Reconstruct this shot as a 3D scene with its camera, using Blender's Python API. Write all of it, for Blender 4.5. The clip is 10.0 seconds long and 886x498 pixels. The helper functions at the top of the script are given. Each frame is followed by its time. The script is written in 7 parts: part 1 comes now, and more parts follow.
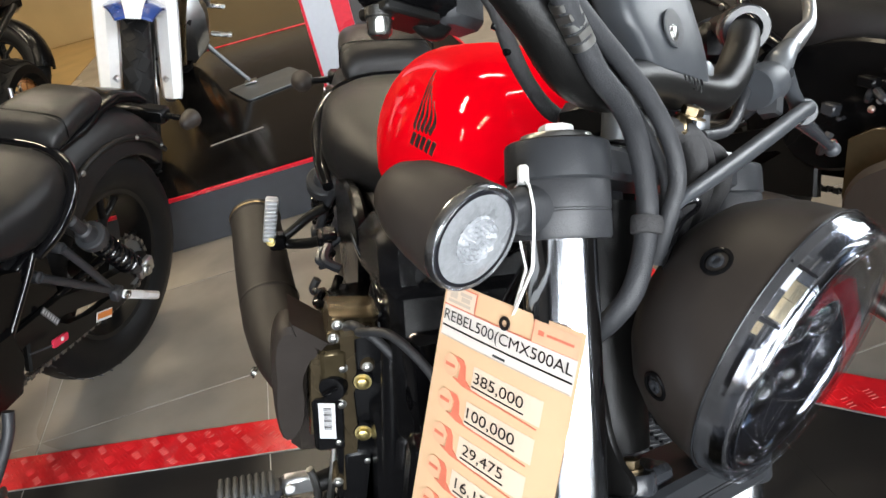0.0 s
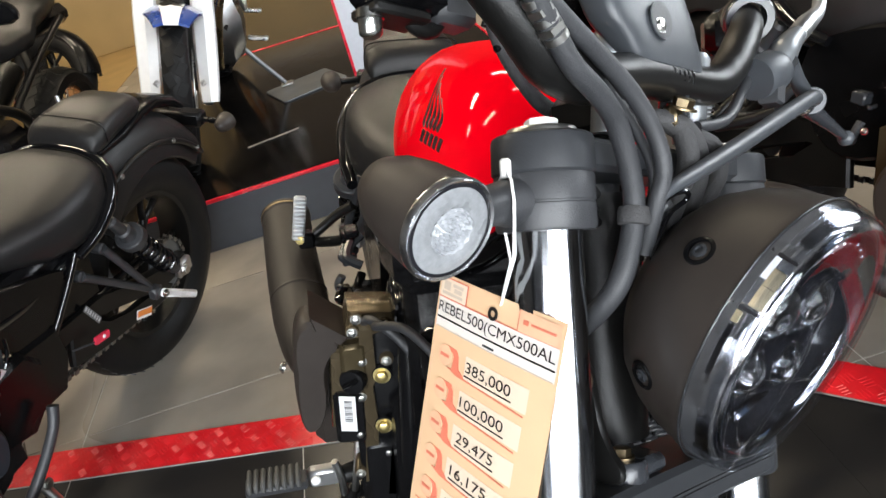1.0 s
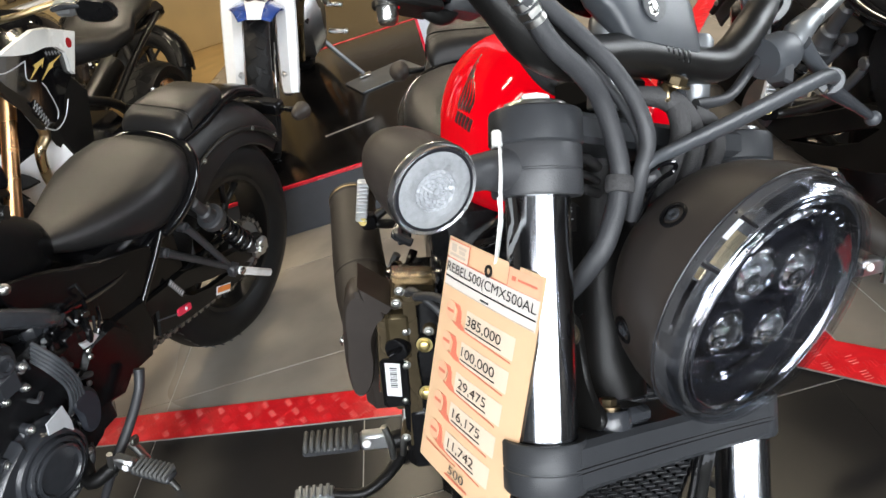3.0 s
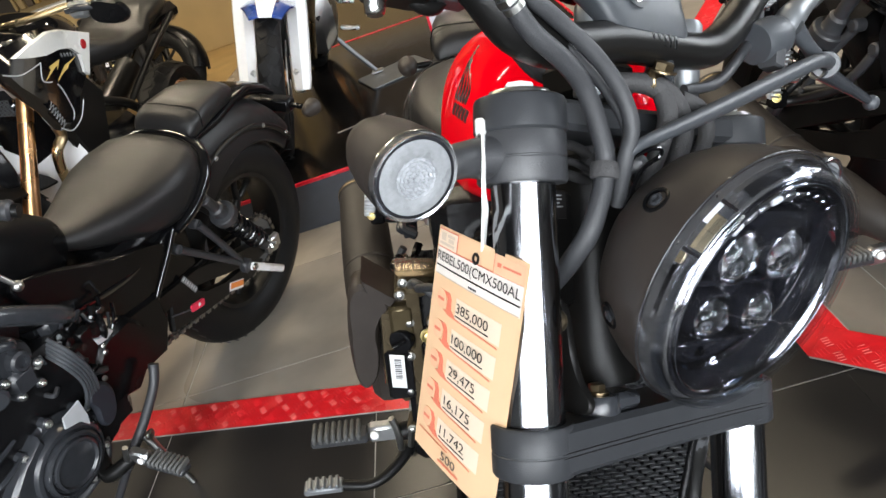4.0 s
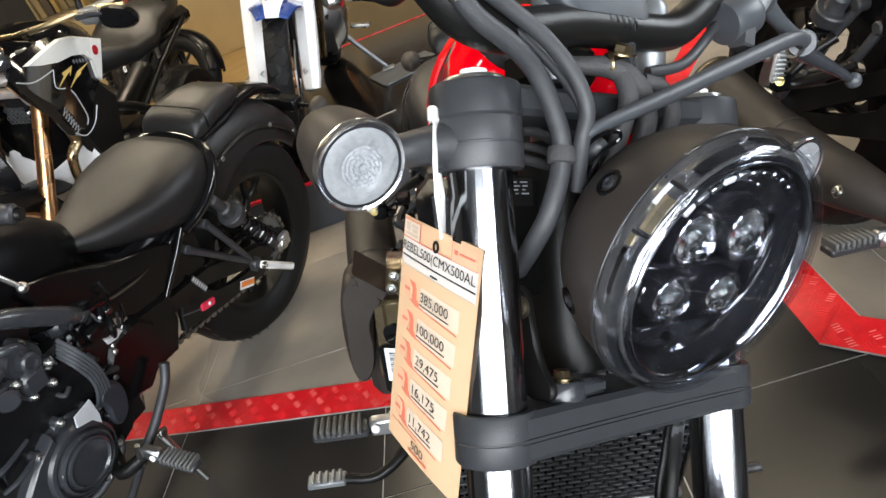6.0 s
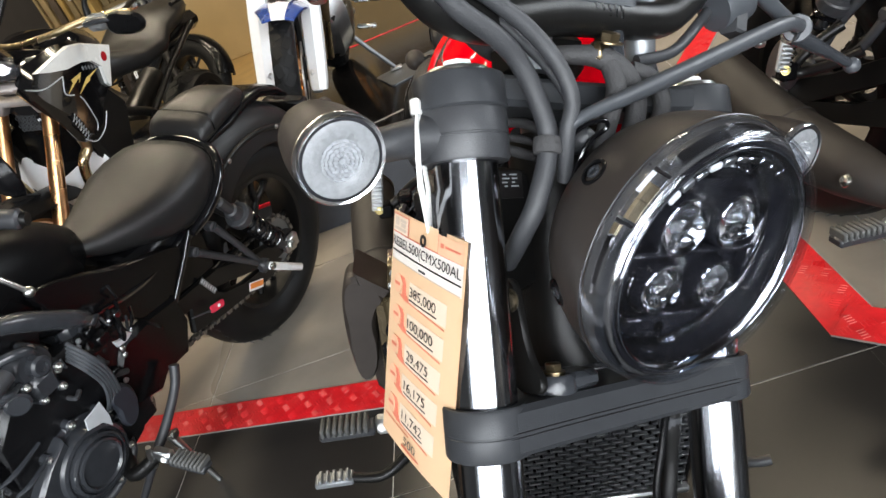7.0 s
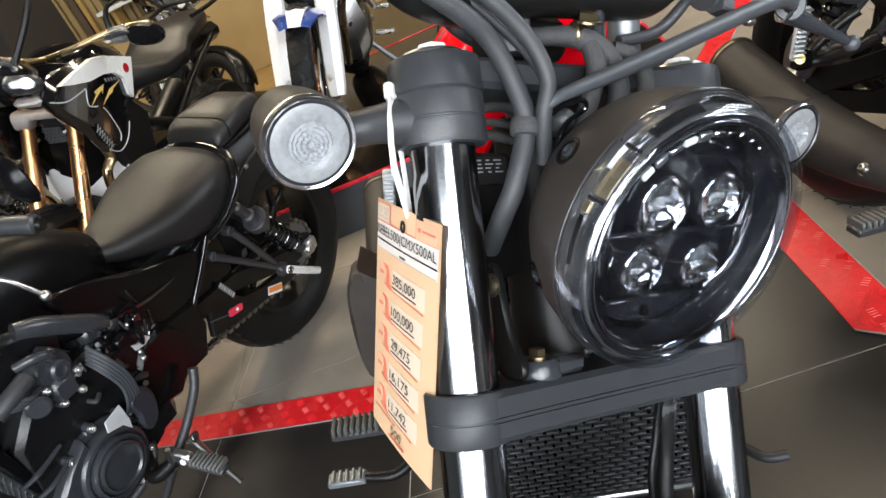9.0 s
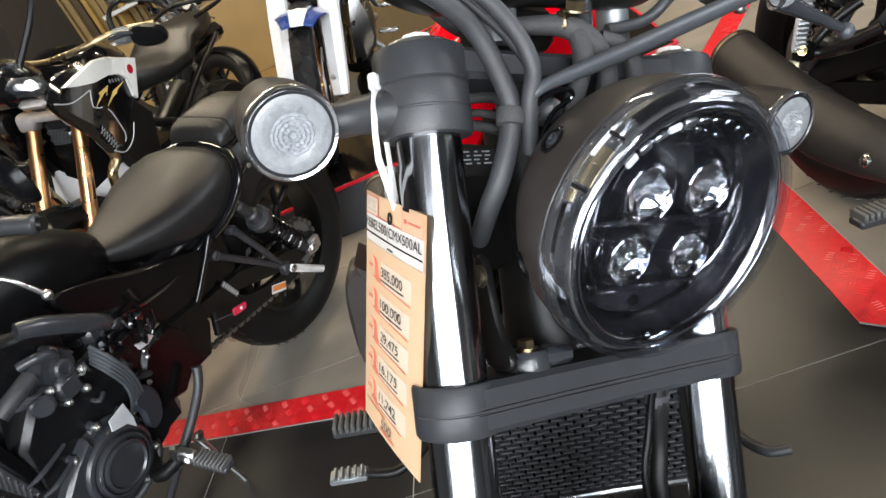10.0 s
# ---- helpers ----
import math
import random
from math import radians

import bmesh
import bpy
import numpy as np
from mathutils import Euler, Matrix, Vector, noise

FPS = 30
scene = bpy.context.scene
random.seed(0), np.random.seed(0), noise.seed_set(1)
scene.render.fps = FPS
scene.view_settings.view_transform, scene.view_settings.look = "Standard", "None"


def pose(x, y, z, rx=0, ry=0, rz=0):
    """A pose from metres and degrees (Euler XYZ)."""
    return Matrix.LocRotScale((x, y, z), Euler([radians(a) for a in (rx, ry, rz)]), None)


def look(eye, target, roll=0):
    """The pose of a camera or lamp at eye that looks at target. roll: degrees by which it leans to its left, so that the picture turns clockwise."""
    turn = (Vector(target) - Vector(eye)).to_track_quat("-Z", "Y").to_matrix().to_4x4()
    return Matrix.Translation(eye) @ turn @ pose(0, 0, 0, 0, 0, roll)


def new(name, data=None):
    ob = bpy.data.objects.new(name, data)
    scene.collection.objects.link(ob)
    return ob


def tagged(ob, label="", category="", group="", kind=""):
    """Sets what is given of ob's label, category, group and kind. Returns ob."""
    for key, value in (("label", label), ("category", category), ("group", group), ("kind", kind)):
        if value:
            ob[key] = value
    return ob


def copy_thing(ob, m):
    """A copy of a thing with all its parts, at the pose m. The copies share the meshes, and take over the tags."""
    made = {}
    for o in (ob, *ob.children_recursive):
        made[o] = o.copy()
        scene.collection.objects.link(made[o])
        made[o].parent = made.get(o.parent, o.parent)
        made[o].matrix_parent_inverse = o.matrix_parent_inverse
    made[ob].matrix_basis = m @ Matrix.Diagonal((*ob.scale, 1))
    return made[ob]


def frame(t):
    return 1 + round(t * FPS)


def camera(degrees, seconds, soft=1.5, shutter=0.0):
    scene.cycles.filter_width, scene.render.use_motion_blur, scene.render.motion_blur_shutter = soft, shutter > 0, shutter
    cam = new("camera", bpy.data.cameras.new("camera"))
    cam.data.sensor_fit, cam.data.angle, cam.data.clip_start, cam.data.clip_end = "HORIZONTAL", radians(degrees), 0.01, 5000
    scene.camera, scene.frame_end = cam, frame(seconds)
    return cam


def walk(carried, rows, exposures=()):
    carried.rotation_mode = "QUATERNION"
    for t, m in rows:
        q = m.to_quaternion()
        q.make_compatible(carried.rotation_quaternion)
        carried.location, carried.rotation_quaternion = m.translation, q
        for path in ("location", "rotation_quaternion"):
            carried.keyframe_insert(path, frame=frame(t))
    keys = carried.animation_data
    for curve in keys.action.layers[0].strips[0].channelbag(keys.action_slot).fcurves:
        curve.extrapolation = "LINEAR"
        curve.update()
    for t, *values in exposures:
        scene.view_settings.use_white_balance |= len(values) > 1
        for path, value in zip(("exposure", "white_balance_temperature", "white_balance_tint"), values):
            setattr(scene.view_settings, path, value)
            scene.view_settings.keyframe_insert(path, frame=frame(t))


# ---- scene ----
cam = camera(63.7, 10.0)
PATH = [
    (0, (-0.2172, -0.4416, 1.1419), (-0.0181, 1.2651, 0.1184), -14.05),
    (0.5, (-0.2050, -0.4470, 1.1385), (-0.0478, 1.2678, 0.1212), -15.36),
    (1, (-0.1879, -0.4609, 1.1379), (-0.1013, 1.2682, 0.1366), -16.57),
    (1.5, (-0.1717, -0.4897, 1.1425), (-0.1704, 1.2479, 0.1523), -17.59),
    (2, (-0.1626, -0.5047, 1.1401), (-0.2209, 1.2429, 0.1693), -18.05),
    (3.5, (-0.1317, -0.5310, 1.1284), (-0.2988, 1.2189, 0.1745), -19.84),
    (4, (-0.1229, -0.5337, 1.1243), (-0.3130, 1.2146, 0.1719), -20.57),
    (4.5, (-0.1160, -0.5341, 1.1212), (-0.3189, 1.2118, 0.1670), -20.92),
    (5, (-0.1053, -0.5356, 1.1157), (-0.3303, 1.2077, 0.1616), -21.65),
    (5.5, (-0.0928, -0.5391, 1.1102), (-0.3351, 1.2068, 0.1652), -22.26),
    (7, (-0.0660, -0.5384, 1.0932), (-0.3604, 1.2098, 0.1676), -24.48),
    (7.5, (-0.0599, -0.5381, 1.0851), (-0.3853, 1.2139, 0.1769), -25.32),
    (8, (-0.0540, -0.5402, 1.0785), (-0.4001, 1.2151, 0.1845), -25.97),
    (8.5, (-0.0477, -0.5408, 1.0725), (-0.4007, 1.2156, 0.1833), -26.29),
    (9, (-0.0403, -0.5430, 1.0669), (-0.4024, 1.2153, 0.1854), -26.46),
    (9.5, (-0.0344, -0.5439, 1.0620), (-0.4024, 1.2159, 0.1858), -26.88),
    (10, (-0.0293, -0.5435, 1.0557), (-0.4137, 1.2137, 0.1815), -27.28),
]
walk(cam, [(t, look(eye, target, roll)) for t, eye, target, roll in PATH], [(0, 0.12), (10, 0.17)])
# ---------------------------------------------------------------- light
world = bpy.data.worlds.new("showroom_daylight")
scene.world = world
world.use_nodes = True
_sky = world.node_tree.nodes.new("ShaderNodeTexSky")
_sky.sky_type, _sky.sun_disc = "NISHITA", False
_sky.sun_elevation, _sky.sun_rotation = radians(50), radians(200)
world.node_tree.links.new(_sky.outputs[0], world.node_tree.nodes["Background"].inputs[0])
world.node_tree.nodes["Background"].inputs[1].default_value = 0.12


def area_lamp(name, m, sx, sy, watts, colour):
    data = bpy.data.lights.new(name, "AREA")
    data.shape, data.size, data.size_y, data.energy, data.color = "RECTANGLE", sx, sy, watts, colour
    ob = new(name, data)
    ob.matrix_world = m
    return ob


def spot_lamp(name, m, watts, colour, angle=70):
    data = bpy.data.lights.new(name, "SPOT")
    data.energy, data.color, data.spot_size, data.spot_blend, data.shadow_soft_size = watts, colour, radians(angle), 0.6, 0.05
    ob = new(name, data)
    ob.matrix_world = m
    return ob


# daylight in the glazed front, behind and beside the camera
for _x, _w, _p in ((-2.75, 0.40, 90), (-1.95, 0.55, 190), (-1.10, 0.35, 60), (-0.35, 0.62, 150), (0.55, 0.42, 150), (1.30, 0.66, 190), (2.20, 0.30, 60), (3.00, 0.55, 150)):
    area_lamp("window_daylight", look((_x, -3.9, 1.95), (0.0, 1.2, 0.9)), _w, 2.6, 1.12 * _p * _w, (0.915, 0.960, 1.0))
for _y, _w, _p in ((0.0, 0.7, 100), (1.3, 0.5, 70), (2.5, 0.8, 85)):
    area_lamp("window_daylight", look((5.6, _y, 2.0), (0.0, 1.2, 0.5)), _w, 2.2, _p, (0.915, 0.960, 1.0))
# warm fill lamps added under the ceiling to brighten the rows of bikes
for _x, _y, _w in ((-1.6, 1.6, 42), (-1.6, 4.2, 85), (0.9, 2.6, 40), (0.9, 5.2, 70), (-3.6, 3.2, 60)):
    area_lamp("ceiling_panel_light", pose(_x, _y, 3.72), 1.1, 0.25, _w, (1.0, 0.86, 0.64))


# ---------------------------------------------------------------- materials
def material(name, colour, rough=0.5, metal=0.0, spread=0.15, scale=60.0, bump=0.0, bump_scale=300.0, coat=0.0, spec=0.5, rough_spread=0.08):
    """A surface with mottling at two sizes, uneven gloss and fine relief."""
    m = bpy.data.materials.new(name)
    m.use_nodes = True
    t = m.node_tree
    b = t.nodes["Principled BSDF"]
    tc = t.nodes.new("ShaderNodeTexCoord")
    n1 = t.nodes.new("ShaderNodeTexNoise")
    n1.inputs["Scale"].default_value, n1.inputs["Detail"].default_value = scale, 6
    n2 = t.nodes.new("ShaderNodeTexNoise")
    n2.inputs["Scale"].default_value, n2.inputs["Detail"].default_value = scale / 9, 3
    mix = t.nodes.new("ShaderNodeMath")
    mix.operation = "ADD"
    t.links.new(tc.outputs["Object"], n1.inputs["Vector"])
    t.links.new(tc.outputs["Object"], n2.inputs["Vector"])
    t.links.new(n1.outputs["Fac"], mix.inputs[0])
    t.links.new(n2.outputs["Fac"], mix.inputs[1])
    ramp = t.nodes.new("ShaderNodeMapRange")
    ramp.inputs["From Min"].default_value, ramp.inputs["From Max"].default_value = 0.6, 1.4
    ramp.inputs["To Min"].default_value, ramp.inputs["To Max"].default_value = 1 - spread, 1 + spread
    t.links.new(mix.outputs[0], ramp.inputs["Value"])
    sc = t.nodes.new("ShaderNodeVectorMath")
    sc.operation = "SCALE"
    sc.inputs[0].default_value = colour
    t.links.new(ramp.outputs[0], sc.inputs["Scale"])
    t.links.new(sc.outputs[0], b.inputs["Base Color"])
    rr = t.nodes.new("ShaderNodeMapRange")
    rr.inputs["From Min"].default_value, rr.inputs["From Max"].default_value = 0.3, 0.7
    rr.inputs["To Min"].default_value, rr.inputs["To Max"].default_value = max(0.0, rough - rough_spread), min(1.0, rough + rough_spread)
    t.links.new(n2.outputs["Fac"], rr.inputs["Value"])
    t.links.new(rr.outputs[0], b.inputs["Roughness"])
    b.inputs["Metallic"].default_value = metal
    b.inputs["Coat Weight"].default_value = coat
    b.inputs["Coat Roughness"].default_value = 0.02
    b.inputs["Specular IOR Level"].default_value = spec
    if bump:
        n3 = t.nodes.new("ShaderNodeTexNoise")
        n3.inputs["Scale"].default_value, n3.inputs["Detail"].default_value = bump_scale, 4
        t.links.new(tc.outputs["Object"], n3.inputs["Vector"])
        bp = t.nodes.new("ShaderNodeBump")
        bp.inputs["Strength"].default_value, bp.inputs["Distance"].default_value = bump, 0.002
        t.links.new(n3.outputs["Fac"], bp.inputs["Height"])
        t.links.new(bp.outputs[0], b.inputs["Normal"])
    return m


def glass(name, colour=(1, 1, 1), rough=0.0, ior=1.45):
    m = bpy.data.materials.new(name)
    m.use_nodes = True
    b = m.node_tree.nodes["Principled BSDF"]
    b.inputs["Base Color"].default_value = (*colour, 1)
    b.inputs["Roughness"].default_value, b.inputs["IOR"].default_value = rough, ior
    b.inputs["Transmission Weight"].default_value = 1.0
    return m


def clear_shell(name):
    """Thin clear plastic: see-through, with gloss that grows towards the edge."""
    m = bpy.data.materials.new(name)
    m.use_nodes = True
    t = m.node_tree
    t.nodes.remove(t.nodes["Principled BSDF"])
    mix, see, gl, fr, pw, ad = (t.nodes.new(k) for k in ("ShaderNodeMixShader", "ShaderNodeBsdfTransparent", "ShaderNodeBsdfGlossy", "ShaderNodeLayerWeight", "ShaderNodeMath", "ShaderNodeMath"))
    see.inputs["Color"].default_value = (0.93, 0.94, 0.96, 1)
    gl.inputs["Roughness"].default_value = 0.012
    pw.operation, pw.inputs[1].default_value = "POWER", 4.0
    ad.operation, ad.inputs[1].default_value, ad.inputs[2].default_value = "MULTIPLY_ADD", 0.42, 0.055
    t.links.new(fr.outputs["Facing"], pw.inputs[0])
    t.links.new(pw.outputs[0], ad.inputs[0])
    t.links.new(ad.outputs[0], mix.inputs[0])
    t.links.new(see.outputs[0], mix.inputs[1])
    t.links.new(gl.outputs[0], mix.inputs[2])
    t.links.new(mix.outputs[0], t.nodes["Material Output"].inputs["Surface"])
    return m


def glow(name, colour, strength):
    m = bpy.data.materials.new(name)
    m.use_nodes = True
    b = m.node_tree.nodes["Principled BSDF"]
    b.inputs["Base Color"].default_value = (*colour, 1)
    b.inputs["Emission Color"].default_value = (*colour, 1)
    b.inputs["Emission Strength"].default_value = strength
    return m


MATTE = material("matte_black_paint", (0.0060, 0.0058, 0.0056), 0.36, spread=0.2, bump=0.12, bump_scale=900, spec=0.26)
HOUSING = material("satin_black_housing", (0.032, 0.026, 0.0225), 0.46, spread=0.15, bump=0.1, bump_scale=1500, spec=0.32)
GREY = material("dark_grey_casting", (0.030, 0.031, 0.034), 0.42, spread=0.2, bump=0.15, bump_scale=700)
CLAMP = material("dark_grey_triple_clamp", (0.027, 0.0285, 0.0315), 0.38, spread=0.15, bump=0.12, bump_scale=900, spec=0.32)
SHELL = material("grey_plastic_shell", (0.042, 0.046, 0.052), 0.40, spread=0.12, bump=0.1, bump_scale=1200)
GLOSS = material("gloss_black_paint", (0.003, 0.003, 0.0036), 0.10, spread=0.2, coat=0.6)
PLASTIC = material("black_moulded_plastic", (0.0030, 0.0030, 0.0034), 0.22, spread=0.2, bump=0.10, bump_scale=600, spec=0.22)
ENGINE = material("black_engine_casting", (0.0065, 0.0065, 0.0072), 0.22, spread=0.25, bump=0.20, bump_scale=500, spec=0.30)
COVER = material("dark_engine_cover", (0.026, 0.028, 0.032), 0.21, spread=0.2, bump=0.10, bump_scale=800, spec=0.5)
# black casting; the warm reflection on it is put into the base colour
WARMSHINE = material("black_cover_warm_reflection", (0.16, 0.125, 0.07), 0.30, metal=0.8, spread=0.2, bump=0.1, bump_scale=500)
RUBBER = material("tyre_rubber", (0.0060, 0.0060, 0.0062), 0.50, spread=0.25, bump=0.3, bump_scale=250, spec=0.22)
HOSE = material("ribbed_black_hose", (0.028, 0.029, 0.032), 0.50, spread=0.2, bump=0.25, bump_scale=900)
VINYL = material("black_seat_vinyl", (0.0125, 0.0120, 0.0120), 0.36, spread=0.12, bump=0.22, bump_scale=1400, spec=0.32)
CHROME = material("chrome", (0.86, 0.87, 0.88), 0.035, metal=1.0, spread=0.02, rough_spread=0.015)
FORKCHROME = material("polished_fork_chrome", (0.30, 0.31, 0.33), 0.17, metal=1.0, spread=0.05, rough_spread=0.05)
BLACKTANK = material("satin_black_tank_paint", (0.0030, 0.0030, 0.0033), 0.30, spread=0.2, spec=0.10)
REDGLOW = material("red_caliper_paint", (0.60, 0.012, 0.02), 0.3, coat=0.4)
DULLCHAIN = material("inner_chain_plate", (0.10, 0.098, 0.094), 0.42, metal=0.8, spread=0.3)
RIM = material("satin_bright_rim", (0.78, 0.79, 0.81), 0.22, metal=1.0, spread=0.06)
SWIRL = material("moulded_lens_centre", (0.24, 0.25, 0.265), 0.24, metal=0.0, spread=0.3, scale=300, coat=0.3)
REFLECTOR = material("smoked_reflector", (0.34, 0.33, 0.32), 0.15, metal=0.85, spread=0.45, scale=50, rough_spread=0.08)
STEEL = material("zinc_plated_steel", (0.52, 0.52, 0.50), 0.30, metal=1.0, spread=0.12, bump=0.1)
GOLD = material("yellow_zinc_bolt", (0.62, 0.50, 0.22), 0.30, metal=1.0, spread=0.15)
ALU = material("brushed_aluminium", (0.62, 0.63, 0.64), 0.34, metal=1.0, spread=0.1, bump=0.12)
SILVER = material("silver_painted_plastic", (0.56, 0.58, 0.60), 0.35, metal=0.3, spread=0.08)
RED = material("red_tank_paint", (0.92, 0.0004, 0.010), 0.62, spread=0.03, coat=0.30, rough_spread=0.04, spec=0.0)
PINK = material("red_rubber_tag", (0.75, 0.03, 0.08), 0.45)
WHITE = material("white_plastic", (0.80, 0.80, 0.80), 0.35, spread=0.04)
NYLON = material("white_nylon", (0.78, 0.78, 0.76), 0.35, spread=0.05)
BLUE = material("blue_paint", (0.015, 0.05, 0.24), 0.25, coat=0.6)
CARD = material("laminated_peach_card", (0.74, 0.50, 0.31), 0.30, spread=0.06, scale=25, coat=0.35)
CARDPALE = material("laminated_cream_card", (0.76, 0.63, 0.50), 0.30, spread=0.04, scale=25, coat=0.35)
CARDWHITE = material("printed_white_strip", (0.74, 0.70, 0.66), 0.30, spread=0.03, coat=0.35)
INK = material("black_print", (0.012, 0.010, 0.010), 0.35, spread=0.1)
CORAL = material("coral_print", (0.68, 0.19, 0.12), 0.35, spread=0.1, coat=0.3)
CORALPALE = material("pale_coral_print", (0.76, 0.45, 0.29), 0.35, coat=0.3)
PALELINE = material("pale_grey_print", (0.55, 0.46, 0.38), 0.4)
ALUDULL = material("dull_edge_strip", (0.40, 0.36, 0.34), 0.45, metal=0.6)
BOARDGREY = material("pale_grey_board", (0.50, 0.52, 0.56), 0.35, spread=0.06)
SHROUD = material("pearl_white_shroud", (0.62, 0.62, 0.60), 0.3, spread=0.06, coat=0.5)
BRASSPIPE = material("heat_and_light_tinted_pipe", (0.50, 0.40, 0.24), 0.3, metal=1.0, spread=0.2)
BRONZECASE = material("bronze_case", (0.13, 0.11, 0.08), 0.35, metal=0.8, spread=0.2)
REDDARK = material("dark_red_paint", (0.30, 0.01, 0.015), 0.2, coat=0.8)
ORANGE = material("orange_print", (0.85, 0.27, 0.05), 0.4)
GOLDPRINT = material("gold_decal", (0.60, 0.42, 0.12), 0.4)
FORKGOLD = material("copper_anodised_fork", (0.66, 0.36, 0.17), 0.28, metal=1.0, spread=0.06)
TAPE = material("grey_cloth_tape", (0.035, 0.034, 0.035), 0.75, spread=0.2, bump=0.4, bump_scale=500)
BRASS = material("worn_brass", (0.26, 0.20, 0.12), 0.35, metal=1.0, spread=0.25)
MUFFLER = material("matte_black_heat_paint", (0.027, 0.023, 0.020), 0.50, spread=0.15, bump=0.15, bump_scale=1200, spec=0.32)
# black case metal, its warm reflections painted in as a brown tint
WARMSHINEBLACK = material("black_case_warm_reflection", (0.115, 0.088, 0.052), 0.27, metal=0.6, spread=0.2, bump=0.15, bump_scale=400)
NAVYGUARD = material("dark_navy_rubber_guard", (0.016, 0.018, 0.024), 0.50, spread=0.2, bump=0.2, bump_scale=900)
PEGRUBBER = material("grey_rubber", (0.085, 0.085, 0.082), 0.6, spread=0.2, bump=0.2)
STEELDARK = material("dull_grey_metal", (0.20, 0.21, 0.22), 0.42, metal=0.6, spread=0.1)
CHAIN = material("oiled_chain_steel", (0.25, 0.24, 0.225), 0.36, metal=0.9, spread=0.3)
CLEAR = glass("thick_clear_lens", (0.97, 0.98, 1.0))
SHELLCLEAR = clear_shell("clear_polycarbonate")
SMOKE = material("mirror_black_lamp_inside", (0.012, 0.012, 0.015), 0.10, spread=0.1, coat=0.8)
LAMPRING = material("dark_chrome", (0.34, 0.34, 0.36), 0.11, metal=1.0, spread=0.1)
AMBERGLASS = material("amber_tinted_chrome", (0.80, 0.66, 0.42), 0.34, metal=1.0, spread=0.25, scale=120)
FROST = material("frosted_indicator_lens", (0.205, 0.212, 0.222), 0.30, spread=0.25, scale=240, coat=0.3, bump=0.3, bump_scale=420)
PLATE = material("red_checker_plate", (0.72, 0.012, 0.02), 0.34, spread=0.15, coat=0.2)
SCUFF = material("worn_checker_bar", (0.74, 0.17, 0.15), 0.35, spread=0.25, scale=120)
BROWNWALL = material("dark_brown_wall", (0.11, 0.075, 0.045), 0.6, spread=0.2, scale=3)
OCHREBOARD = material("golden_varnished_board", (0.52, 0.33, 0.10), 0.35, spread=0.25, scale=6, coat=0.4)
WARMWALL = material("ochre_painted_wall", (0.36, 0.25, 0.11), 0.6, spread=0.15, scale=3)
DARKWALL = material("charcoal_painted_wall", (0.05, 0.045, 0.042), 0.6, spread=0.2, scale=3)
CEIL = material("black_painted_ceiling", (0.035, 0.033, 0.032), 0.8, spread=0.2, scale=2)
PLINTH = material("polished_black_plinth", (0.006, 0.0055, 0.0055), 0.14, spec=0.14, spread=0.3, scale=6, rough_spread=0.05)
PLINTHSIDE = material("slate_grey_plinth_side", (0.045, 0.050, 0.060), 0.45, spread=0.15, scale=20)
REDLINE = material("red_edge_trim", (0.65, 0.01, 0.03), 0.3)
GROUT = material("pale_grout", (0.55, 0.53, 0.50), 0.8)


def tile_material(name, colour, rough, spec=0.5):
    m = material(name, colour, rough, spec=spec, spread=0.28, scale=5.0, bump=0.05, bump_scale=60, rough_spread=0.10)
    return m


TILE = tile_material("grey_stone_tile", (0.295, 0.262, 0.222), 0.25)
TILEDARK = tile_material("dark_stone_tile", (0.0165, 0.0155, 0.0152), 0.34, 0.26)
TILEOCHRE = tile_material("ochre_floor", (0.40, 0.26, 0.10), 0.35)


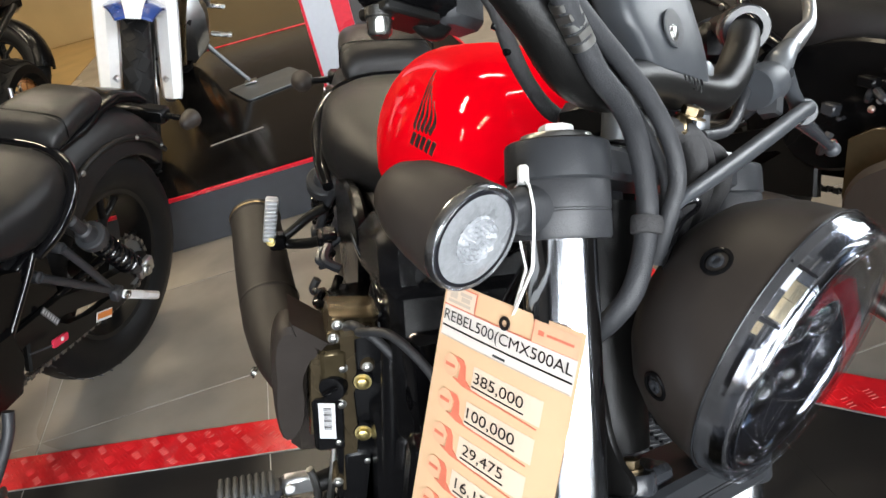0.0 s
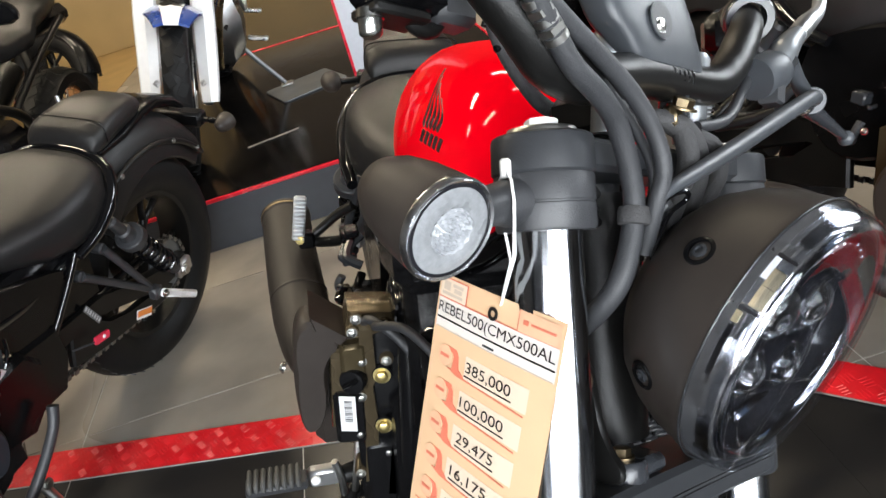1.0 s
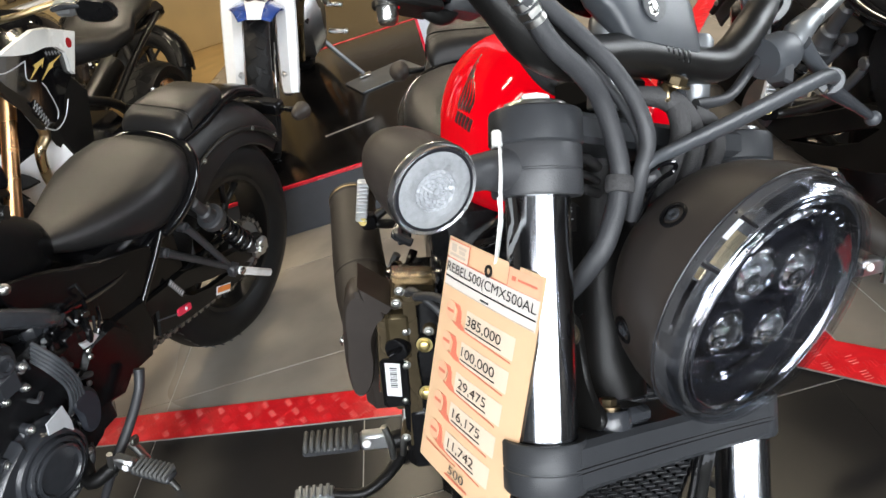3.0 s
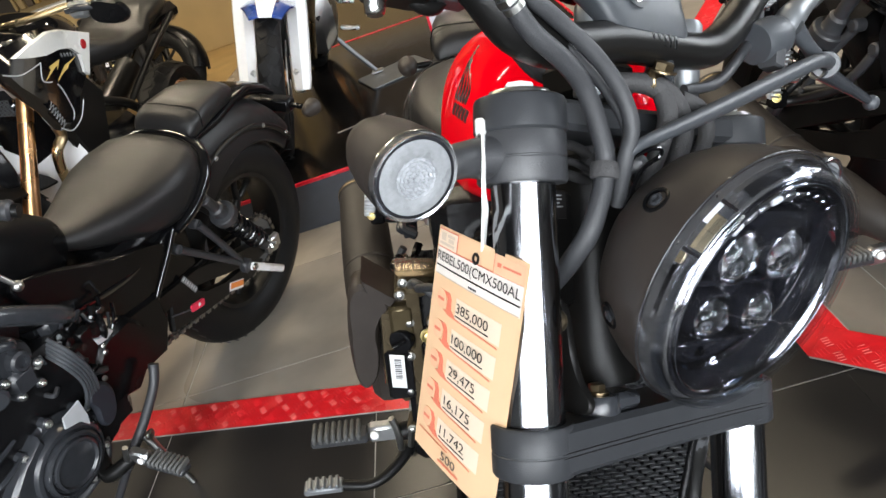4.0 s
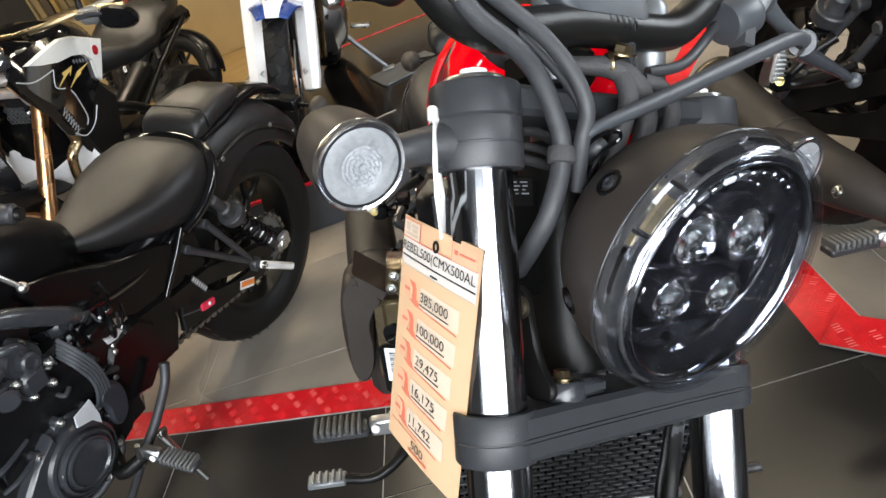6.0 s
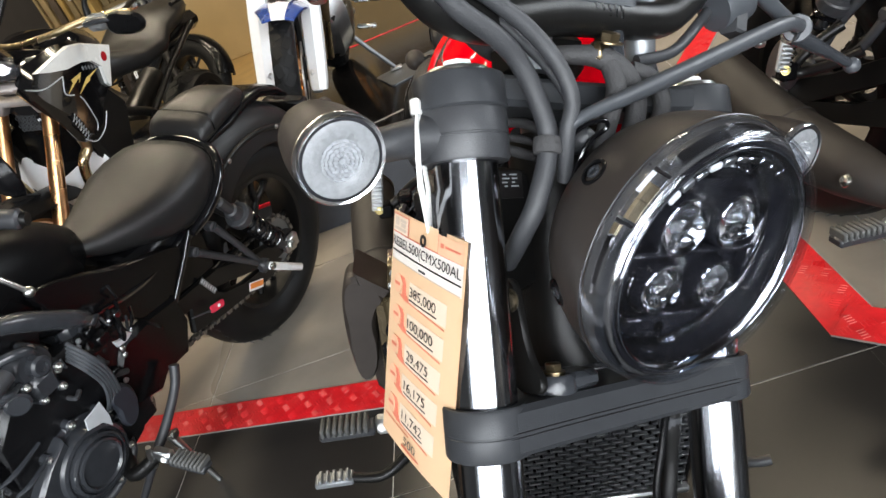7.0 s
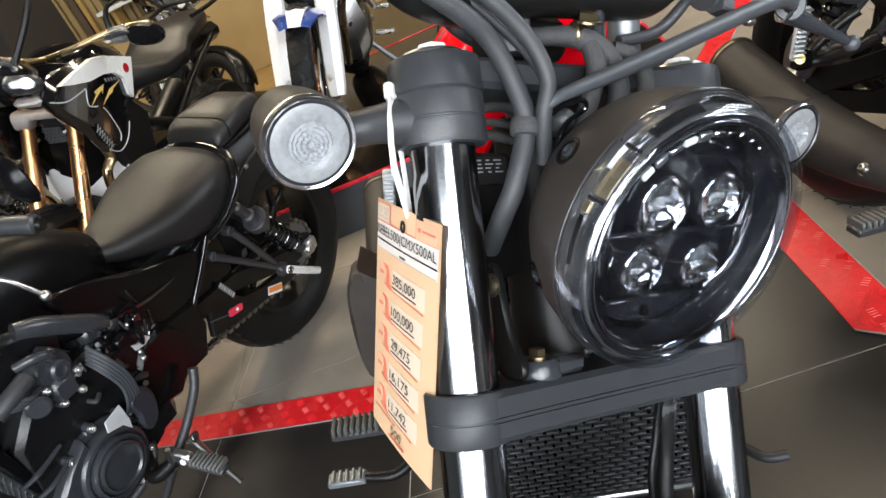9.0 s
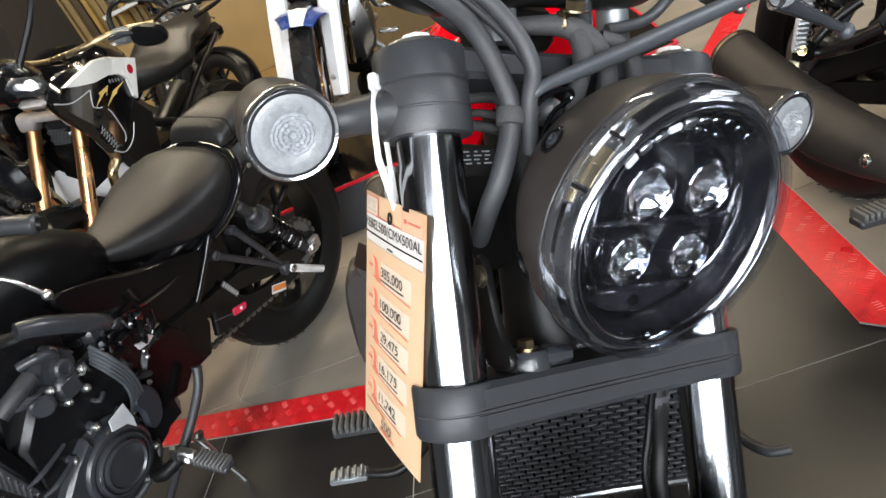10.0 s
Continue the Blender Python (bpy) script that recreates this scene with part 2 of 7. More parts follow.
# ---------------------------------------------------------------- mesh tools
class Geo:
    """Vertices and faces of one mesh, gathered piece by piece."""

    def __init__(self):
        self.v, self.f = [], []

    def add(self, verts, faces, m=None):
        k = len(self.v)
        for p in verts:
            q = Vector(p)
            self.v.append(m @ q if m else q)
        self.f += [tuple(i + k for i in f) for f in faces]
        return self

    def rings(self, rings, closed=False, caps=True, m=None):
        """Skin a row of rings of equal count."""
        n, verts, faces = len(rings[0]), [p for r in rings for p in r], []
        last = len(rings) if closed else len(rings) - 1
        for a in range(last):
            b = (a + 1) % len(rings)
            for i in range(n):
                j = (i + 1) % n
                faces.append((a * n + i, a * n + j, b * n + j, b * n + i))
        if caps and not closed:
            faces.append(tuple(reversed(range(n))))
            faces.append(tuple((len(rings) - 1) * n + i for i in range(n)))
        return self.add(verts, faces, m)

    def box(self, c, s, b=0.003, m=None):
        """A block with chamfered edges: centre, size, chamfer."""
        h = [max(1e-5, q / 2) for q in s]
        b = min(b, min(h) * 0.9)
        verts, ids = [], {}
        for sx in (-1, 1):
            for sy in (-1, 1):
                for sz in (-1, 1):
                    sg = (sx, sy, sz)
                    for ax in range(3):
                        ids[(sg, ax)] = len(verts)
                        verts.append(tuple(c[k] + sg[k] * (h[k] - (0 if k == ax else b)) for k in range(3)))
        faces = []
        for ax in range(3):
            o1, o2 = [k for k in range(3) if k != ax]
            for s0 in (-1, 1):
                quad = []
                for a1, a2 in ((-1, -1), (1, -1), (1, 1), (-1, 1)):
                    sg = [0, 0, 0]
                    sg[ax], sg[o1], sg[o2] = s0, a1, a2
                    quad.append(ids[(tuple(sg), ax)])
                faces.append(tuple(quad))
            for a1 in (-1, 1):
                for a2 in (-1, 1):
                    lo, hi = [0, 0, 0], [0, 0, 0]
                    lo[ax], hi[ax] = -1, 1
                    lo[o1] = hi[o1] = a1
                    lo[o2] = hi[o2] = a2
                    faces.append((ids[(tuple(lo), o1)], ids[(tuple(lo), o2)], ids[(tuple(hi), o2)], ids[(tuple(hi), o1)]))
        for sx in (-1, 1):
            for sy in (-1, 1):
                for sz in (-1, 1):
                    faces.append(tuple(ids[((sx, sy, sz), ax)] for ax in range(3)))
        return self.add(verts, faces, m)

    def lathe(self, profile, n=32, m=None, closed=False, caps=True):
        """Turn a profile of (radius, height) about z."""
        rings = [[(r * math.cos(2 * math.pi * i / n), r * math.sin(2 * math.pi * i / n), z) for i in range(n)] for r, z in profile]
        return self.rings(rings, closed=closed, caps=caps and not closed, m=m)

    def tube(self, pts, r, n=12, m=None, smooth=6, caps=True):
        """A round bar along a smooth path; r is one radius or one per given point."""
        pts = [Vector(p) for p in pts]
        rad = list(r) if isinstance(r, (list, tuple)) else [r] * len(pts)
        if smooth > 1 and len(pts) > 2:
            out, ro = [], []
            for k in range(len(pts) - 1):
                p0, p1, p2, p3 = pts[max(k - 1, 0)], pts[k], pts[k + 1], pts[min(k + 2, len(pts) - 1)]
                for s in range(smooth):
                    t = s / smooth
                    out.append(0.5 * (2 * p1 + (p2 - p0) * t + (2 * p0 - 5 * p1 + 4 * p2 - p3) * t * t + (3 * p1 - p0 - 3 * p2 + p3) * t ** 3))
                    ro.append(rad[k] + (rad[k + 1] - rad[k]) * t)
            pts, rad = out + [pts[-1]], ro + [rad[-1]]
        d = (pts[1] - pts[0]).normalized()
        side = d.orthogonal().normalized()
        rings = []
        for k, p in enumerate(pts):
            e = (pts[min(k + 1, len(pts) - 1)] - pts[max(k - 1, 0)]).normalized()
            side = (side - e * side.dot(e)).normalized()
            up = e.cross(side)
            rings.append([p + rad[k] * (math.cos(2 * math.pi * i / n) * side + math.sin(2 * math.pi * i / n) * up) for i in range(n)])
        return self.rings(rings, caps=caps, m=m)

    def plate(self, outline, z0, z1, m=None, b=0.0):
        """A flat outline of (x, y) given depth from z0 to z1, with a chamfer b."""
        n = len(outline)
        cx, cy = sum(p[0] for p in outline) / n, sum(p[1] for p in outline) / n

        def inset(p):
            d = Vector((p[0] - cx, p[1] - cy))
            k = max(0.0, 1 - b / max(d.length, 1e-6))
            return cx + d.x * k, cy + d.y * k

        rings = [[(*p, z0 + b) for p in outline], [(*p, z1 - b) for p in outline]]
        if b:
            rings = [[(*inset(p), z0) for p in outline]] + rings + [[(*inset(p), z1) for p in outline]]
        return self.rings(rings, m=m)

    def ball(self, c, r, n=14, m=None, sq=(1, 1, 1)):
        rings = []
        for k in range(1, n // 2):
            a = math.pi * k / (n // 2)
            rings.append([(c[0] + sq[0] * r * math.sin(a) * math.cos(2 * math.pi * i / n), c[1] + sq[1] * r * math.sin(a) * math.sin(2 * math.pi * i / n), c[2] - sq[2] * r * math.cos(a)) for i in range(n)])
        return self.rings(rings, m=m)


def rounded(w, h, r, n=5, cx=0.0, cy=0.0):
    """Outline of a rectangle with round corners."""
    out = []
    for sx, sy, a0 in ((1, 1, 0), (-1, 1, 90), (-1, -1, 180), (1, -1, 270)):
        for k in range(n + 1):
            a = radians(a0 + 90 * k / n)
            out.append((cx + sx * (w / 2 - r) + r * math.cos(a), cy + sy * (h / 2 - r) + r * math.sin(a)))
    return out


def oval(c, u, v, a, b, e=2.0, n=28):
    """A ring round c in the plane of u and v: half axes a, b; e above 2 squares it off."""
    c, u, v, out = Vector(c), Vector(u), Vector(v), []
    for i in range(n):
        t = 2 * math.pi * i / n
        cs, sn = math.cos(t), math.sin(t)
        out.append(c + u * (a * math.copysign(abs(cs) ** (2 / e), cs)) + v * (b * math.copysign(abs(sn) ** (2 / e), sn)))
    return out


def eased(outline, times=2):
    """An outline with its corners cut round."""
    for _ in range(times):
        out = []
        for k, p in enumerate(outline):
            q = outline[(k + 1) % len(outline)]
            out += [(0.75 * p[0] + 0.25 * q[0], 0.75 * p[1] + 0.25 * q[1]), (0.25 * p[0] + 0.75 * q[0], 0.25 * p[1] + 0.75 * q[1])]
        outline = out
    return outline


def along(p, q, roll=0.0):
    """A pose at p whose z points to q."""
    d = Vector(q) - Vector(p)
    return Matrix.Translation(p) @ d.to_track_quat("Z", "Y").to_matrix().to_4x4() @ pose(0, 0, 0, 0, 0, roll)


def facing(p, d, up=(0, 0, 1)):
    """A pose at p with z along d and y as near up as may be."""
    z = Vector(d).normalized()
    x = Vector(up).cross(z).normalized()
    y = z.cross(x)
    return Matrix.Translation(p) @ Matrix((x, y, z)).transposed().to_4x4()


def part(name, geo, mat, parent=None, label="", sharp=38, m=None):
    me = bpy.data.meshes.new(name)
    me.from_pydata([tuple(m @ p) if m else tuple(p) for p in geo.v], [], geo.f)
    bm = bmesh.new()
    bm.from_mesh(me)
    bmesh.ops.recalc_face_normals(bm, faces=bm.faces)
    bm.to_mesh(me)
    bm.free()
    me.materials.append(mat)
    me.shade_smooth()
    me.set_sharp_from_angle(angle=radians(sharp))
    ob = new(name, me)
    if parent:
        ob.parent = parent
    return tagged(ob, label)


def thing(name, m, label, category, group="", kind=""):
    ob = new(name)
    ob.empty_display_size = 0.1
    ob.matrix_world = m
    return tagged(ob, label, category, group, kind)


# ---------------------------------------------------------------- floor and walls
JX, JY, PITCH = -0.57, 0.54, 0.60          # tile joints, in metres

floor = part("floor", Geo().box((0.3, 2.6, -0.0515), (10.4, 12.4, 0.10), 0.001), GROUT, None, "tiled showroom floor of grey and dark stone")
tagged(floor, "", "floor", "", "structure")


# ---------------------------------------------------------------- the cruiser motorcycle
# bike frame: x to the rider's right, y ahead, z up, origin on the ground under the rear axle
BIKE_RED = pose(-0.247, 1.091, 0.0, 0, -13.5, -179)
BIKE_BLACK = pose(-1.014, 1.469, 0.0, 0, -15.5, -204)
BLACK_BAR = BIKE_BLACK.inverted() @ pose(-0.888, 1.356, 0.0, 0, -11, -216)   # its turned handlebar
# fork frame, turned to the left lock: x right, y ahead, z up along the tubes, origin between the fork caps
FORK_AT = Matrix(((-0.749, 0.609, 0.261, 0.0), (-0.444, -0.754, 0.484, 0.0), (0.492, 0.247, 0.835, 0.910), (0, 0, 0, 1)))
FB = BIKE_RED.inverted() @ FORK_AT
AHEAD = Vector((0, math.cos(radians(28)), -math.sin(radians(28))))   # level ahead, in the fork frame


def spun(profile, at, axis, n=32, closed=False):
    return Geo().lathe(profile, n, along(at, Vector(at) + Vector(axis)), closed)


def bolt(geo, at, axis, r=0.006, h=0.005):
    m = along(at, Vector(at) + Vector(axis))
    geo.lathe([(r * 1.35, 0), (r * 1.35, h * 0.25), (r, h * 0.25)], 14, m)
    geo.lathe([(r, h * 0.2), (r, h * 0.85), (r * 0.8, h), (r * 0.55, h), (r * 0.5, h * 0.45), (0.0004, h * 0.45)], 14, m)
    return geo


def hexbolt(geo, at, axis, r=0.007, h=0.006):
    m = along(at, Vector(at) + Vector(axis))
    geo.lathe([(r * 1.4, 0), (r * 1.4, h * 0.2), (r, h * 0.22)], 16, m)
    geo.lathe([(r, h * 0.1), (r, h * 0.9), (r * 0.8, h)], 6, m)
    return geo


def front_end(bike):
    def put(name, geo, mat, parent=bike, label=""):
        return part(name, geo, mat, parent, label, m=FB)

    for s in (1, -1):
        x = 0.115 * s
        # ripple in the radius, added to imitate streaks of reflected surroundings
        tube = put("fork_tube", Geo().rings([[((0.0225 + 0.00022 * math.sin(5 * t + 1) + 0.00012 * math.sin(11 * t) + 0.00005 * math.sin(23 * t + 2)) * math.cos(t), (0.0225 + 0.00022 * math.sin(5 * t + 1) + 0.00012 * math.sin(11 * t) + 0.00005 * math.sin(23 * t + 2)) * math.sin(t), z) for t in [2 * math.pi * i / 96 for i in range(96)]] for z in (-0.012, -0.15, -0.30, -0.455)], m=pose(x, 0, 0)), FORKCHROME, bike, "polished chrome fork tube")
        put("fork_slider", spun([(0.024, -0.44), (0.029, -0.445), (0.030, -0.47), (0.027, -0.49), (0.027, -0.72), (0.022, -0.745)], (x, 0, 0), (0, 0, 1), 28), MATTE)
        cap = Geo().lathe([(0.0222, -0.0105), (0.0222, -0.0070), (0.0212, -0.0055), (0.013, -0.0055)], 32, pose(x, 0, 0))
        put("fork_cap_washer", cap, STEEL, tube)
        cap = Geo().lathe([(0.0108, -0.007), (0.0108, -0.0005), (0.0095, 0.001), (0.0055, 0.001), (0.005, -0.0005)], 6, pose(x, 0, 0))
        put("fork_cap", cap, WHITE, tube, "pale fork cap bolt")
        # indicator bracket round the tube
        col = put("indicator_bracket", spun([(0.0235, -0.069), (0.0305, -0.069), (0.0315, -0.067), (0.0315, -0.053), (0.0308, -0.0525), (0.0308, -0.0515), (0.0315, -0.051), (0.0315, -0.036), (0.0305, -0.034), (0.0235, -0.034)], (x, 0, 0), (0, 0, 1), 40), GREY)
        # indicator
        c = Vector((0.214, 0.019, -0.068)) if s > 0 else Vector((-0.229, 0.019, -0.067))
        arm = Geo().tube([(x + 0.022 * s, 0, -0.051), (x + 0.045 * s, 0.0, -0.053), (0.175 * s, 0.0, -0.056), (0.196 * s, -0.010, -0.058)], [0.017, 0.0125, 0.0115, 0.0125], 20)
        put("indicator_arm", arm, GREY, col)
        m = along(c, c + AHEAD)
        body = Geo().lathe([(0.0285, 0.0), (0.0290, -0.004), (0.0285, -0.012), (0.0270, -0.028), (0.0235, -0.046), (0.0175, -0.060), (0.009, -0.068), (0.001, -0.070)], 36, m)
        ind = put("indicator", body, HOUSING, bike, "round bullet indicator with a satin black shell")
        put("rim", Geo().lathe([(0.0262, -0.002), (0.0292, -0.002), (0.0294, 0.001), (0.0282, 0.0028), (0.0262, 0.002)], 40, m, closed=True), RIM, ind, "bright rim")
        put("rim_seal", Geo().lathe([(0.0240, 0.0012), (0.0266, 0.0012), (0.0262, 0.0026), (0.0244, 0.0026)], 40, m, closed=True), SMOKE, ind)
        lens = put("lens", Geo().lathe([(0.0246, 0.000), (0.0243, 0.0022), (0.0205, 0.0034), (0.0150, 0.0036), (0.0135, 0.0026), (0.0100, 0.0020), (0.0003, 0.0016)], 40, m), FROST, ind, "frosted clear lens with swirled centre")
        rings = []
        for r, z in ((0.0134, 0.0028), (0.0122, 0.0044), (0.0110, 0.0030), (0.0098, 0.0046), (0.0084, 0.0030), (0.0070, 0.0048), (0.0054, 0.0032), (0.0038, 0.0052), (0.0018, 0.0036)):
            rings.append([(r * math.cos(t), r * math.sin(t), z + 0.0007 * math.sin(14 * t + r * 500)) for t in [2 * math.pi * i / 56 for i in range(56)]])
        put("lens_centre", Geo().rings(rings, m=m), SWIRL, lens, "swirled lens centre")

    # top bridge
    def across(z0, z1, wide, mid_back, mid_wide, xs):
        g, rings = Geo(), []
        for x in xs:
            u = abs(x) / 0.115
            yc = -mid_back * max(0.0, 1 - u * u)
            if abs(x) > 0.115:
                half = math.sqrt(max(1e-6, wide ** 2 - (abs(x) - 0.115) ** 2))
            else:
                half = wide + (mid_wide - wide) * max(0, 1 - u * 1.15)
            b = 0.004
            rings.append([(x, yc - half, z0 + b), (x, yc - half + b, z0), (x, yc + half - b, z0), (x, yc + half, z0 + b), (x, yc + half, z1 - b), (x, yc + half - b, z1), (x, yc - half + b, z1), (x, yc - half, z1 - b)])
        return g.rings(rings)

    xs = [k * 0.0115 - 0.115 for k in range(21)]
    bridge = put("top_bridge", across(-0.0325, -0.011, 0.0275, 0.012, 0.028, xs), CLAMP, bike, "satin dark grey top fork bridge")
    for s in (1, -1):
        put("clamp_boss", Geo().lathe([(0.0150, -0.0345), (0.0312, -0.0345), (0.0326, -0.0330), (0.0322, -0.0135), (0.0312, -0.0110), (0.0290, -0.0098), (0.0150, -0.0098)], 48, pose(0.115 * s, 0, 0), closed=True), CLAMP, bridge)
    hexbolt(g := Geo(), (0, -0.030, -0.012), (0, 0, 1), 0.015, 0.010)
    put("stem_nut", g, STEEL, bridge)
    lower = put("lower_clamp", across(-0.2675, -0.2335, 0.0290, 0.003, 0.029, xs), CLAMP, bike, "dark grey lower fork clamp cover")
    for s in (1, -1):
        put("clamp_boss", Geo().lathe([(0.0235, -0.268), (0.0280, -0.268), (0.0294, -0.266), (0.0294, -0.2525), (0.0289, -0.2520), (0.0289, -0.2510), (0.0294, -0.2505), (0.0294, -0.235), (0.0280, -0.233), (0.0235, -0.233)], 48, pose(0.115 * s, 0, 0), closed=True), CLAMP, lower)
    # raised black strips stand in for the shade of two grooves
    for z in (-0.2505, -0.2535):
        g = Geo()
        g.rings([[(x, 0.0288 - 0.003 * max(0.0, 1 - (x / 0.115) ** 2) + 0.0 * abs(x), z - 0.0005), (x, 0.0298 - 0.003 * max(0.0, 1 - (x / 0.115) ** 2), z), (x, 0.0288 - 0.003 * max(0.0, 1 - (x / 0.115) ** 2), z + 0.0005)] for x in [k * 0.0115 - 0.115 for k in range(21)]])
        put("groove_line", g, INK, lower)
    put("steering_stem", spun([(0.022, -0.26), (0.022, 0.0)], (0, -0.05, 0), (0, 0, 1), 24), GREY)
    put("steering_head", spun([(0.034, -0.225), (0.034, -0.040)], (0, -0.05, 0), (0, 0, 1), 24), MATTE)

    # headlight
    hc = Vector((-0.006, 0.090, -0.146))
    m = facing(hc, AHEAD, (0, 0, 1))
    shell = [(0.002, -0.092), (0.034, -0.090), (0.058, -0.082), (0.074, -0.068), (0.0850, -0.050), (0.0905, -0.034), (0.0938, -0.014), (0.0948, -0.009), (0.0945, -0.0078), (0.090, -0.008)]
    head = put("headlight", Geo().lathe(shell, 64, m, caps=False), HOUSING, bike, "round LED headlight in a satin black housing")
    put("lamp_bowl", Geo().lathe([(0.0940, -0.0082), (0.0890, -0.0060), (0.0845, 0.0085), (0.0820, 0.0098), (0.0800, 0.0085), (0.0775, -0.004), (0.0735, -0.014), (0.0700, -0.016), (0.0004, -0.016)], 64, m, caps=False), SMOKE, head, "glossy black lamp interior")
    put("reflector_cone", Geo().lathe([(0.0938, -0.0072), (0.0925, -0.0020), (0.0902, -0.0010), (0.0893, 0.0030), (0.0872, 0.0040), (0.0862, 0.0078), (0.0848, 0.0090), (0.0838, 0.0084), (0.0890, -0.0060)], 72, m, closed=True), REFLECTOR, head, "stepped dark mirror behind the bevelled glass")
    put("front_glass", Geo().lathe([(0.0946, -0.0088), (0.0957, -0.0080), (0.0960, -0.0055), (0.0940, 0.0050), (0.0918, 0.0112), (0.0900, 0.0146), (0.0876, 0.0162), (0.0850, 0.0164), (0.0825, 0.0156), (0.060, 0.0186), (0.030, 0.0203), (0.0004, 0.0209),
                                   (0.0004, 0.0190), (0.030, 0.0184), (0.060, 0.0167), (0.0815, 0.0138), (0.0845, 0.0144), (0.0872, 0.0142), (0.0890, 0.0126), (0.0906, 0.0092), (0.0938, -0.0055), (0.0938, -0.0080)], 72, m, closed=True), SHELLCLEAR, head, "clear domed glass")
    put("glass_step", Geo().lathe([(0.0909, 0.0045), (0.0918, 0.0048), (0.0904, 0.0098), (0.0894, 0.0095)], 72, m, closed=True), SHELLCLEAR, head, "moulded step inside the clear glass")
    put("inner_ring", Geo().lathe([(0.0765, 0.0075), (0.0785, 0.0108), (0.0800, 0.0114), (0.0812, 0.0098), (0.0800, 0.0088), (0.0780, 0.0082)], 64, m, closed=True), LAMPRING, head, "dark chrome inner ring")
    put("inner_ring", Geo().lathe([(0.0700, -0.0130), (0.0725, -0.0090), (0.0738, -0.0096), (0.0735, -0.0136)], 64, m, closed=True), LAMPRING, head, "dark chrome inner ring")
    for px, py, r in ((-0.0215, 0.0215, 0.0180), (0.0285, 0.0235, 0.0172), (-0.0255, -0.0225, 0.0152), (0.0270, -0.0235, 0.0148)):
        mm = m @ pose(px, py, -0.005)
        pr = put("projector", Geo().lathe([(r + 0.0040, -0.011), (r + 0.0040, 0.000), (r + 0.0030, 0.0025), (r + 0.0010, 0.0028), (r, 0.001), (r, -0.011)], 32, mm, closed=True), SMOKE, head, "black lamp projector tube")
        put("tube_lip", Geo().lathe([(r + 0.0008, 0.0026), (r + 0.0018, 0.0033), (r + 0.0028, 0.0026)], 32, mm, closed=True), LAMPRING, pr)
        put("projector_lens", Geo().lathe([(r, -0.002), (r * 0.97, 0.002), (r * 0.85, 0.0062), (r * 0.6, 0.0095), (r * 0.3, 0.0112), (0.0003, 0.0116)], 32, mm), CLEAR, pr, "thick glass projector lens")
        cup = []
        for q, z in ((0.99, -0.0022), (0.86, -0.0040), (0.70, -0.0046), (0.62, -0.0030), (0.50, -0.0052), (0.36, -0.0058), (0.26, -0.0036), (0.02, -0.0040)):
            cup.append([(r * q * (1 + 0.05 * math.cos(9 * t + q * 7)) * math.cos(t), r * q * (1 + 0.05 * math.cos(9 * t + q * 7)) * math.sin(t), z + 0.0009 * math.sin(6 * t + q * 11)) for t in [2 * math.pi * i / 54 for i in range(54)]])
        put("projector_mirror", Geo().rings(cup, caps=False, m=mm), CHROME, pr, "faceted mirror behind the lens")
        # thin bright rib added as a curved highlight along the lens's outer side
        a0 = math.degrees(math.atan2(py, px))
        put("lens_rib", Geo().tube([(px + (r + 0.0062) * math.cos(radians(a0 + b)), py + (r + 0.0062) * math.sin(radians(a0 + b)), -0.0110) for b in (-62, -38, -12, 14, 40)], 0.0009, 6, m), LAMPRING, pr)
    # running light: a row of bright segments along the upper edge
    for k in range(9):
        a = radians(132 - 8.0 * k)
        mm = m @ pose(0.0630 * math.cos(a), 0.0630 * math.sin(a), -0.0050, 30, 0, math.degrees(a) - 90)
        put("light_guide", Geo().box((0, 0, 0), (0.0050 + 0.0024 * (k % 2), 0.0020, 0.002), 0.0005, mm), (ALU, LAMPRING, RIM)[k % 3], head)
    # dark chrome bits added as glints in the lower ring
    for k in range(7):
        a = radians(200 + 23.0 * k)
        mm = m @ pose(0.0655 * math.cos(a), 0.0655 * math.sin(a), -0.0080, 24, 0, math.degrees(a) - 90)
        put("light_guide", Geo().box((0, 0, 0), (0.0120, 0.0012 + 0.0008 * (k % 2), 0.002), 0.0005, mm), LAMPRING, head)
    for k in range(10):
        a = radians(138 - 9.0 * k)
        mm = m @ pose(0.0715 * math.cos(a), 0.0715 * math.sin(a), 0.0070, 22, 0, math.degrees(a) - 90)
        put("light_guide", Geo().box((0, 0, 0), (0.0092, 0.0046 + 0.0016 * (k % 3 == 1), 0.003), 0.0008, mm), (WHITE, ALU, RIM)[k % 3] if k < 6 else LAMPRING, head)
    for y, w, b in ((0.0525, 0.080, 0.003), (0.0020, 0.126, 0.005), (-0.0460, 0.090, 0.004)):
        put("divider", Geo().box((0.0, y, -0.0105), (w, b, 0.012), 0.002, m), SMOKE, head)
    for sx in (-1, 1):
        put("cheek", Geo().box((0.059 * sx, -0.004, -0.0105), (0.005, 0.060, 0.012), 0.002, m), SMOKE, head)
        put("side_fin", Geo().tube([(0.044 * sx, -0.044, -0.008), (0.056 * sx, -0.030, -0.006), (0.063 * sx, -0.010, -0.005), (0.066 * sx, 0.010, -0.005)], 0.0014, 6, m), LAMPRING, head)
    for x, y in ((0.004, 0.058), (-0.058, 0.028), (0.052, -0.040), (0.0, -0.062)):
        put("lamp_screw", bolt(Geo(), m @ Vector((x, y, -0.0155)), AHEAD, 0.0030, 0.003), PLASTIC, head)
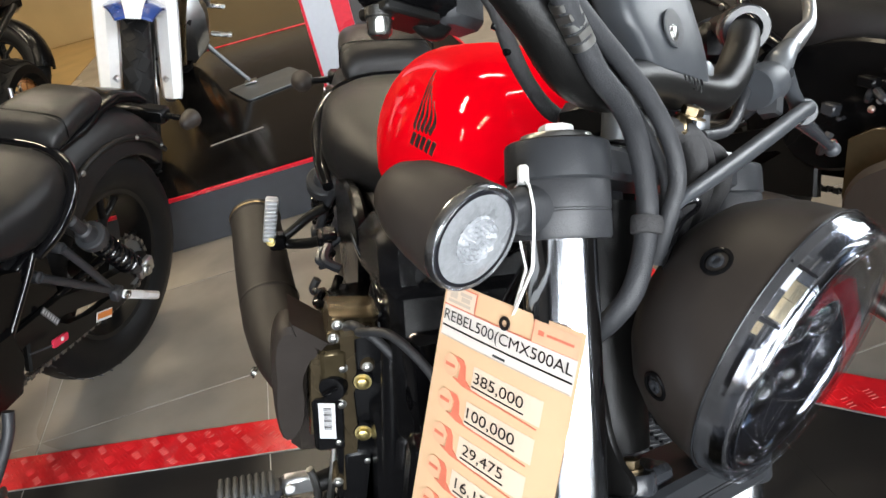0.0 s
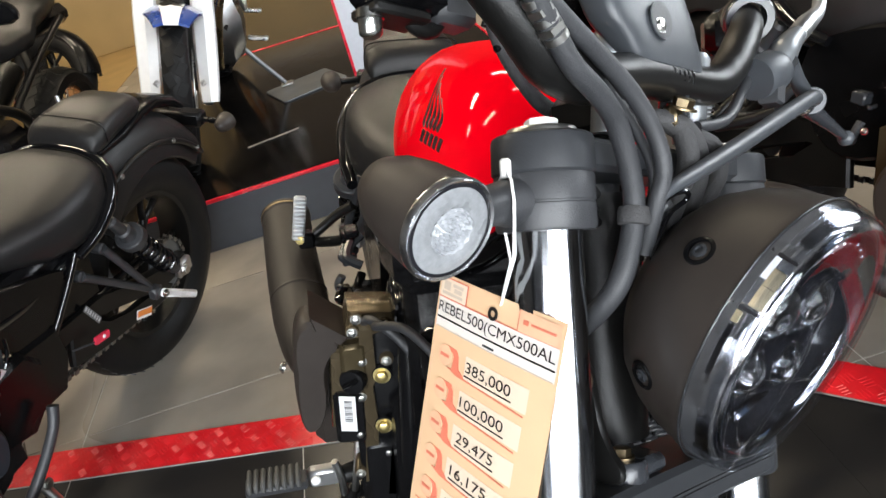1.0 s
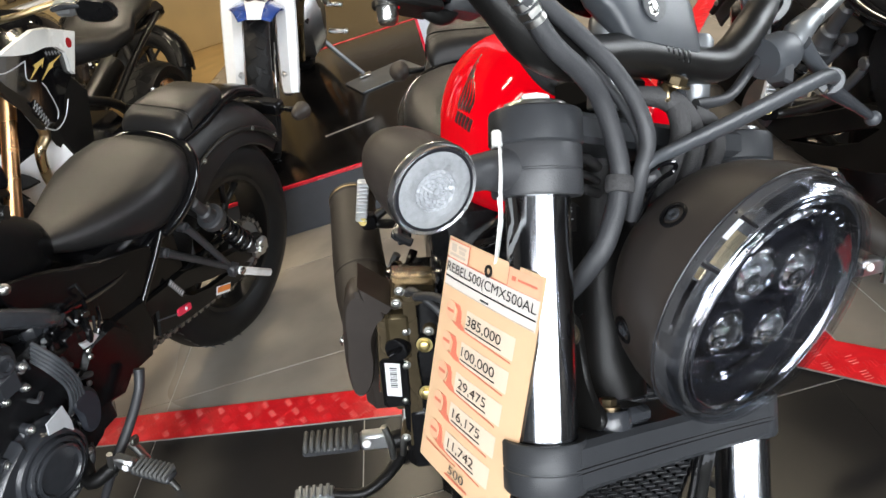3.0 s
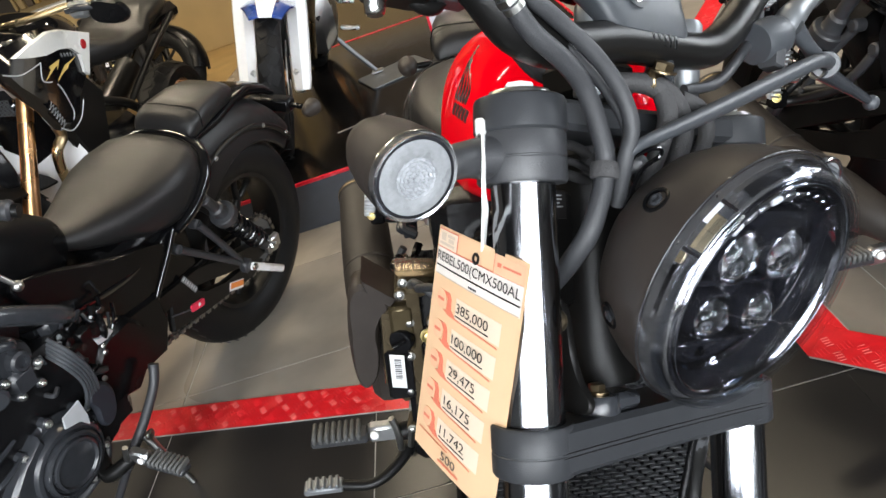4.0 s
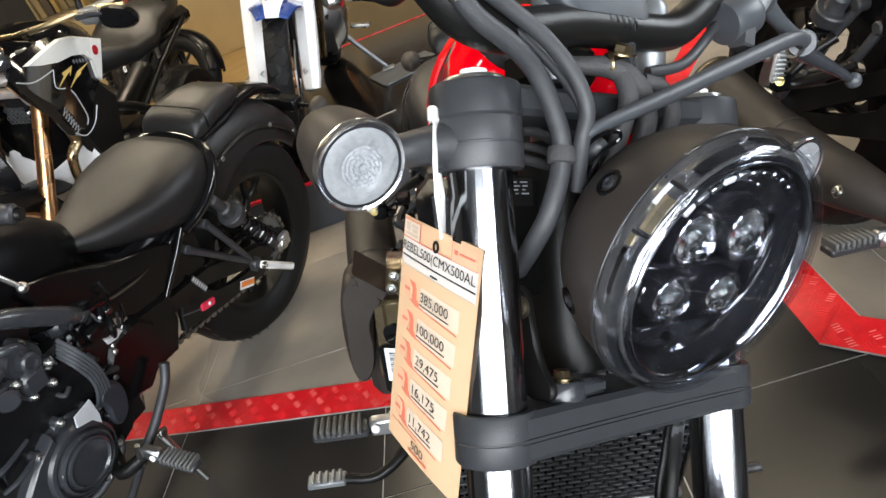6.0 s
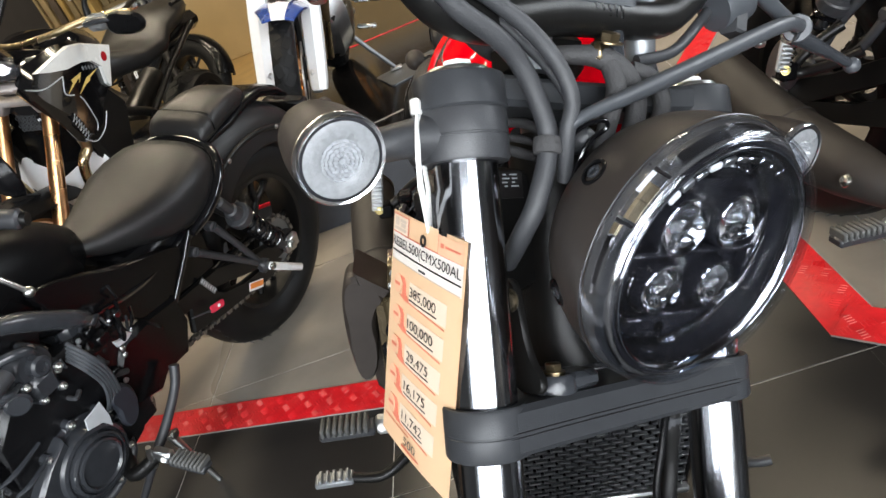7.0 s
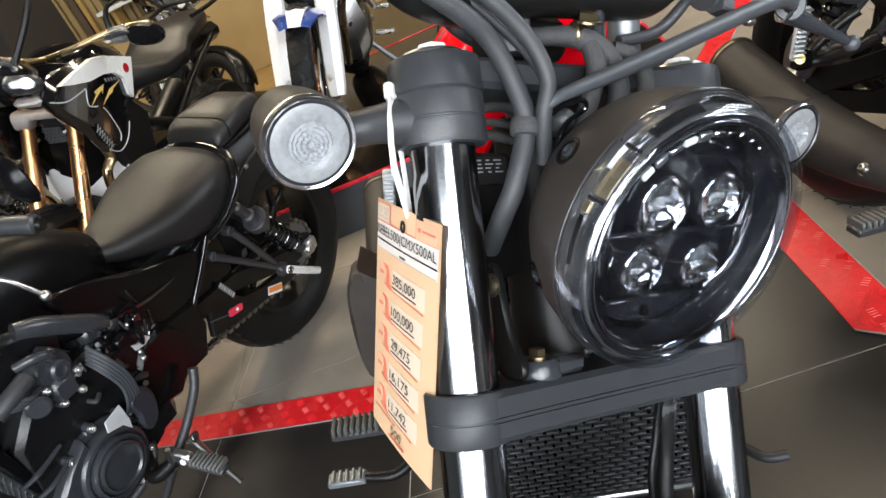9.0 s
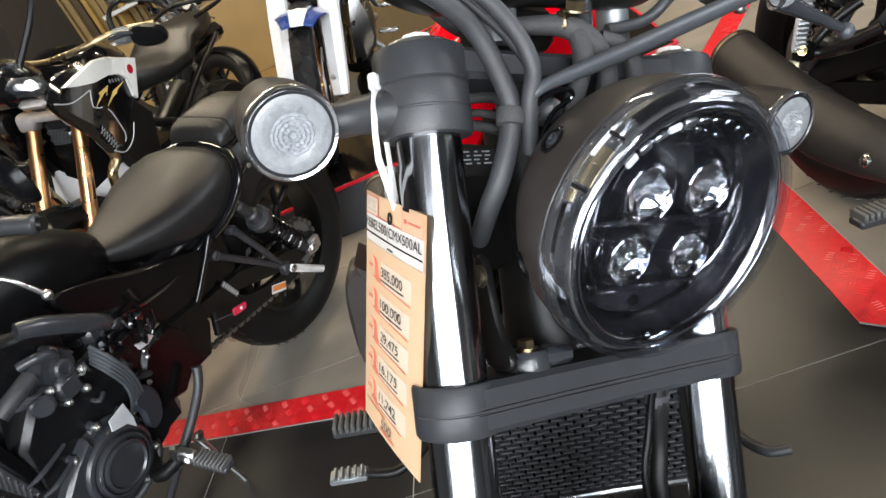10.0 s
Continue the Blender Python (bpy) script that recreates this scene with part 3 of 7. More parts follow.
    # moulded pieces behind the bevel of the glass, curved with it
    def segment(a0, a1, p, q, mat, label="", thick=0.0012):
        rings = []
        for k in range(9):
            a = radians(a0 + (a1 - a0) * k / 8)
            rings.append([(r * math.cos(a), r * math.sin(a), z) for r, z in (p, q, (q[0] - thick, q[1] - thick * 0.4), (p[0] - thick, p[1] - thick * 0.4))])
        return put("bevel_piece", Geo().rings(rings, m=m), mat, head, label)

    low, mid, top = (0.0929, -0.0050), (0.0914, 0.0015), (0.0886, 0.0084)
    for a0, a1, p, q, mat in ((20, 46, low, mid, LAMPRING), (50, 74, low, mid, REFLECTOR), (78, 98, low, mid, LAMPRING), (101, 131, low, mid, RIM), (104, 128, mid, top, LAMPRING), (166, 186, low, mid, LAMPRING), (170, 200, mid, top, REFLECTOR), (190, 222, low, mid, REFLECTOR), (205, 232, mid, top, LAMPRING), (228, 262, low, mid, LAMPRING), (270, 300, low, mid, REFLECTOR), (310, 350, low, mid, LAMPRING)):
        segment(a0, a1, p, q, mat)
    # white and bright colours stand in for the window reflection in the glass
    segment(137.5, 147.0, low, mid, WHITE, "bright piece in place of a window reflection")
    segment(147.4, 157.5, low, mid, RIM, "bright piece in place of a window reflection")
    for a0, a1, mat in ((137.5, 141.5, RIM), (141.8, 149.0, AMBERGLASS), (149.3, 157.5, AMBERGLASS)):
        segment(a0, a1, mid, top, mat, "amber-tinted reflector piece", 0.0016)
    for a in (135.6, 158.6):
        segment(a, a + 1.3, (0.0935, -0.0060), (0.0888, 0.0092), INK, "", 0.0005)
    segment(160.5, 165.0, low, mid, AMBERGLASS)
    # ring of ribs added round the face to give glints
    for k in range(60):
        a = radians(6 * k)
        mm = m @ pose(0.0792 * math.cos(a), 0.0792 * math.sin(a), 0.0010, 0, 58, math.degrees(a))
        put("flute", Geo().box((0, 0, 0), (0.0105, 0.0026, 0.0022), 0.0009, mm), SMOKE if k % 3 else LAMPRING, head)
    for r, z, mat in ((0.0957, -0.0072, COVER), (0.0845, 0.0104, LAMPRING), (0.0806, 0.0118, COVER)):
        put("bevel_line", Geo().lathe([(r - 0.0004, z), (r, z + 0.0005), (r + 0.0004, z), (r, z - 0.0005)], 72, m, closed=True), mat, head, "thin bright ring")
    for ang in (56, 148, 206, 334):
        a = radians(ang)
        rr = 0.0885
        hexa = m @ Vector((rr * math.cos(a), rr * math.sin(a), -0.0405))
        out = m.to_3x3() @ Vector((math.cos(a), math.sin(a), -0.22))
        mm = along(hexa - out * 0.0035, hexa + out)
        put("bolt_seat", Geo().lathe([(0.0098, 0.0), (0.0098, 0.0040), (0.0090, 0.0046), (0.0072, 0.0046), (0.0068, 0.0025), (0.0004, 0.0025)], 24, mm), PLASTIC, head)
        put("screw", bolt(Geo(), hexa - out * 0.0014, out, 0.0046, 0.0030), COVER, head)
    # headlight stay and its feet on the lower clamp
    for s in (1, -1):
        up = Matrix(((0, 0, s, 0), (1, 0, 0, 0), (0, 1, 0, 0), (0, 0, 0, 1)))
        plate = [(-0.012, -0.232), (0.022, -0.232), (0.026, -0.222), (0.014, -0.210), (0.006, -0.180), (0.002, -0.152), (-0.012, -0.150), (-0.016, -0.190)]
        stay = put("headlight_stay", Geo().plate(eased(plate), 0.078, 0.084, up, 0.0016), MATTE, bike, "cast headlight stay")
        put("stay_screw", bolt(Geo(), (0.085 * s, -0.002, -0.166), (s, 0.15, 0), 0.0062, 0.0045), BRONZECASE, stay)
        put("stay_foot", Geo().lathe([(0.0165, -0.2340), (0.0170, -0.2320), (0.0165, -0.2225), (0.0150, -0.2205), (0.0004, -0.2205)], 28, pose(0.060 * s, 0.008, 0)), COVER, stay)
        put("foot_block", Geo().box((0.043 * s, 0.010, -0.2265), (0.030, 0.026, 0.013), 0.004), COVER, stay)
        put("stay_bolt", hexbolt(Geo(), (0.060 * s, 0.008, -0.2205), (0, 0, 1), 0.0062, 0.0075), BRASS, stay)


def body(bike, paint):
    def put(name, geo, mat, parent=bike, label=""):
        return part(name, geo, mat, parent, label)

    # tank
    rows = [(0.455, 0.800, 0.045, 0.715), (0.50, 0.838, 0.078, 0.70), (0.56, 0.878, 0.100, 0.70), (0.64, 0.913, 0.116, 0.70), (0.74, 0.936, 0.124, 0.71), (0.84, 0.945, 0.121, 0.735), (0.92, 0.940, 0.108, 0.765), (0.97, 0.928, 0.092, 0.79), (0.99, 0.905, 0.074, 0.81)]
    rings = []
    for y, top, hw, bot in rows:
        ring = []
        for i in range(36):
            a = 2 * math.pi * i / 36
            cs, sn = math.cos(a), math.sin(a)
            zc = bot + (top - bot) * 0.38
            x = hw * math.copysign(abs(cs) ** 0.85, cs)
            z = zc + ((top - zc) if sn > 0 else (zc - bot)) * math.copysign(abs(sn) ** (0.95 if sn > 0 else 0.6), sn)
            ring.append((x, y, z))
        rings.append(ring)
    tank = put("fuel_tank", Geo().rings(rings), paint, bike, "glossy red teardrop fuel tank")

    # seat
    def cushion(rows, e=3.0, n=32):
        rings = []
        for y, top, bot, hw, crown in rows:
            ring = []
            for i in range(n):
                a = 2 * math.pi * i / n
                cs, sn = math.cos(a), math.sin(a)
                zc = (top + bot) / 2
                ring.append((hw * math.copysign(abs(cs) ** (2 / e), cs) * (1 - (0.06 * max(0, sn))), y, zc + (top - bot) / 2 * math.copysign(abs(sn) ** (2 / (e if sn < 0 else crown)), sn)))
            rings.append(ring)
        return Geo().rings(rings)

    seat = put("rider_seat", cushion([(0.148, 0.722, 0.675, 0.050, 2.2), (0.154, 0.742, 0.660, 0.088, 2.3), (0.175, 0.758, 0.632, 0.122, 2.8), (0.22, 0.766, 0.606, 0.149, 3.2), (0.28, 0.760, 0.592, 0.160, 3.4), (0.34, 0.748, 0.592, 0.157, 3.4), (0.40, 0.733, 0.602, 0.138, 3.0), (0.46, 0.724, 0.622, 0.106, 2.4), (0.52, 0.716, 0.645, 0.076, 2.2), (0.570, 0.714, 0.672, 0.045, 2.0)]), VINYL, bike, "scooped black vinyl rider's seat")
    put("seat_rim", Geo().tube([(0.158, 0.36, 0.612), (0.162, 0.29, 0.632), (0.153, 0.215, 0.672), (0.118, 0.160, 0.712), (0.062, 0.140, 0.735), (0.0, 0.136, 0.742), (-0.062, 0.140, 0.735), (-0.118, 0.160, 0.712), (-0.153, 0.215, 0.672), (-0.162, 0.29, 0.632), (-0.158, 0.36, 0.612)], [0.010, 0.013, 0.016, 0.017, 0.017, 0.017, 0.017, 0.017, 0.016, 0.013, 0.010], 14), GLOSS, seat, "gloss black seat rim")
    put("seat_piping", Geo().tube([(-0.1535, 0.300, 0.640), (-0.1540, 0.325, 0.655), (-0.1515, 0.350, 0.680)], 0.0014, 6), PEGRUBBER, seat)
    pil = put("pillion_seat", cushion([(-0.094, 0.782, 0.755, 0.046, 2.4), (-0.086, 0.796, 0.748, 0.066, 2.6), (-0.05, 0.812, 0.742, 0.080, 3.0), (0.01, 0.817, 0.738, 0.088, 3.4), (0.070, 0.812, 0.732, 0.094, 3.4), (0.096, 0.807, 0.728, 0.096, 3.4), (0.100, 0.8035, 0.728, 0.0955, 3.4), (0.104, 0.806, 0.727, 0.096, 3.2), (0.122, 0.799, 0.725, 0.095, 3.0), (0.136, 0.786, 0.726, 0.091, 2.6), (0.144, 0.766, 0.732, 0.084, 2.4)]), VINYL, bike, "small black vinyl pillion pad with stitched seam")
    put("seam", Geo().tube([(-0.0966, 0.102, 0.755), (-0.0955, 0.102, 0.785), (-0.080, 0.102, 0.8040), (0.0, 0.102, 0.8072), (0.080, 0.102, 0.8040), (0.0955, 0.102, 0.785), (0.0966, 0.102, 0.755)], 0.0013, 6), PLASTIC, pil)
    put("pillion_base", Geo().rings([oval((0, y, z), (1, 0, 0), (0, 0, 1), a, b, 3.4) for y, z, a, b in ((0.135, 0.722, 0.078, 0.012), (0.02, 0.732, 0.084, 0.016), (-0.08, 0.744, 0.072, 0.018), (-0.17, 0.738, 0.062, 0.020), (-0.26, 0.705, 0.054, 0.018), (-0.315, 0.668, 0.042, 0.012))]), PLASTIC, bike, "black tail piece under the pillion pad")

    # rear fender
    rings = []
    for k in range(21):
        a = radians(50 + 92 * k / 20)
        r = 0.418 + 0.010 * math.sin(math.pi * k / 20)
        cy, cz = math.cos(a), math.sin(a)
        hw = 0.098 - 0.012 * (k / 20) ** 2
        deep = 0.160 - 0.060 * (k / 20)
        prof = []
        for i in range(13):
            b = math.pi * i / 12
            prof.append((hw * math.cos(b), r - deep + deep * math.sin(b) ** 0.55))
        prof += [(x * 0.95, q - 0.006) for x, q in reversed(prof)]
        rings.append([(x, q * cy, 0.323 + q * cz) for x, q in prof])
    fen = put("rear_fender", Geo().rings(rings), VINYL, bike, "satin black rear fender")
    for s in (1, -1):
        rail = [(0.0985 * s, 0.352 * math.cos(radians(a)), 0.323 + 0.352 * math.sin(radians(a))) for a in (58, 75, 92, 109, 126, 140)]
        put("fender_rail", Geo().tube(rail, 0.008, 10), MATTE, fen)
        for a in (74, 113, 134):
            put("rail_bolt", bolt(Geo(), (0.106 * s, 0.352 * math.cos(radians(a)), 0.323 + 0.352 * math.sin(radians(a))), (s, 0, 0), 0.0055, 0.004), STEEL, fen)
    # rear lamp stalk, indicators
    g = Geo().box((0, -0.352, 0.615), (0.15, 0.05, 0.045), 0.008)
    tail = put("tail_bracket", g, PLASTIC)
    for s in (1, -1):
        c = Vector((0.145 * s, -0.365, 0.612))
        put("rear_indicator_arm", Geo().tube([(0.06 * s, -0.352, 0.615), (0.13 * s, -0.350, 0.612)], 0.009, 12), PLASTIC, tail)
        put("rear_indicator", Geo().lathe([(0.0275, 0.0), (0.028, -0.004), (0.026, -0.02), (0.02, -0.042), (0.008, -0.055), (0.0004, -0.057)], 28, along(c, c + Vector((0, -1, 0)))), HOUSING, tail)

    # rear wheel
    mw = pose(0, 0, 0.323, 0, 90, 0)

    def wheel(mw, wide, parent):
        w = wide / 2
        tyre = [(0.208, -w * 0.70), (0.222, -w * 0.90), (0.255, -w), (0.288, -w * 0.93), (0.310, -w * 0.62), (0.319, -w * 0.3), (0.322, 0), (0.319, w * 0.3), (0.310, w * 0.62), (0.288, w * 0.93), (0.255, w), (0.222, w * 0.90), (0.208, w * 0.70)]
        wh = put("wheel", Geo().lathe([(0.196, -w * 0.66), (0.214, -w * 0.72), (0.214, -w * 0.66), (0.198, -w * 0.5), (0.192, 0), (0.198, w * 0.5), (0.214, w * 0.66), (0.214, w * 0.72), (0.196, w * 0.66), (0.186, 0)], 64, mw, closed=True), MATTE, parent, "black cast wheel")
        put("tyre", Geo().lathe(tyre, 72, mw, closed=True), RUBBER, wh, "black road tyre")
        put("hub", Geo().lathe([(0.03, -0.06), (0.055, -0.05), (0.05, 0), (0.055, 0.05), (0.03, 0.06)], 32, mw), MATTE, wh)
        for k in range(5):
            mm = mw @ pose(0, 0, 0, 0, 0, 72 * k)
            g = Geo().tube([(0.045, 0, 0), (0.11, 0.0, 0), (0.13, 0.005, 0)], [0.017, 0.013, 0.013], 10, mm)
            g.tube([(0.12, 0, 0), (0.15, 0.022, 0), (0.193, 0.042, 0)], [0.012, 0.010, 0.011], 10, mm)
            g.tube([(0.12, 0, 0), (0.15, -0.022, 0), (0.193, -0.042, 0)], [0.012, 0.010, 0.011], 10, mm)
            put("spoke", g, MATTE, wh)
        g = Geo()
        for k in range(44):
            for s in (-1, 1):
                g.box((0.3135, 0, s * w * 0.42), (0.003, 0.004, w * 0.62), 0.0008, mw @ pose(0, 0, 0, 0, 0, 360 * k / 44 + (4 if s > 0 else 0)) @ pose(0, 0, 0, 28 * s, 0, 0))
        tagged(put("tread_groove", g, INK, wh), kind="stuff")
        return wh

    rw = wheel(mw, 0.150, bike)
    put("sprocket", Geo().lathe([(0.05, -0.091), (0.078, -0.091), (0.078, -0.086), (0.05, -0.086)], 40, mw, closed=True), STEELDARK, rw)
    put("red_rim_band", Geo().lathe([(0.2142, -0.046), (0.2160, -0.046), (0.2160, -0.040), (0.2142, -0.040)], 64, mw, closed=True), REDGLOW, rw, "red rim stripe")
    put("brake_disc", Geo().lathe([(0.07, 0.085), (0.12, 0.085), (0.12, 0.090), (0.07, 0.090)], 48, mw, closed=True), STEEL, rw)
    # front wheel in the turned fork
    fw = FB @ pose(0, 0.03, -0.705, 0, 90, 0)
    wheel(fw, 0.130, bike)
    rings = []
    for k in range(15):
        a = radians(-20 + 150 * k / 14)
        prof = []
        for i in range(9):
            b = math.pi * i / 8
            prof.append((0.078 * math.cos(b), 0.30 + 0.048 * math.sin(b) ** 0.8))
        prof += [(x * 0.95, q - 0.005) for x, q in reversed(prof)]
        rings.append([FB @ Vector((x, 0.03 + q * math.cos(a), -0.705 + q * math.sin(a))) for x, q in prof])
    put("front_fender", Geo().rings(rings), PLASTIC)

    # swingarm, shocks
    for s in (1, -1):
        flat = Matrix(((0, 0, s, 0), (1, 0, 0, 0), (0, 1, 0, 0), (0, 0, 0, 1)))
        arm = put("swingarm_arm", Geo().plate([(-0.050, 0.302), (-0.050, 0.344), (0.030, 0.352), (0.150, 0.392), (0.300, 0.452), (0.470, 0.470), (0.470, 0.425), (0.330, 0.412), (0.200, 0.356), (0.070, 0.306)], 0.096, 0.126, flat, 0.006), MATTE, bike, "matte black swingarm")
        put("swingarm_brace", Geo().plate([(0.030, 0.290), (0.060, 0.312), (0.215, 0.340), (0.300, 0.372), (0.350, 0.418), (0.420, 0.432), (0.440, 0.350), (0.330, 0.318), (0.200, 0.292), (0.090, 0.272)], 0.104, 0.124, flat, 0.005), MATTE, arm)
        top, low = Vector((0.152 * s, 0.232, 0.618)), Vector((0.140 * s, 0.030, 0.345))
        m = along(low, top)
        ln = (top - low).length
        sh = put("shock_absorber", Geo().lathe([(0.016, 0.0), (0.016, 0.03), (0.012, 0.04), (0.012, ln * 0.66), (0.030, ln * 0.67), (0.036, ln * 0.69), (0.036, ln * 0.755), (0.033, ln * 0.765), (0.022, ln * 0.768), (0.020, ln * 0.780), (0.020, ln * 0.85), (0.017, ln * 0.86), (0.014, ln * 0.865), (0.015, ln * 1.02), (0.009, ln * 1.04)], 32, m), GREY, bike, "black twin shock absorber")
        coil = [m @ Vector((0.0255 * math.cos(2.0 * math.pi * 7 * k / 126), 0.0255 * math.sin(2 * math.pi * 7 * k / 126), 0.035 + (ln * 0.67 - 0.035) * k / 126)) for k in range(127)]
        put("spring", Geo().tube(coil, 0.0048, 8, smooth=1), GLOSS, sh)
        put("axle_nut", hexbolt(Geo(), (0.147 * s, 0.0, 0.323), (s, 0, 0), 0.013, 0.012), STEEL)
        put("axle_block", Geo().box((0.136 * s, -0.010, 0.323), (0.022, 0.066, 0.044), 0.006), ALU)
    # frame
    for s in (1, -1):
        put("frame_tube", Geo().tube([(0.03 * s, 1.02, 0.86), (0.075 * s, 0.93, 0.76), (0.115 * s, 0.78, 0.66), (0.125 * s, 0.60, 0.60), (0.12 * s, 0.42, 0.585), (0.112 * s, 0.28, 0.60), (0.10 * s, 0.20, 0.62)], 0.0175, 12), GLOSS)
        put("down_tube", Geo().tube([(0.04 * s, 1.03, 0.80), (0.075 * s, 0.985, 0.66), (0.10 * s, 0.93, 0.52), (0.115 * s, 0.88, 0.40)], 0.017, 12), GLOSS)
        edge = [(0.26, 0.585), (0.36, 0.40), (0.52, 0.42), (0.60, 0.58), (0.56, 0.66), (0.42, 0.655)] if s > 0 else [(0.375, 0.585), (0.505, 0.474), (0.640, 0.560), (0.735, 0.660), (0.790, 0.760), (0.700, 0.735), (0.560, 0.660), (0.430, 0.618)]
        put("side_cover", Geo().plate(eased(edge), 0.118, 0.140, Matrix(((0, 0, s, 0), (1, 0, 0, 0), (0, 1, 0, 0), (0, 0, 0, 1))), 0.006), PLASTIC, bike, "black side cover")
    put("frame_post", Geo().tube([(-0.142, 0.352, 0.612), (-0.142, 0.400, 0.560), (-0.140, 0.500, 0.462), (-0.135, 0.540, 0.420)], 0.0075, 10), GLOSS)
    put("pivot_plate", Geo().plate([(0.470, 0.505), (0.575, 0.520), (0.595, 0.470), (0.570, 0.350), (0.500, 0.345), (0.460, 0.420)], 0.120, 0.150, Matrix(((0, 0, -1, 0), (1, 0, 0, 0), (0, 1, 0, 0), (0, 0, 0, 1))), 0.010), PLASTIC, bike, "black swingarm pivot cover")
    put("battery_box", Geo().box((0, 0.40, 0.54), (0.23, 0.26, 0.2), 0.02), PLASTIC)



def front_details(bike):
    """Handlebar, instrument, hoses and cables, all carried by the turned fork."""

    def put(name, geo, mat, parent=bike, label=""):
        return part(name, geo, mat, parent, label, m=FB)

    # risers and handlebar
    for s in (1, -1):
        g = Geo().lathe([(0.0125, -0.002), (0.0125, 0.040), (0.0135, 0.042), (0.0135, 0.062), (0.011, 0.066)], 24, along((0.052 * s, 0.006, -0.002), (0.052 * s, 0.012, 0.06)))
        put("riser", g, STEELDARK, bike, "grey handlebar riser post")
    pts = [(0.40, -0.145, 0.170), (0.30, -0.085, 0.160), (0.215, -0.030, 0.138), (0.165, 0.004, 0.112), (0.120, 0.018, 0.080), (0.085, 0.022, 0.052), (0.050, 0.022, 0.037), (0, 0.022, 0.036)]
    pts = [(0.43, -0.145, 0.165), (0.33, -0.085, 0.150), (0.245, -0.030, 0.122), (0.200, 0.010, 0.090), (0.168, 0.028, 0.053), (0.139, 0.030, 0.027), (0.100, 0.027, 0.022), (0.040, 0.023, 0.033)] + [(-x, y, z) for x, y, z in reversed(pts[:-1])]
    bar = put("handlebar", Geo().tube(pts, [0.011, 0.0115, 0.0130, 0.0150, 0.0165, 0.0168, 0.0160, 0.0150, 0.0145, 0.0145, 0.0145, 0.0135, 0.0115, 0.011, 0.011], 20), MATTE, bike, "matte black handlebar")
    for k in range(5):
        put("sleeve_ring", Geo().lathe([(0.0146, 0.0), (0.0154, 0.001), (0.0154, 0.003), (0.0146, 0.004)], 20, along((-0.010 + 0.0062 * k, 0.022, 0.036), (1, 0.022, 0.036)), closed=True), PLASTIC, bar)
    for s in (1, -1):
        a, b = (Vector((0.33, -0.085, 0.150)), Vector((0.43, -0.145, 0.165))) if s > 0 else (Vector((-0.30, -0.085, 0.160)), Vector((-0.40, -0.145, 0.170)))
        put("grip", Geo().lathe([(0.0165, 0), (0.0175, 0.004), (0.0165, 0.012), (0.0165, (b - a).length), (0.014, (b - a).length + 0.006)], 20, along(a, b)), RUBBER, bar)
        put("bar_end", Geo().lathe([(0.015, 0), (0.016, 0.004), (0.016, 0.026), (0.013, 0.030)], 20, along(b, b + (b - a))), GREY, bar)
        put("switch_box", Geo().box((0, 0, 0), (0.048, 0.042, 0.046), 0.009, along((0.255 * s, -0.058, 0.134), (0.29 * s, -0.083, 0.144))), PLASTIC, bar)
    put("steering_cover", Geo().box((0.030, -0.018, 0.012), (0.060, 0.052, 0.034), 0.008), MATTE)
    # clutch lever, perch and cable
    perch = put("lever_perch", Geo().lathe([(0.0170, -0.020), (0.0182, -0.017), (0.0182, 0.006), (0.0165, 0.0125), (0.0115, 0.0170), (0.0045, 0.0188), (0.0004, 0.0190)], 28, along((-0.137, 0.031, 0.056), (-0.175, 0.036, 0.070))), SHELL, bike, "grey capped lever perch")
    put("perch_skirt", Geo().plate([(-0.007, -0.008), (0.008, -0.007), (0.006, 0.008), (-0.005, 0.009)], 0.0, 0.020, pose(-0.130, 0.036, 0.028, 0, -14, 0), 0.002), GREY, perch)
    put("switch_terminal", Geo().box((-0.158, 0.040, 0.024), (0.010, 0.008, 0.010), 0.002), STEEL, perch)
    put("bar_clamp", Geo().lathe([(0.0140, -0.011), (0.0200, -0.011), (0.0215, -0.009), (0.0215, 0.009), (0.0200, 0.011), (0.0140, 0.011)], 30, along((-0.172, 0.002, 0.117), (-0.215, -0.030, 0.138)), closed=True), COVER, perch, "dark bar clamp")
    put("link_arm", Geo().tube([(-0.168, 0.036, 0.068), (-0.190, 0.034, 0.057), (-0.214, 0.031, 0.047)], [0.0085, 0.0065, 0.0072], 12), SHELL, perch)
    put("adjuster_wheel", Geo().lathe([(0.0060, -0.0025), (0.0115, -0.0025), (0.0125, -0.001), (0.0125, 0.0015), (0.0115, 0.003), (0.0060, 0.003)], 30, along((-0.224, 0.032, 0.043), (-0.184, 0.062, 0.032)), closed=True), SHELL, perch, "grey cable adjuster ring")
    put("clutch_lever", Geo().tube([(-0.222, 0.026, 0.040), (-0.245, 0.027, 0.034), (-0.280, 0.029, 0.024), (-0.304, 0.030, 0.017)], [0.0095, 0.0075, 0.0052, 0.0042], 14), COVER, perch, "dark tapered lever")
    put("lever_ball", Geo().ball((-0.309, 0.030, 0.0155), 0.0078), SHELL, perch)
    put("clutch_cable", Geo().tube([(0.062, 0.046, -0.054), (0.050, 0.050, -0.045), (0.010, 0.050, -0.031), (-0.035, 0.050, -0.015), (-0.100, 0.050, 0.009), (-0.179, 0.048, 0.037), (-0.218, 0.038, 0.043)], [0.0030, 0.0042, 0.0056, 0.0064, 0.0066, 0.0066, 0.0060], 18), SHELL, bike, "dark sleeved clutch cable")
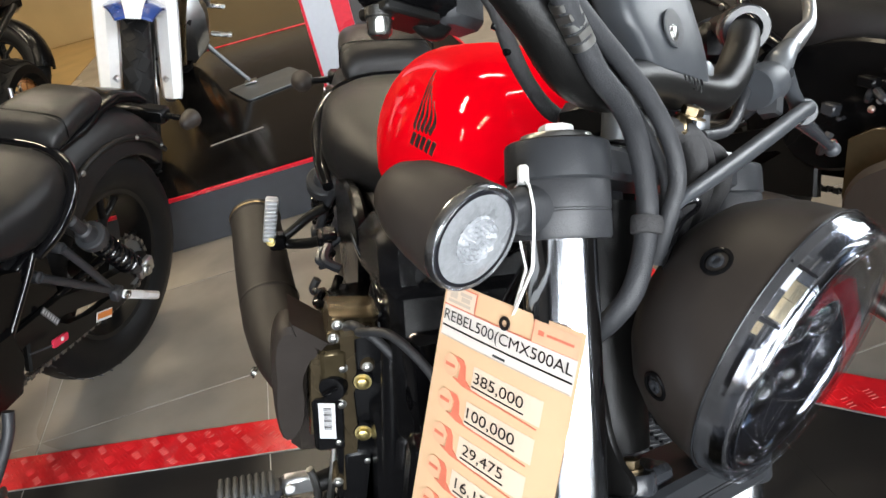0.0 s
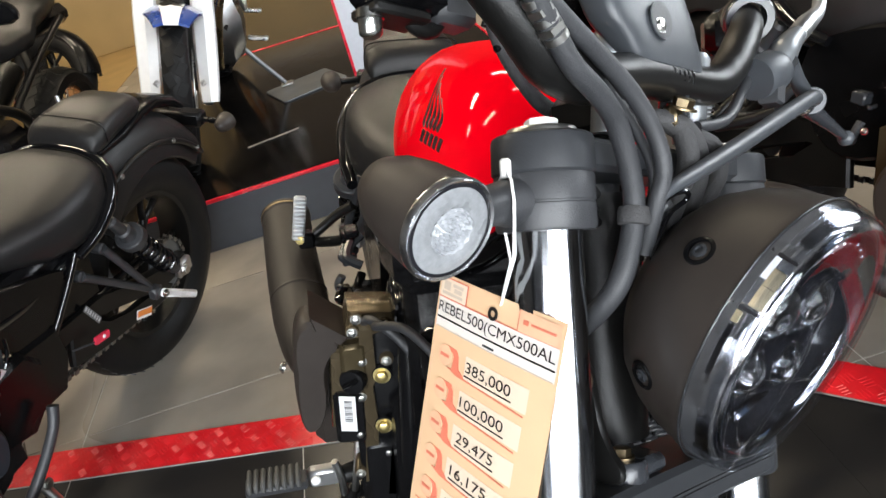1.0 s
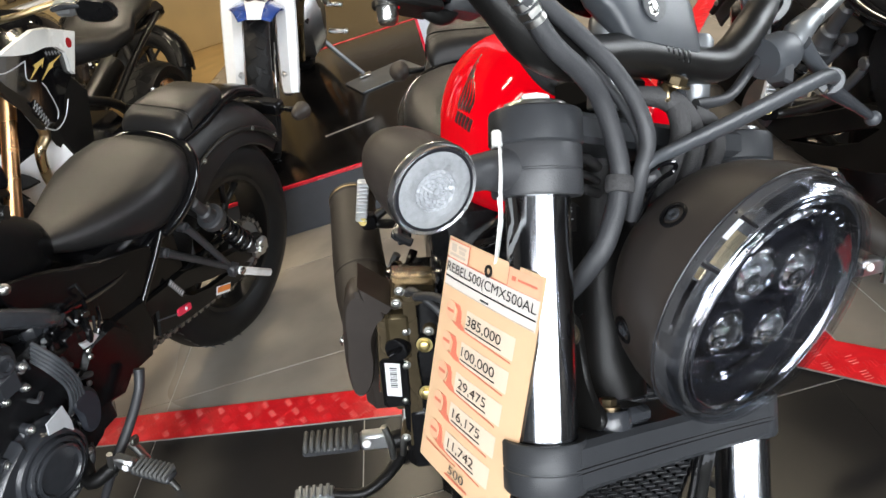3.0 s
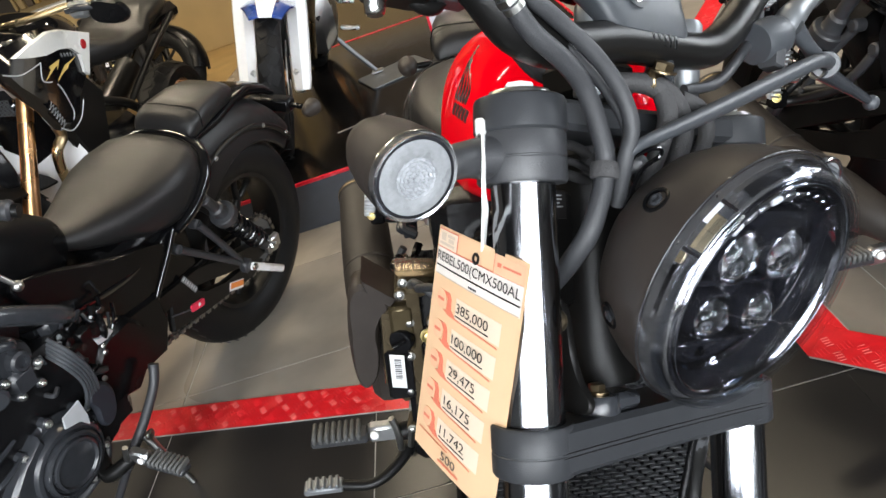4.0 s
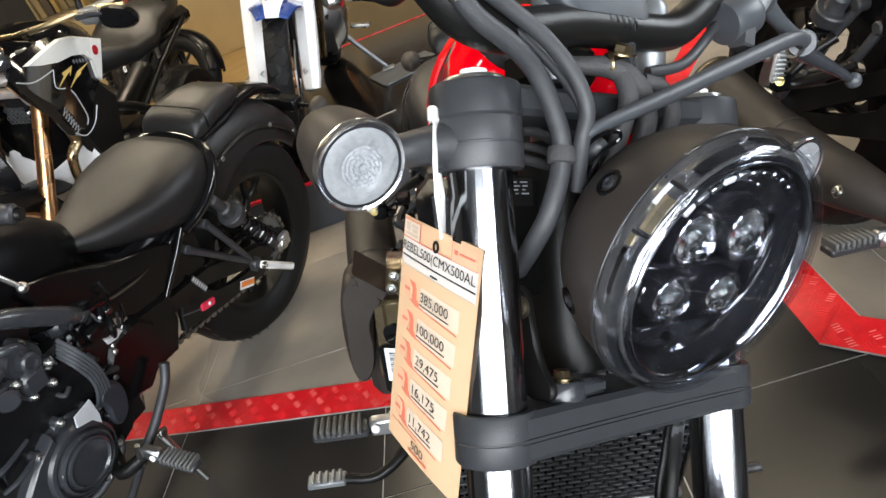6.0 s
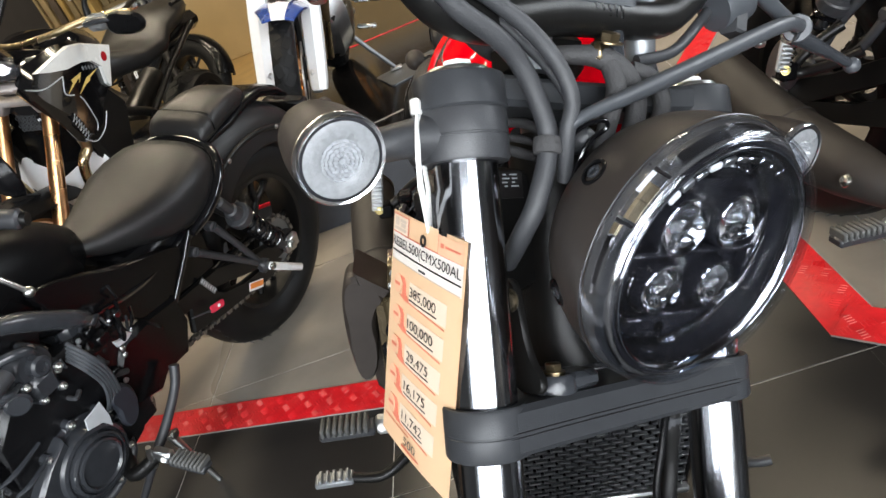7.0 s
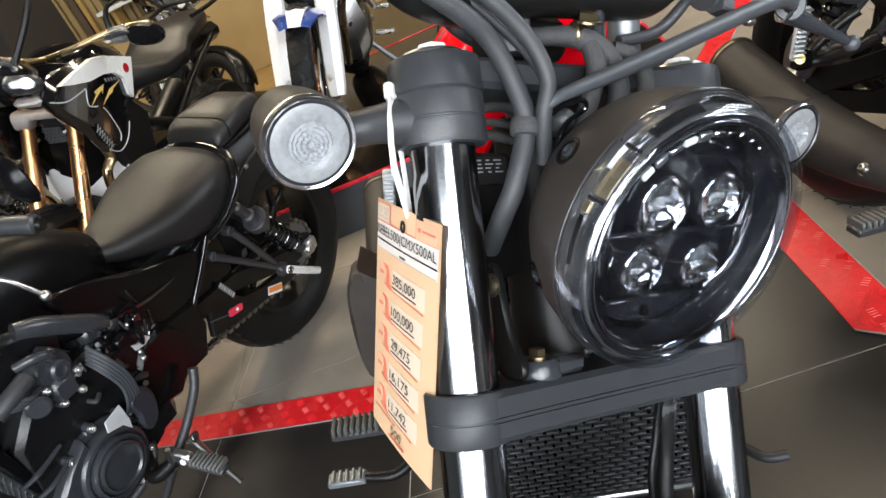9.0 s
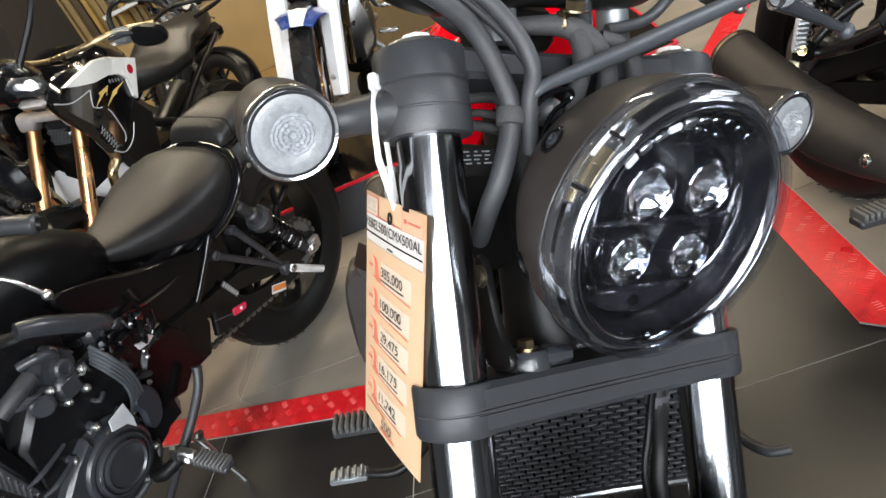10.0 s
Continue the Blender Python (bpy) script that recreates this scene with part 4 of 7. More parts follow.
    put("mirror_stem", Geo().tube([(-0.166, 0.026, 0.066), (-0.174, 0.030, 0.080), (-0.197, 0.030, 0.096), (-0.205, 0.030, 0.100)], [0.0115, 0.0125, 0.0090, 0.0085], 16), STEELDARK, bike, "grey mirror stem")
    put("mirror_stem", Geo().tube([(-0.203, 0.030, 0.099), (-0.225, 0.030, 0.113), (-0.258, 0.030, 0.134), (-0.29, 0.02, 0.17)], [0.0092, 0.0092, 0.0062, 0.006], 16), ALU, bike, "bright mirror stem")
    put("mirror_stem", Geo().tube([(0.198, -0.005, 0.110), (0.215, 0.0, 0.16), (0.25, -0.01, 0.22)], [0.010, 0.0075, 0.006], 16), SILVER, bike, "grey mirror stem")
    for s in (1, -1):
        put("mirror", Geo().lathe([(0.0005, 0.022), (0.03, 0.018), (0.046, 0.006), (0.047, 0.0), (0.043, -0.003), (0.0005, -0.003)], 32, along((0.285 * s, -0.015, 0.225 + 0.01 * (s > 0)), (0.285 * s, 0.6, 0.0))), PLASTIC, bike, "round black mirror")
    # front brake master cylinder
    cyl = put("lever_housing", Geo().box((0.150, -0.090, 0.102), (0.070, 0.034, 0.030), 0.006), PLASTIC, bike, "black brake lever housing")
    put("housing_lip", Geo().box((0.158, -0.090, 0.083), (0.048, 0.030, 0.008), 0.002), MATTE, cyl)
    put("pivot_nut", Geo().lathe([(0.0095, 0.0), (0.0095, -0.006), (0.0085, -0.007), (0.0078, -0.016), (0.0060, -0.018), (0.0004, -0.018)], 18, pose(0.176, -0.090, 0.084)), STEEL, cyl, "zinc pivot nut")
    put("lever_root", Geo().tube([(0.150, -0.090, 0.094), (0.138, -0.090, 0.081), (0.122, -0.090, 0.080), (0.110, -0.090, 0.094)], [0.006, 0.0065, 0.006, 0.005], 12), MATTE, cyl)
    put("switch_body", Geo().box((0.108, -0.088, 0.100), (0.040, 0.030, 0.034), 0.006), GREY, cyl)
    put("cable_clip", Geo().tube([(0.107, -0.054, 0.078), (0.096, -0.050, 0.074), (0.092, -0.048, 0.064), (0.100, -0.050, 0.060)], 0.0026, 8), PLASTIC, cyl)
    ms = put("brake_master", Geo().box((0, 0, 0), (0.03, 0.06, 0.03), 0.006, along((0.225, 0.005, 0.120), (0.26, -0.02, 0.13))), GREY, bike)
    put("brake_reservoir", Geo().box((0.225, 0.012, 0.150), (0.055, 0.040, 0.030), 0.008), PLASTIC, ms)
    put("brake_lever", Geo().tube([(0.235, 0.035, 0.110), (0.28, 0.020, 0.105), (0.34, -0.03, 0.10), (0.38, -0.065, 0.10)], [0.008, 0.0075, 0.006, 0.005], 12), GREY, ms)

    # instrument: a round meter in a grey shell that tapers down to a lip
    mc = Vector((0.045, 0.040, 0.085))
    mm = facing(mc, Vector((0.0, 0.62, 0.05)), (0, 0, 1))
    met = put("instrument", Geo().lathe([(0.048, -0.062), (0.054, -0.058), (0.054, -0.030), (0.048, -0.022), (0.0004, -0.020)], 48, mm @ pose(0, 0.045, 0)), PLASTIC, bike, "round meter in a grey plastic shell")
    rows = []
    for z, x0, x1, d, y in ((0.0385, -0.022, 0.048, 0.006, 0.0355), (0.0400, -0.0262, 0.0550, 0.016, 0.0370), (0.0445, -0.0272, 0.0600, 0.020, 0.0372), (0.0530, -0.0268, 0.0670, 0.024, 0.0372), (0.0590, -0.0260, 0.0740, 0.026, 0.0370), (0.0640, -0.0252, 0.0790, 0.028, 0.0366), (0.0720, -0.0248, 0.0820, 0.030, 0.0358), (0.0930, -0.0190, 0.0840, 0.034, 0.0330), (0.1250, -0.0120, 0.0820, 0.036, 0.0260)):
        cx, a = (x0 + x1) / 2, (x1 - x0) / 2
        rows.append([(cx + a * math.copysign(abs(math.cos(t)) ** 0.45, math.cos(t)), y - d * 0.5 + d * 0.5 * math.copysign(abs(math.sin(t)) ** 0.45, math.sin(t)), z) for t in [2 * math.pi * i / 40 for i in range(40)]])
    shroud = put("shroud", Geo().rings(rows), SHELL, met, "grey meter shroud with a screw recess")
    hole = facing((0.0325, 0.0376, 0.0675), (0.0, 1.0, 0.06), (0, 0, 1))
    put("recess_rim", Geo().lathe([(0.0118, 0.0), (0.0130, 0.0), (0.0130, 0.0008), (0.0118, 0.0008)], 32, hole, closed=True), SHELL, shroud)
    # flat dark disc; the hollow's shade is put into its colour
    put("recess", Geo().lathe([(0.0122, 0.0012), (0.0112, 0.0010), (0.0004, 0.0010)], 32, hole), GREY, shroud, "dark disc in place of the shaded screw recess")
    put("screw", hexbolt(Geo(), hole @ Vector((-0.002, -0.004, 0.0010)), hole.to_3x3() @ Vector((0, 0, 1)), 0.0040, 0.002), STEEL, shroud)
    put("shroud_stay", Geo().lathe([(0.011, -0.05), (0.011, 0.0)], 20, along((-0.010, 0.022, 0.052), (-0.012, 0.024, 0.09))), COVER, met)

    # hoses
    put("brake_hose", Geo().tube([(0.225, 0.030, 0.105), (0.190, 0.052, 0.062), (0.160, 0.050, 0.034), (0.142, 0.048, 0.019), (0.116, 0.046, 0.006), (0.095, 0.042, -0.008), (0.077, 0.037, -0.033), (0.067, 0.032, -0.060), (0.077, 0.028, -0.098), (0.080, 0.012, -0.120), (0.072, -0.02, -0.14)], [0.0065, 0.0065, 0.0065, 0.0066, 0.0068, 0.0068, 0.0068, 0.0070, 0.0074, 0.0074, 0.0072], 16), HOSE, bike, "rubber sleeved brake hose")
    g = Geo()
    for k, (a, r) in enumerate(((0.0, 0.0072), (0.006, 0.0080), (0.012, 0.0072), (0.018, 0.0082), (0.024, 0.0072))):
        p, q = Vector((0.178, 0.0515, 0.050)), Vector((0.142, 0.048, 0.019))
        d = (q - p).normalized()
        g.lathe([(0.006, 0), (r, 0.0008), (r, 0.005), (0.006, 0.0058)], 6 if k % 2 else 18, along(p + d * a, q), closed=True)
    put("hose_fitting", g, STEEL, bike, "zinc hose fitting")
    put("wiring_loom", Geo().tube([(0.235, 0.020, 0.115), (0.200, 0.052, 0.078), (0.172, 0.052, 0.054), (0.146, 0.051, 0.040), (0.120, 0.050, 0.028), (0.091, 0.050, 0.011), (0.069, 0.050, -0.010), (0.058, 0.049, -0.033), (0.060, 0.044, -0.055), (0.052, 0.028, -0.085)], 0.0056, 16), HOSE, bike, "black sleeved wiring loom")
    put("throttle_cable", Geo().tube([(0.235, 0.022, 0.118), (0.190, 0.040, 0.075), (0.150, 0.040, 0.045), (0.110, 0.040, 0.020), (0.070, 0.038, -0.008), (0.049, 0.036, -0.034), (0.046, 0.030, -0.06)], 0.0034, 14), HOSE)
    put("front_cable", Geo().tube([(0.140, -0.052, 0.135), (0.124, -0.052, 0.108), (0.106, -0.051, 0.087), (0.093, -0.050, 0.063), (0.075, -0.050, 0.042), (0.052, -0.050, 0.026), (0.022, -0.050, 0.019), (-0.008, -0.052, 0.010)], [0.0056, 0.0060, 0.0054, 0.0060, 0.0055, 0.0060, 0.0054, 0.0058], 14), TAPE, bike, "black sheathed switch cable")
    # hose clip and its wire guide
    g = Geo().lathe([(0.0072, 0), (0.0098, 0.0006), (0.0104, 0.003), (0.0104, 0.009), (0.0098, 0.0114), (0.0072, 0.012)], 22, along((0.0665, 0.032, -0.056), (0.069, 0.032, -0.072)), closed=True)
    put("hose_clip", g, TAPE, bike, "black rubber hose clip")
    put("wire_guide", Geo().tube([(0.058, 0.040, -0.060), (0.045, 0.045, -0.050), (0.030, 0.048, -0.047), (0.026, 0.045, -0.052), (0.040, 0.040, -0.062), (0.052, 0.036, -0.085), (0.060, 0.034, -0.108), (0.066, 0.032, -0.118)], 0.0018, 8), GLOSS, bike, "bent black wire guide")
    put("horn_button", Geo().lathe([(0.009, 0), (0.0095, 0.006), (0.008, 0.014), (0.004, 0.018)], 18, along((0.035, 0.02, -0.058), (0.030, 0.06, -0.050))), GREY)
    # cloth-taped bundle and its brass bolt
    put("taped_loom", Geo().tube([(0.050, 0.004, 0.008), (0.028, 0.020, 0.006), (0.008, 0.030, 0.002), (-0.012, 0.032, -0.012), (-0.024, 0.026, -0.035), (-0.020, 0.01, -0.07)], [0.006, 0.007, 0.0085, 0.0085, 0.008, 0.008], 14), TAPE, bike, "cloth-taped wiring bundle")
    put("taped_loom", Geo().tube([(0.006, 0.030, 0.004), (0.004, 0.036, -0.018), (0.010, 0.034, -0.040), (0.016, 0.020, -0.075)], [0.007, 0.0075, 0.007, 0.007], 14), TAPE)
    put("taped_loom", Geo().tube([(-0.018, 0.030, -0.004), (-0.036, 0.034, -0.012), (-0.048, 0.030, -0.032), (-0.046, 0.010, -0.06)], [0.006, 0.0065, 0.0065, 0.0065], 14), TAPE)
    put("switch_wire", Geo().tube([(-0.030, 0.025, 0.004), (-0.065, 0.030, 0.012), (-0.105, 0.025, 0.040), (-0.145, 0.015, 0.070), (-0.175, 0.0, 0.098)], 0.0045, 12), GREY)
    put("brass_bolt", hexbolt(Geo(), (0.006, 0.034, 0.012), (0.05, 0.5, 1), 0.0075, 0.008), BRASS)
    put("brass_clip", Geo().box((0.012, 0.030, 0.006), (0.014, 0.012, 0.016), 0.003), BRASS)
    # hoses under the lower clamp
    put("brake_line", Geo().tube([(-0.062, 0.004, -0.262), (-0.066, -0.004, -0.285), (-0.070, -0.012, -0.32), (-0.068, -0.014, -0.37), (-0.09, 0.0, -0.48), (-0.105, 0.02, -0.6)], [0.006, 0.0085, 0.0062, 0.0080, 0.0080, 0.0076], 14), MATTE, bike, "front brake hose")
    put("sensor_wire", Geo().tube([(-0.055, 0.006, -0.262), (-0.056, -0.006, -0.30), (-0.052, -0.012, -0.36), (-0.075, 0.0, -0.48), (-0.10, 0.02, -0.62)], 0.0032, 10), PLASTIC)
    put("hose_banjo", Geo().lathe([(0.006, 0), (0.0095, 0.002), (0.0095, 0.012), (0.006, 0.014)], 16, along((-0.064, -0.001, -0.272), (-0.067, -0.008, -0.29)), closed=True), GREY)


def engine_and_exhaust(bike):
    def put(name, geo, mat, parent=bike, label=""):
        return part(name, geo, mat, parent, label)

    side = lambda s: Matrix(((0, 0, s, 0), (1, 0, 0, 0), (0, 1, 0, 0), (0, 0, 0, 1)))  # outline (y, z), depth along x
    eng = put("engine", Geo().box((0, 0.70, 0.385), (0.30, 0.36, 0.25), 0.03), ENGINE, bike, "black parallel twin engine")
    put("cylinder_block", Geo().box((0, 0, 0), (0.26, 0.17, 0.22), 0.015, pose(0.0, 0.80, 0.58, 20, 0, 0)), ENGINE, eng)
    put("cylinder_head", Geo().box((0, 0, 0), (0.28, 0.20, 0.09), 0.02, pose(0.0, 0.765, 0.69, 20, 0, 0)), ENGINE, eng)
    # right: outer clutch cover, standing proud of the case
    out = [(0.575, 0.43), (0.585, 0.385), (0.61, 0.350), (0.64, 0.330), (0.680, 0.325), (0.715, 0.340), (0.737, 0.39), (0.745, 0.46), (0.744, 0.525), (0.732, 0.548), (0.695, 0.540), (0.64, 0.510), (0.595, 0.475)]
    cc = put("clutch_cover", Geo().plate(eased(out), 0.205, 0.256, side(1), 0.014), HOUSING, eng, "satin black clutch cover")
    case = [(0.52, 0.50), (0.535, 0.40), (0.58, 0.325), (0.66, 0.285), (0.73, 0.285), (0.775, 0.33), (0.790, 0.42), (0.790, 0.54), (0.778, 0.605), (0.745, 0.612), (0.66, 0.56), (0.56, 0.53)]
    put("side_case", Geo().plate(case, 0.10, 0.178, side(1), 0.010), ENGINE, eng)
    put("case_flange", Geo().plate([(y * 0.985 + 0.0105, z * 0.985 + 0.007) for y, z in case], 0.178, 0.192, side(1), 0.003), WARMSHINEBLACK, eng)
    put("cover_arm", Geo().tube([(0.240, 0.735, 0.535), (0.222, 0.750, 0.548), (0.200, 0.77, 0.570), (0.182, 0.79, 0.600)], [0.012, 0.010, 0.008, 0.007], 12), HOUSING, eng)
    put("lower_case", Geo().box((0.165, 0.775, 0.345), (0.062, 0.05, 0.13), 0.012), ENGINE, eng)
    # black castings whose colour carries the warm reflection
    put("bronze_face", Geo().box((0.193, 0.785, 0.538), (0.034, 0.030, 0.076), 0.005), WARMSHINE, eng, "black casting face with a warm reflection in its colour")
    put("label_pad", Geo().box((0.203, 0.782, 0.455), (0.044, 0.034, 0.088), 0.006), ENGINE, eng)
    put("case_step", Geo().plate([(0.62, 0.36), (0.74, 0.36), (0.755, 0.45), (0.755, 0.55), (0.73, 0.57), (0.62, 0.51)], 0.186, 0.212, side(1), 0.006), WARMSHINEBLACK, eng)
    face = Matrix(((1, 0, 0, 0), (0, 0, 1, 0), (0, 1, 0, 0), (0, 0, 0, 1)))
    put("cover_rim", Geo().plate(eased([(0.244, 0.618), (0.200, 0.576), (0.226, 0.560), (0.234, 0.448), (0.266, 0.420), (0.274, 0.500), (0.266, 0.595)]), 0.735, 0.790, face, 0.007), HOUSING, cc)
    put("cover_lip", Geo().plate([(0.242, 0.622), (0.196, 0.584), (0.206, 0.572), (0.238, 0.600)], 0.720, 0.792, face, 0.003), HOUSING, cc)
    put("filler_plate", Geo().plate([(0.222, 0.566), (0.180, 0.560), (0.184, 0.428), (0.230, 0.436)], 0.745, 0.789, face, 0.004), WARMSHINEBLACK, eng, "black filler plate with a warm reflection in its colour")
    put("head_flange", Geo().plate([(0.194, 0.624), (0.132, 0.616), (0.124, 0.596), (0.178, 0.578), (0.200, 0.592)], 0.740, 0.792, face, 0.004), WARMSHINEBLACK, eng)
    put("web_column", Geo().plate([(0.184, 0.600), (0.166, 0.600), (0.164, 0.520), (0.170, 0.510), (0.166, 0.440), (0.172, 0.330), (0.192, 0.330), (0.186, 0.440)], 0.735, 0.797, face, 0.005), WARMSHINEBLACK, eng)
    for zt, zb, xa, xb in ((0.648, 0.566, 0.129, 0.117), (0.483, 0.415, 0.118, 0.108)):
        mid = ((xa + xb) / 2, 0.812, (zt + zb) / 2)
        put("round_cover", Geo().rings([oval((mid[0], y, mid[2]), (1, 0, -0.15), (0.15, 0, 1), 0.0150 * k, (zt - zb) / 2 * k, 2.4) for y, k in ((0.760, 1.05), (0.806, 1.05), (0.816, 0.92), (0.8165, 0.78), (0.811, 0.70), (0.811, 0.02))]), GLOSS, eng, "gloss black round side cover")
    put("lower_casting", Geo().plate([(0.150, 0.430), (0.112, 0.425), (0.100, 0.330), (0.130, 0.290), (0.165, 0.300)], 0.740, 0.800, face, 0.008), ENGINE, eng)
    # cap for the oil filler, facing ahead and outwards
    d = Vector((0.45, 0.85, 0.12)).normalized()
    c = Vector((0.198, 0.803, 0.522))
    cap = put("oil_filler_cap", Geo().lathe([(0.0175, -0.012), (0.0180, 0.0), (0.0165, 0.003), (0.0130, 0.0035), (0.0004, 0.0035)], 28, along(c, c + d)), ENGINE, eng, "black oil filler cap")
    put("cap_grip", Geo().box((0, 0, 0.006), (0.026, 0.006, 0.008), 0.002, along(c, c + d, 35)), GLOSS, cap)
    lab = along((0.2105, 0.8135, 0.452), Vector((0.2105, 0.8135, 0.452)) + Vector((0.25, 0.95, 0.05)))
    lab = facing((0.207, 0.8035, 0.470), (0.25, 0.95, 0.08), (0, 0, 1))
    st = put("barcode_label", Geo().box((0, 0, 0), (0.022, 0.056, 0.001), 0.0002, lab), WHITE, eng, "white barcode label")
    for k in range(11):
        put("label_bar", Geo().box((0.0008, 0.020 - 0.0032 * k, 0.0007), (0.0105, 0.0012 if k % 3 else 0.0022, 0.0004), 0.0001, lab), INK, st)
    for x, z in ((0.185, 0.613), (0.191, 0.594), (0.182, 0.547), (0.186, 0.489), (0.192, 0.426), (0.197, 0.352), (0.150, 0.543), (0.150, 0.600), (0.155, 0.385)):
        p = Vector((x, 0.792, z))
        put("case_bolt_boss", Geo().lathe([(0.0095, -0.03), (0.0095, 0.002), (0.008, 0.004), (0.0004, 0.004)], 18, along(p, p + Vector((0.15, 1, 0.05)))), WARMSHINEBLACK, eng)
        put("case_bolt", hexbolt(Geo(), p + Vector((0.15, 1, 0.05)) * 0.004, (0.15, 1, 0.05), 0.0050, 0.006), STEEL, eng)
    for x, z in ((0.178, 0.515), (0.178, 0.455)):
        put("case_web", Geo().box((x, 0.785, z), (0.022, 0.022, 0.012), 0.003), WARMSHINEBLACK, eng)
    for x, y, z in ((0.158, 0.800, 0.524), (0.160, 0.800, 0.438)):
        put("bolt_boss", Geo().lathe([(0.014, -0.03), (0.014, -0.001), (0.012, 0.001), (0.0004, 0.001)], 20, along((x, y, z), (x + 0.2, y + 1, z + 0.1))), ENGINE, eng)
        put("yellow_bolt", hexbolt(Geo(), (x, y, z), (0.2, 1, 0.1), 0.0085, 0.009), GOLD, eng)
    put("front_rib", Geo().tube([(0.125, 0.84, 0.60), (0.128, 0.852, 0.54), (0.130, 0.856, 0.46), (0.130, 0.84, 0.37), (0.12, 0.80, 0.30)], 0.015, 12), ENGINE, eng)
    put("water_hose", Geo().tube([(0.150, 0.80, 0.60), (0.165, 0.845, 0.632), (0.135, 0.885, 0.650), (0.10, 0.93, 0.625), (0.09, 0.965, 0.60)], 0.0055, 12), HOSE, eng)
    put("breather_hose", Geo().tube([(0.175, 0.79, 0.605), (0.168, 0.82, 0.625), (0.145, 0.84, 0.615), (0.12, 0.86, 0.59)], 0.006, 12), HOSE, eng)
    g = Geo()
    for k in range(8):
        hexbolt(g, (0.105 - 0.012 * (k % 2), 0.87 + 0.012 * (k % 2), 0.62 - 0.045 * k), (0.3, 1, 0.1), 0.005, 0.005)
    put("front_bolts", g, STEEL, eng)
    put("spark_cover", Geo().box((0, 0, 0), (0.20, 0.04, 0.16), 0.012, pose(0.02, 0.885, 0.56, 16, 0, 0)), GLOSS, eng)
    # left: generator cover with its raised ring, water pump, and bolts
    lc = Vector((-0.150, 0.752, 0.365))
    ml = along(lc, lc + Vector((-1, 0, 0)))
    lobes = [((0.100 + 0.019 * max(0.0, math.cos(9 * (t - radians(12)))) ** 2) * math.cos(t), (0.100 + 0.019 * max(0.0, math.cos(9 * (t - radians(12)))) ** 2) * math.sin(t)) for t in [2 * math.pi * k / 108 for k in range(108)]]
    put("case_flange", Geo().plate([(lc.y + u, lc.z + w) for u, w in lobes], 0.130, 0.168, side(-1), 0.004), COVER, eng, "dark scalloped case flange")
    put("case_step", Geo().plate([(0.78, 0.47), (0.83, 0.445), (0.885, 0.40), (0.905, 0.35), (0.895, 0.29), (0.85, 0.25), (0.80, 0.27), (0.76, 0.38)], 0.10, 0.186, side(-1), 0.008), COVER, eng)
    gen = put("generator_cover", Geo().lathe([(0.104, -0.03), (0.104, 0.012), (0.100, 0.017), (0.090, 0.020), (0.087, 0.038), (0.083, 0.044), (0.076, 0.046), (0.074, 0.041), (0.070, 0.041), (0.068, 0.052), (0.063, 0.055), (0.060, 0.049), (0.057, 0.049), (0.055, 0.057), (0.050, 0.059), (0.046, 0.054), (0.0004, 0.055)], 56, ml), COVER, eng, "dark grey ringed generator cover")
    put("cover_rib", Geo().box((0, 0.058, 0.050), (0.020, 0.020, 0.008), 0.002, ml @ pose(0, 0, 0, 0, 0, 70)), COVER, gen)
    for k in range(9):
        a = radians(40 * k + 12)
        p = lc + Vector((-0.020, 0.106 * math.cos(a), 0.106 * math.sin(a)))
        put("cover_boss", Geo().lathe([(0.012, -0.035), (0.012, 0.004), (0.010, 0.006), (0.0004, 0.006)], 18, along(p, p + Vector((-1, 0, 0)))), COVER, gen)
        put("cover_bolt", bolt(Geo(), p + Vector((-0.005, 0, 0)), (-1, 0, 0), 0.0065, 0.007), STEEL, gen)
    put("left_case", Geo().plate([(0.50, 0.47), (0.52, 0.36), (0.60, 0.28), (0.76, 0.235), (0.87, 0.28), (0.895, 0.40), (0.88, 0.54), (0.82, 0.60), (0.62, 0.60), (0.53, 0.55)], 0.10, 0.158, side(-1), 0.012), ENGINE, eng)
    pump = put("pump_cover", Geo().lathe([(0.040, -0.03), (0.040, 0.012), (0.035, 0.020), (0.024, 0.023), (0.021, 0.036), (0.016, 0.040), (0.011, 0.040), (0.010, 0.034), (0.0004, 0.034)], 32, along((-0.150, 0.742, 0.632), (-1, 0.742, 0.70))), COVER, eng, "dark water pump cover")
    put("pump_body", Geo().box((-0.158, 0.748, 0.590), (0.050, 0.062, 0.060), 0.012), COVER, pump)
    put("pump_body", Geo().lathe([(0.022, -0.05), (0.024, 0.0), (0.024, 0.022), (0.019, 0.026), (0.0004, 0.026)], 24, along((-0.160, 0.800, 0.600), (-0.7, 1.1, 0.62))), COVER, pump)
    put("pump_outlet", Geo().tube([(-0.176, 0.742, 0.660), (-0.190, 0.750, 0.682), (-0.186, 0.775, 0.694), (-0.165, 0.800, 0.690)], 0.010, 14), COVER, pump)
    put("pump_outlet", Geo().tube([(-0.180, 0.800, 0.668), (-0.186, 0.840, 0.664), (-0.180, 0.880, 0.650)], 0.017, 14), HOSE, pump)
    for y, z in ((0.782, 0.615), (0.710, 0.602), (0.738, 0.676), (0.766, 0.566), (0.722, 0.560)):
        put("pump_boss", Geo().lathe([(0.010, -0.03), (0.010, 0.0), (0.008, 0.002), (0.0004, 0.002)], 16, along((-0.176, y, z), (-1, y, z + 0.1))), COVER, pump)
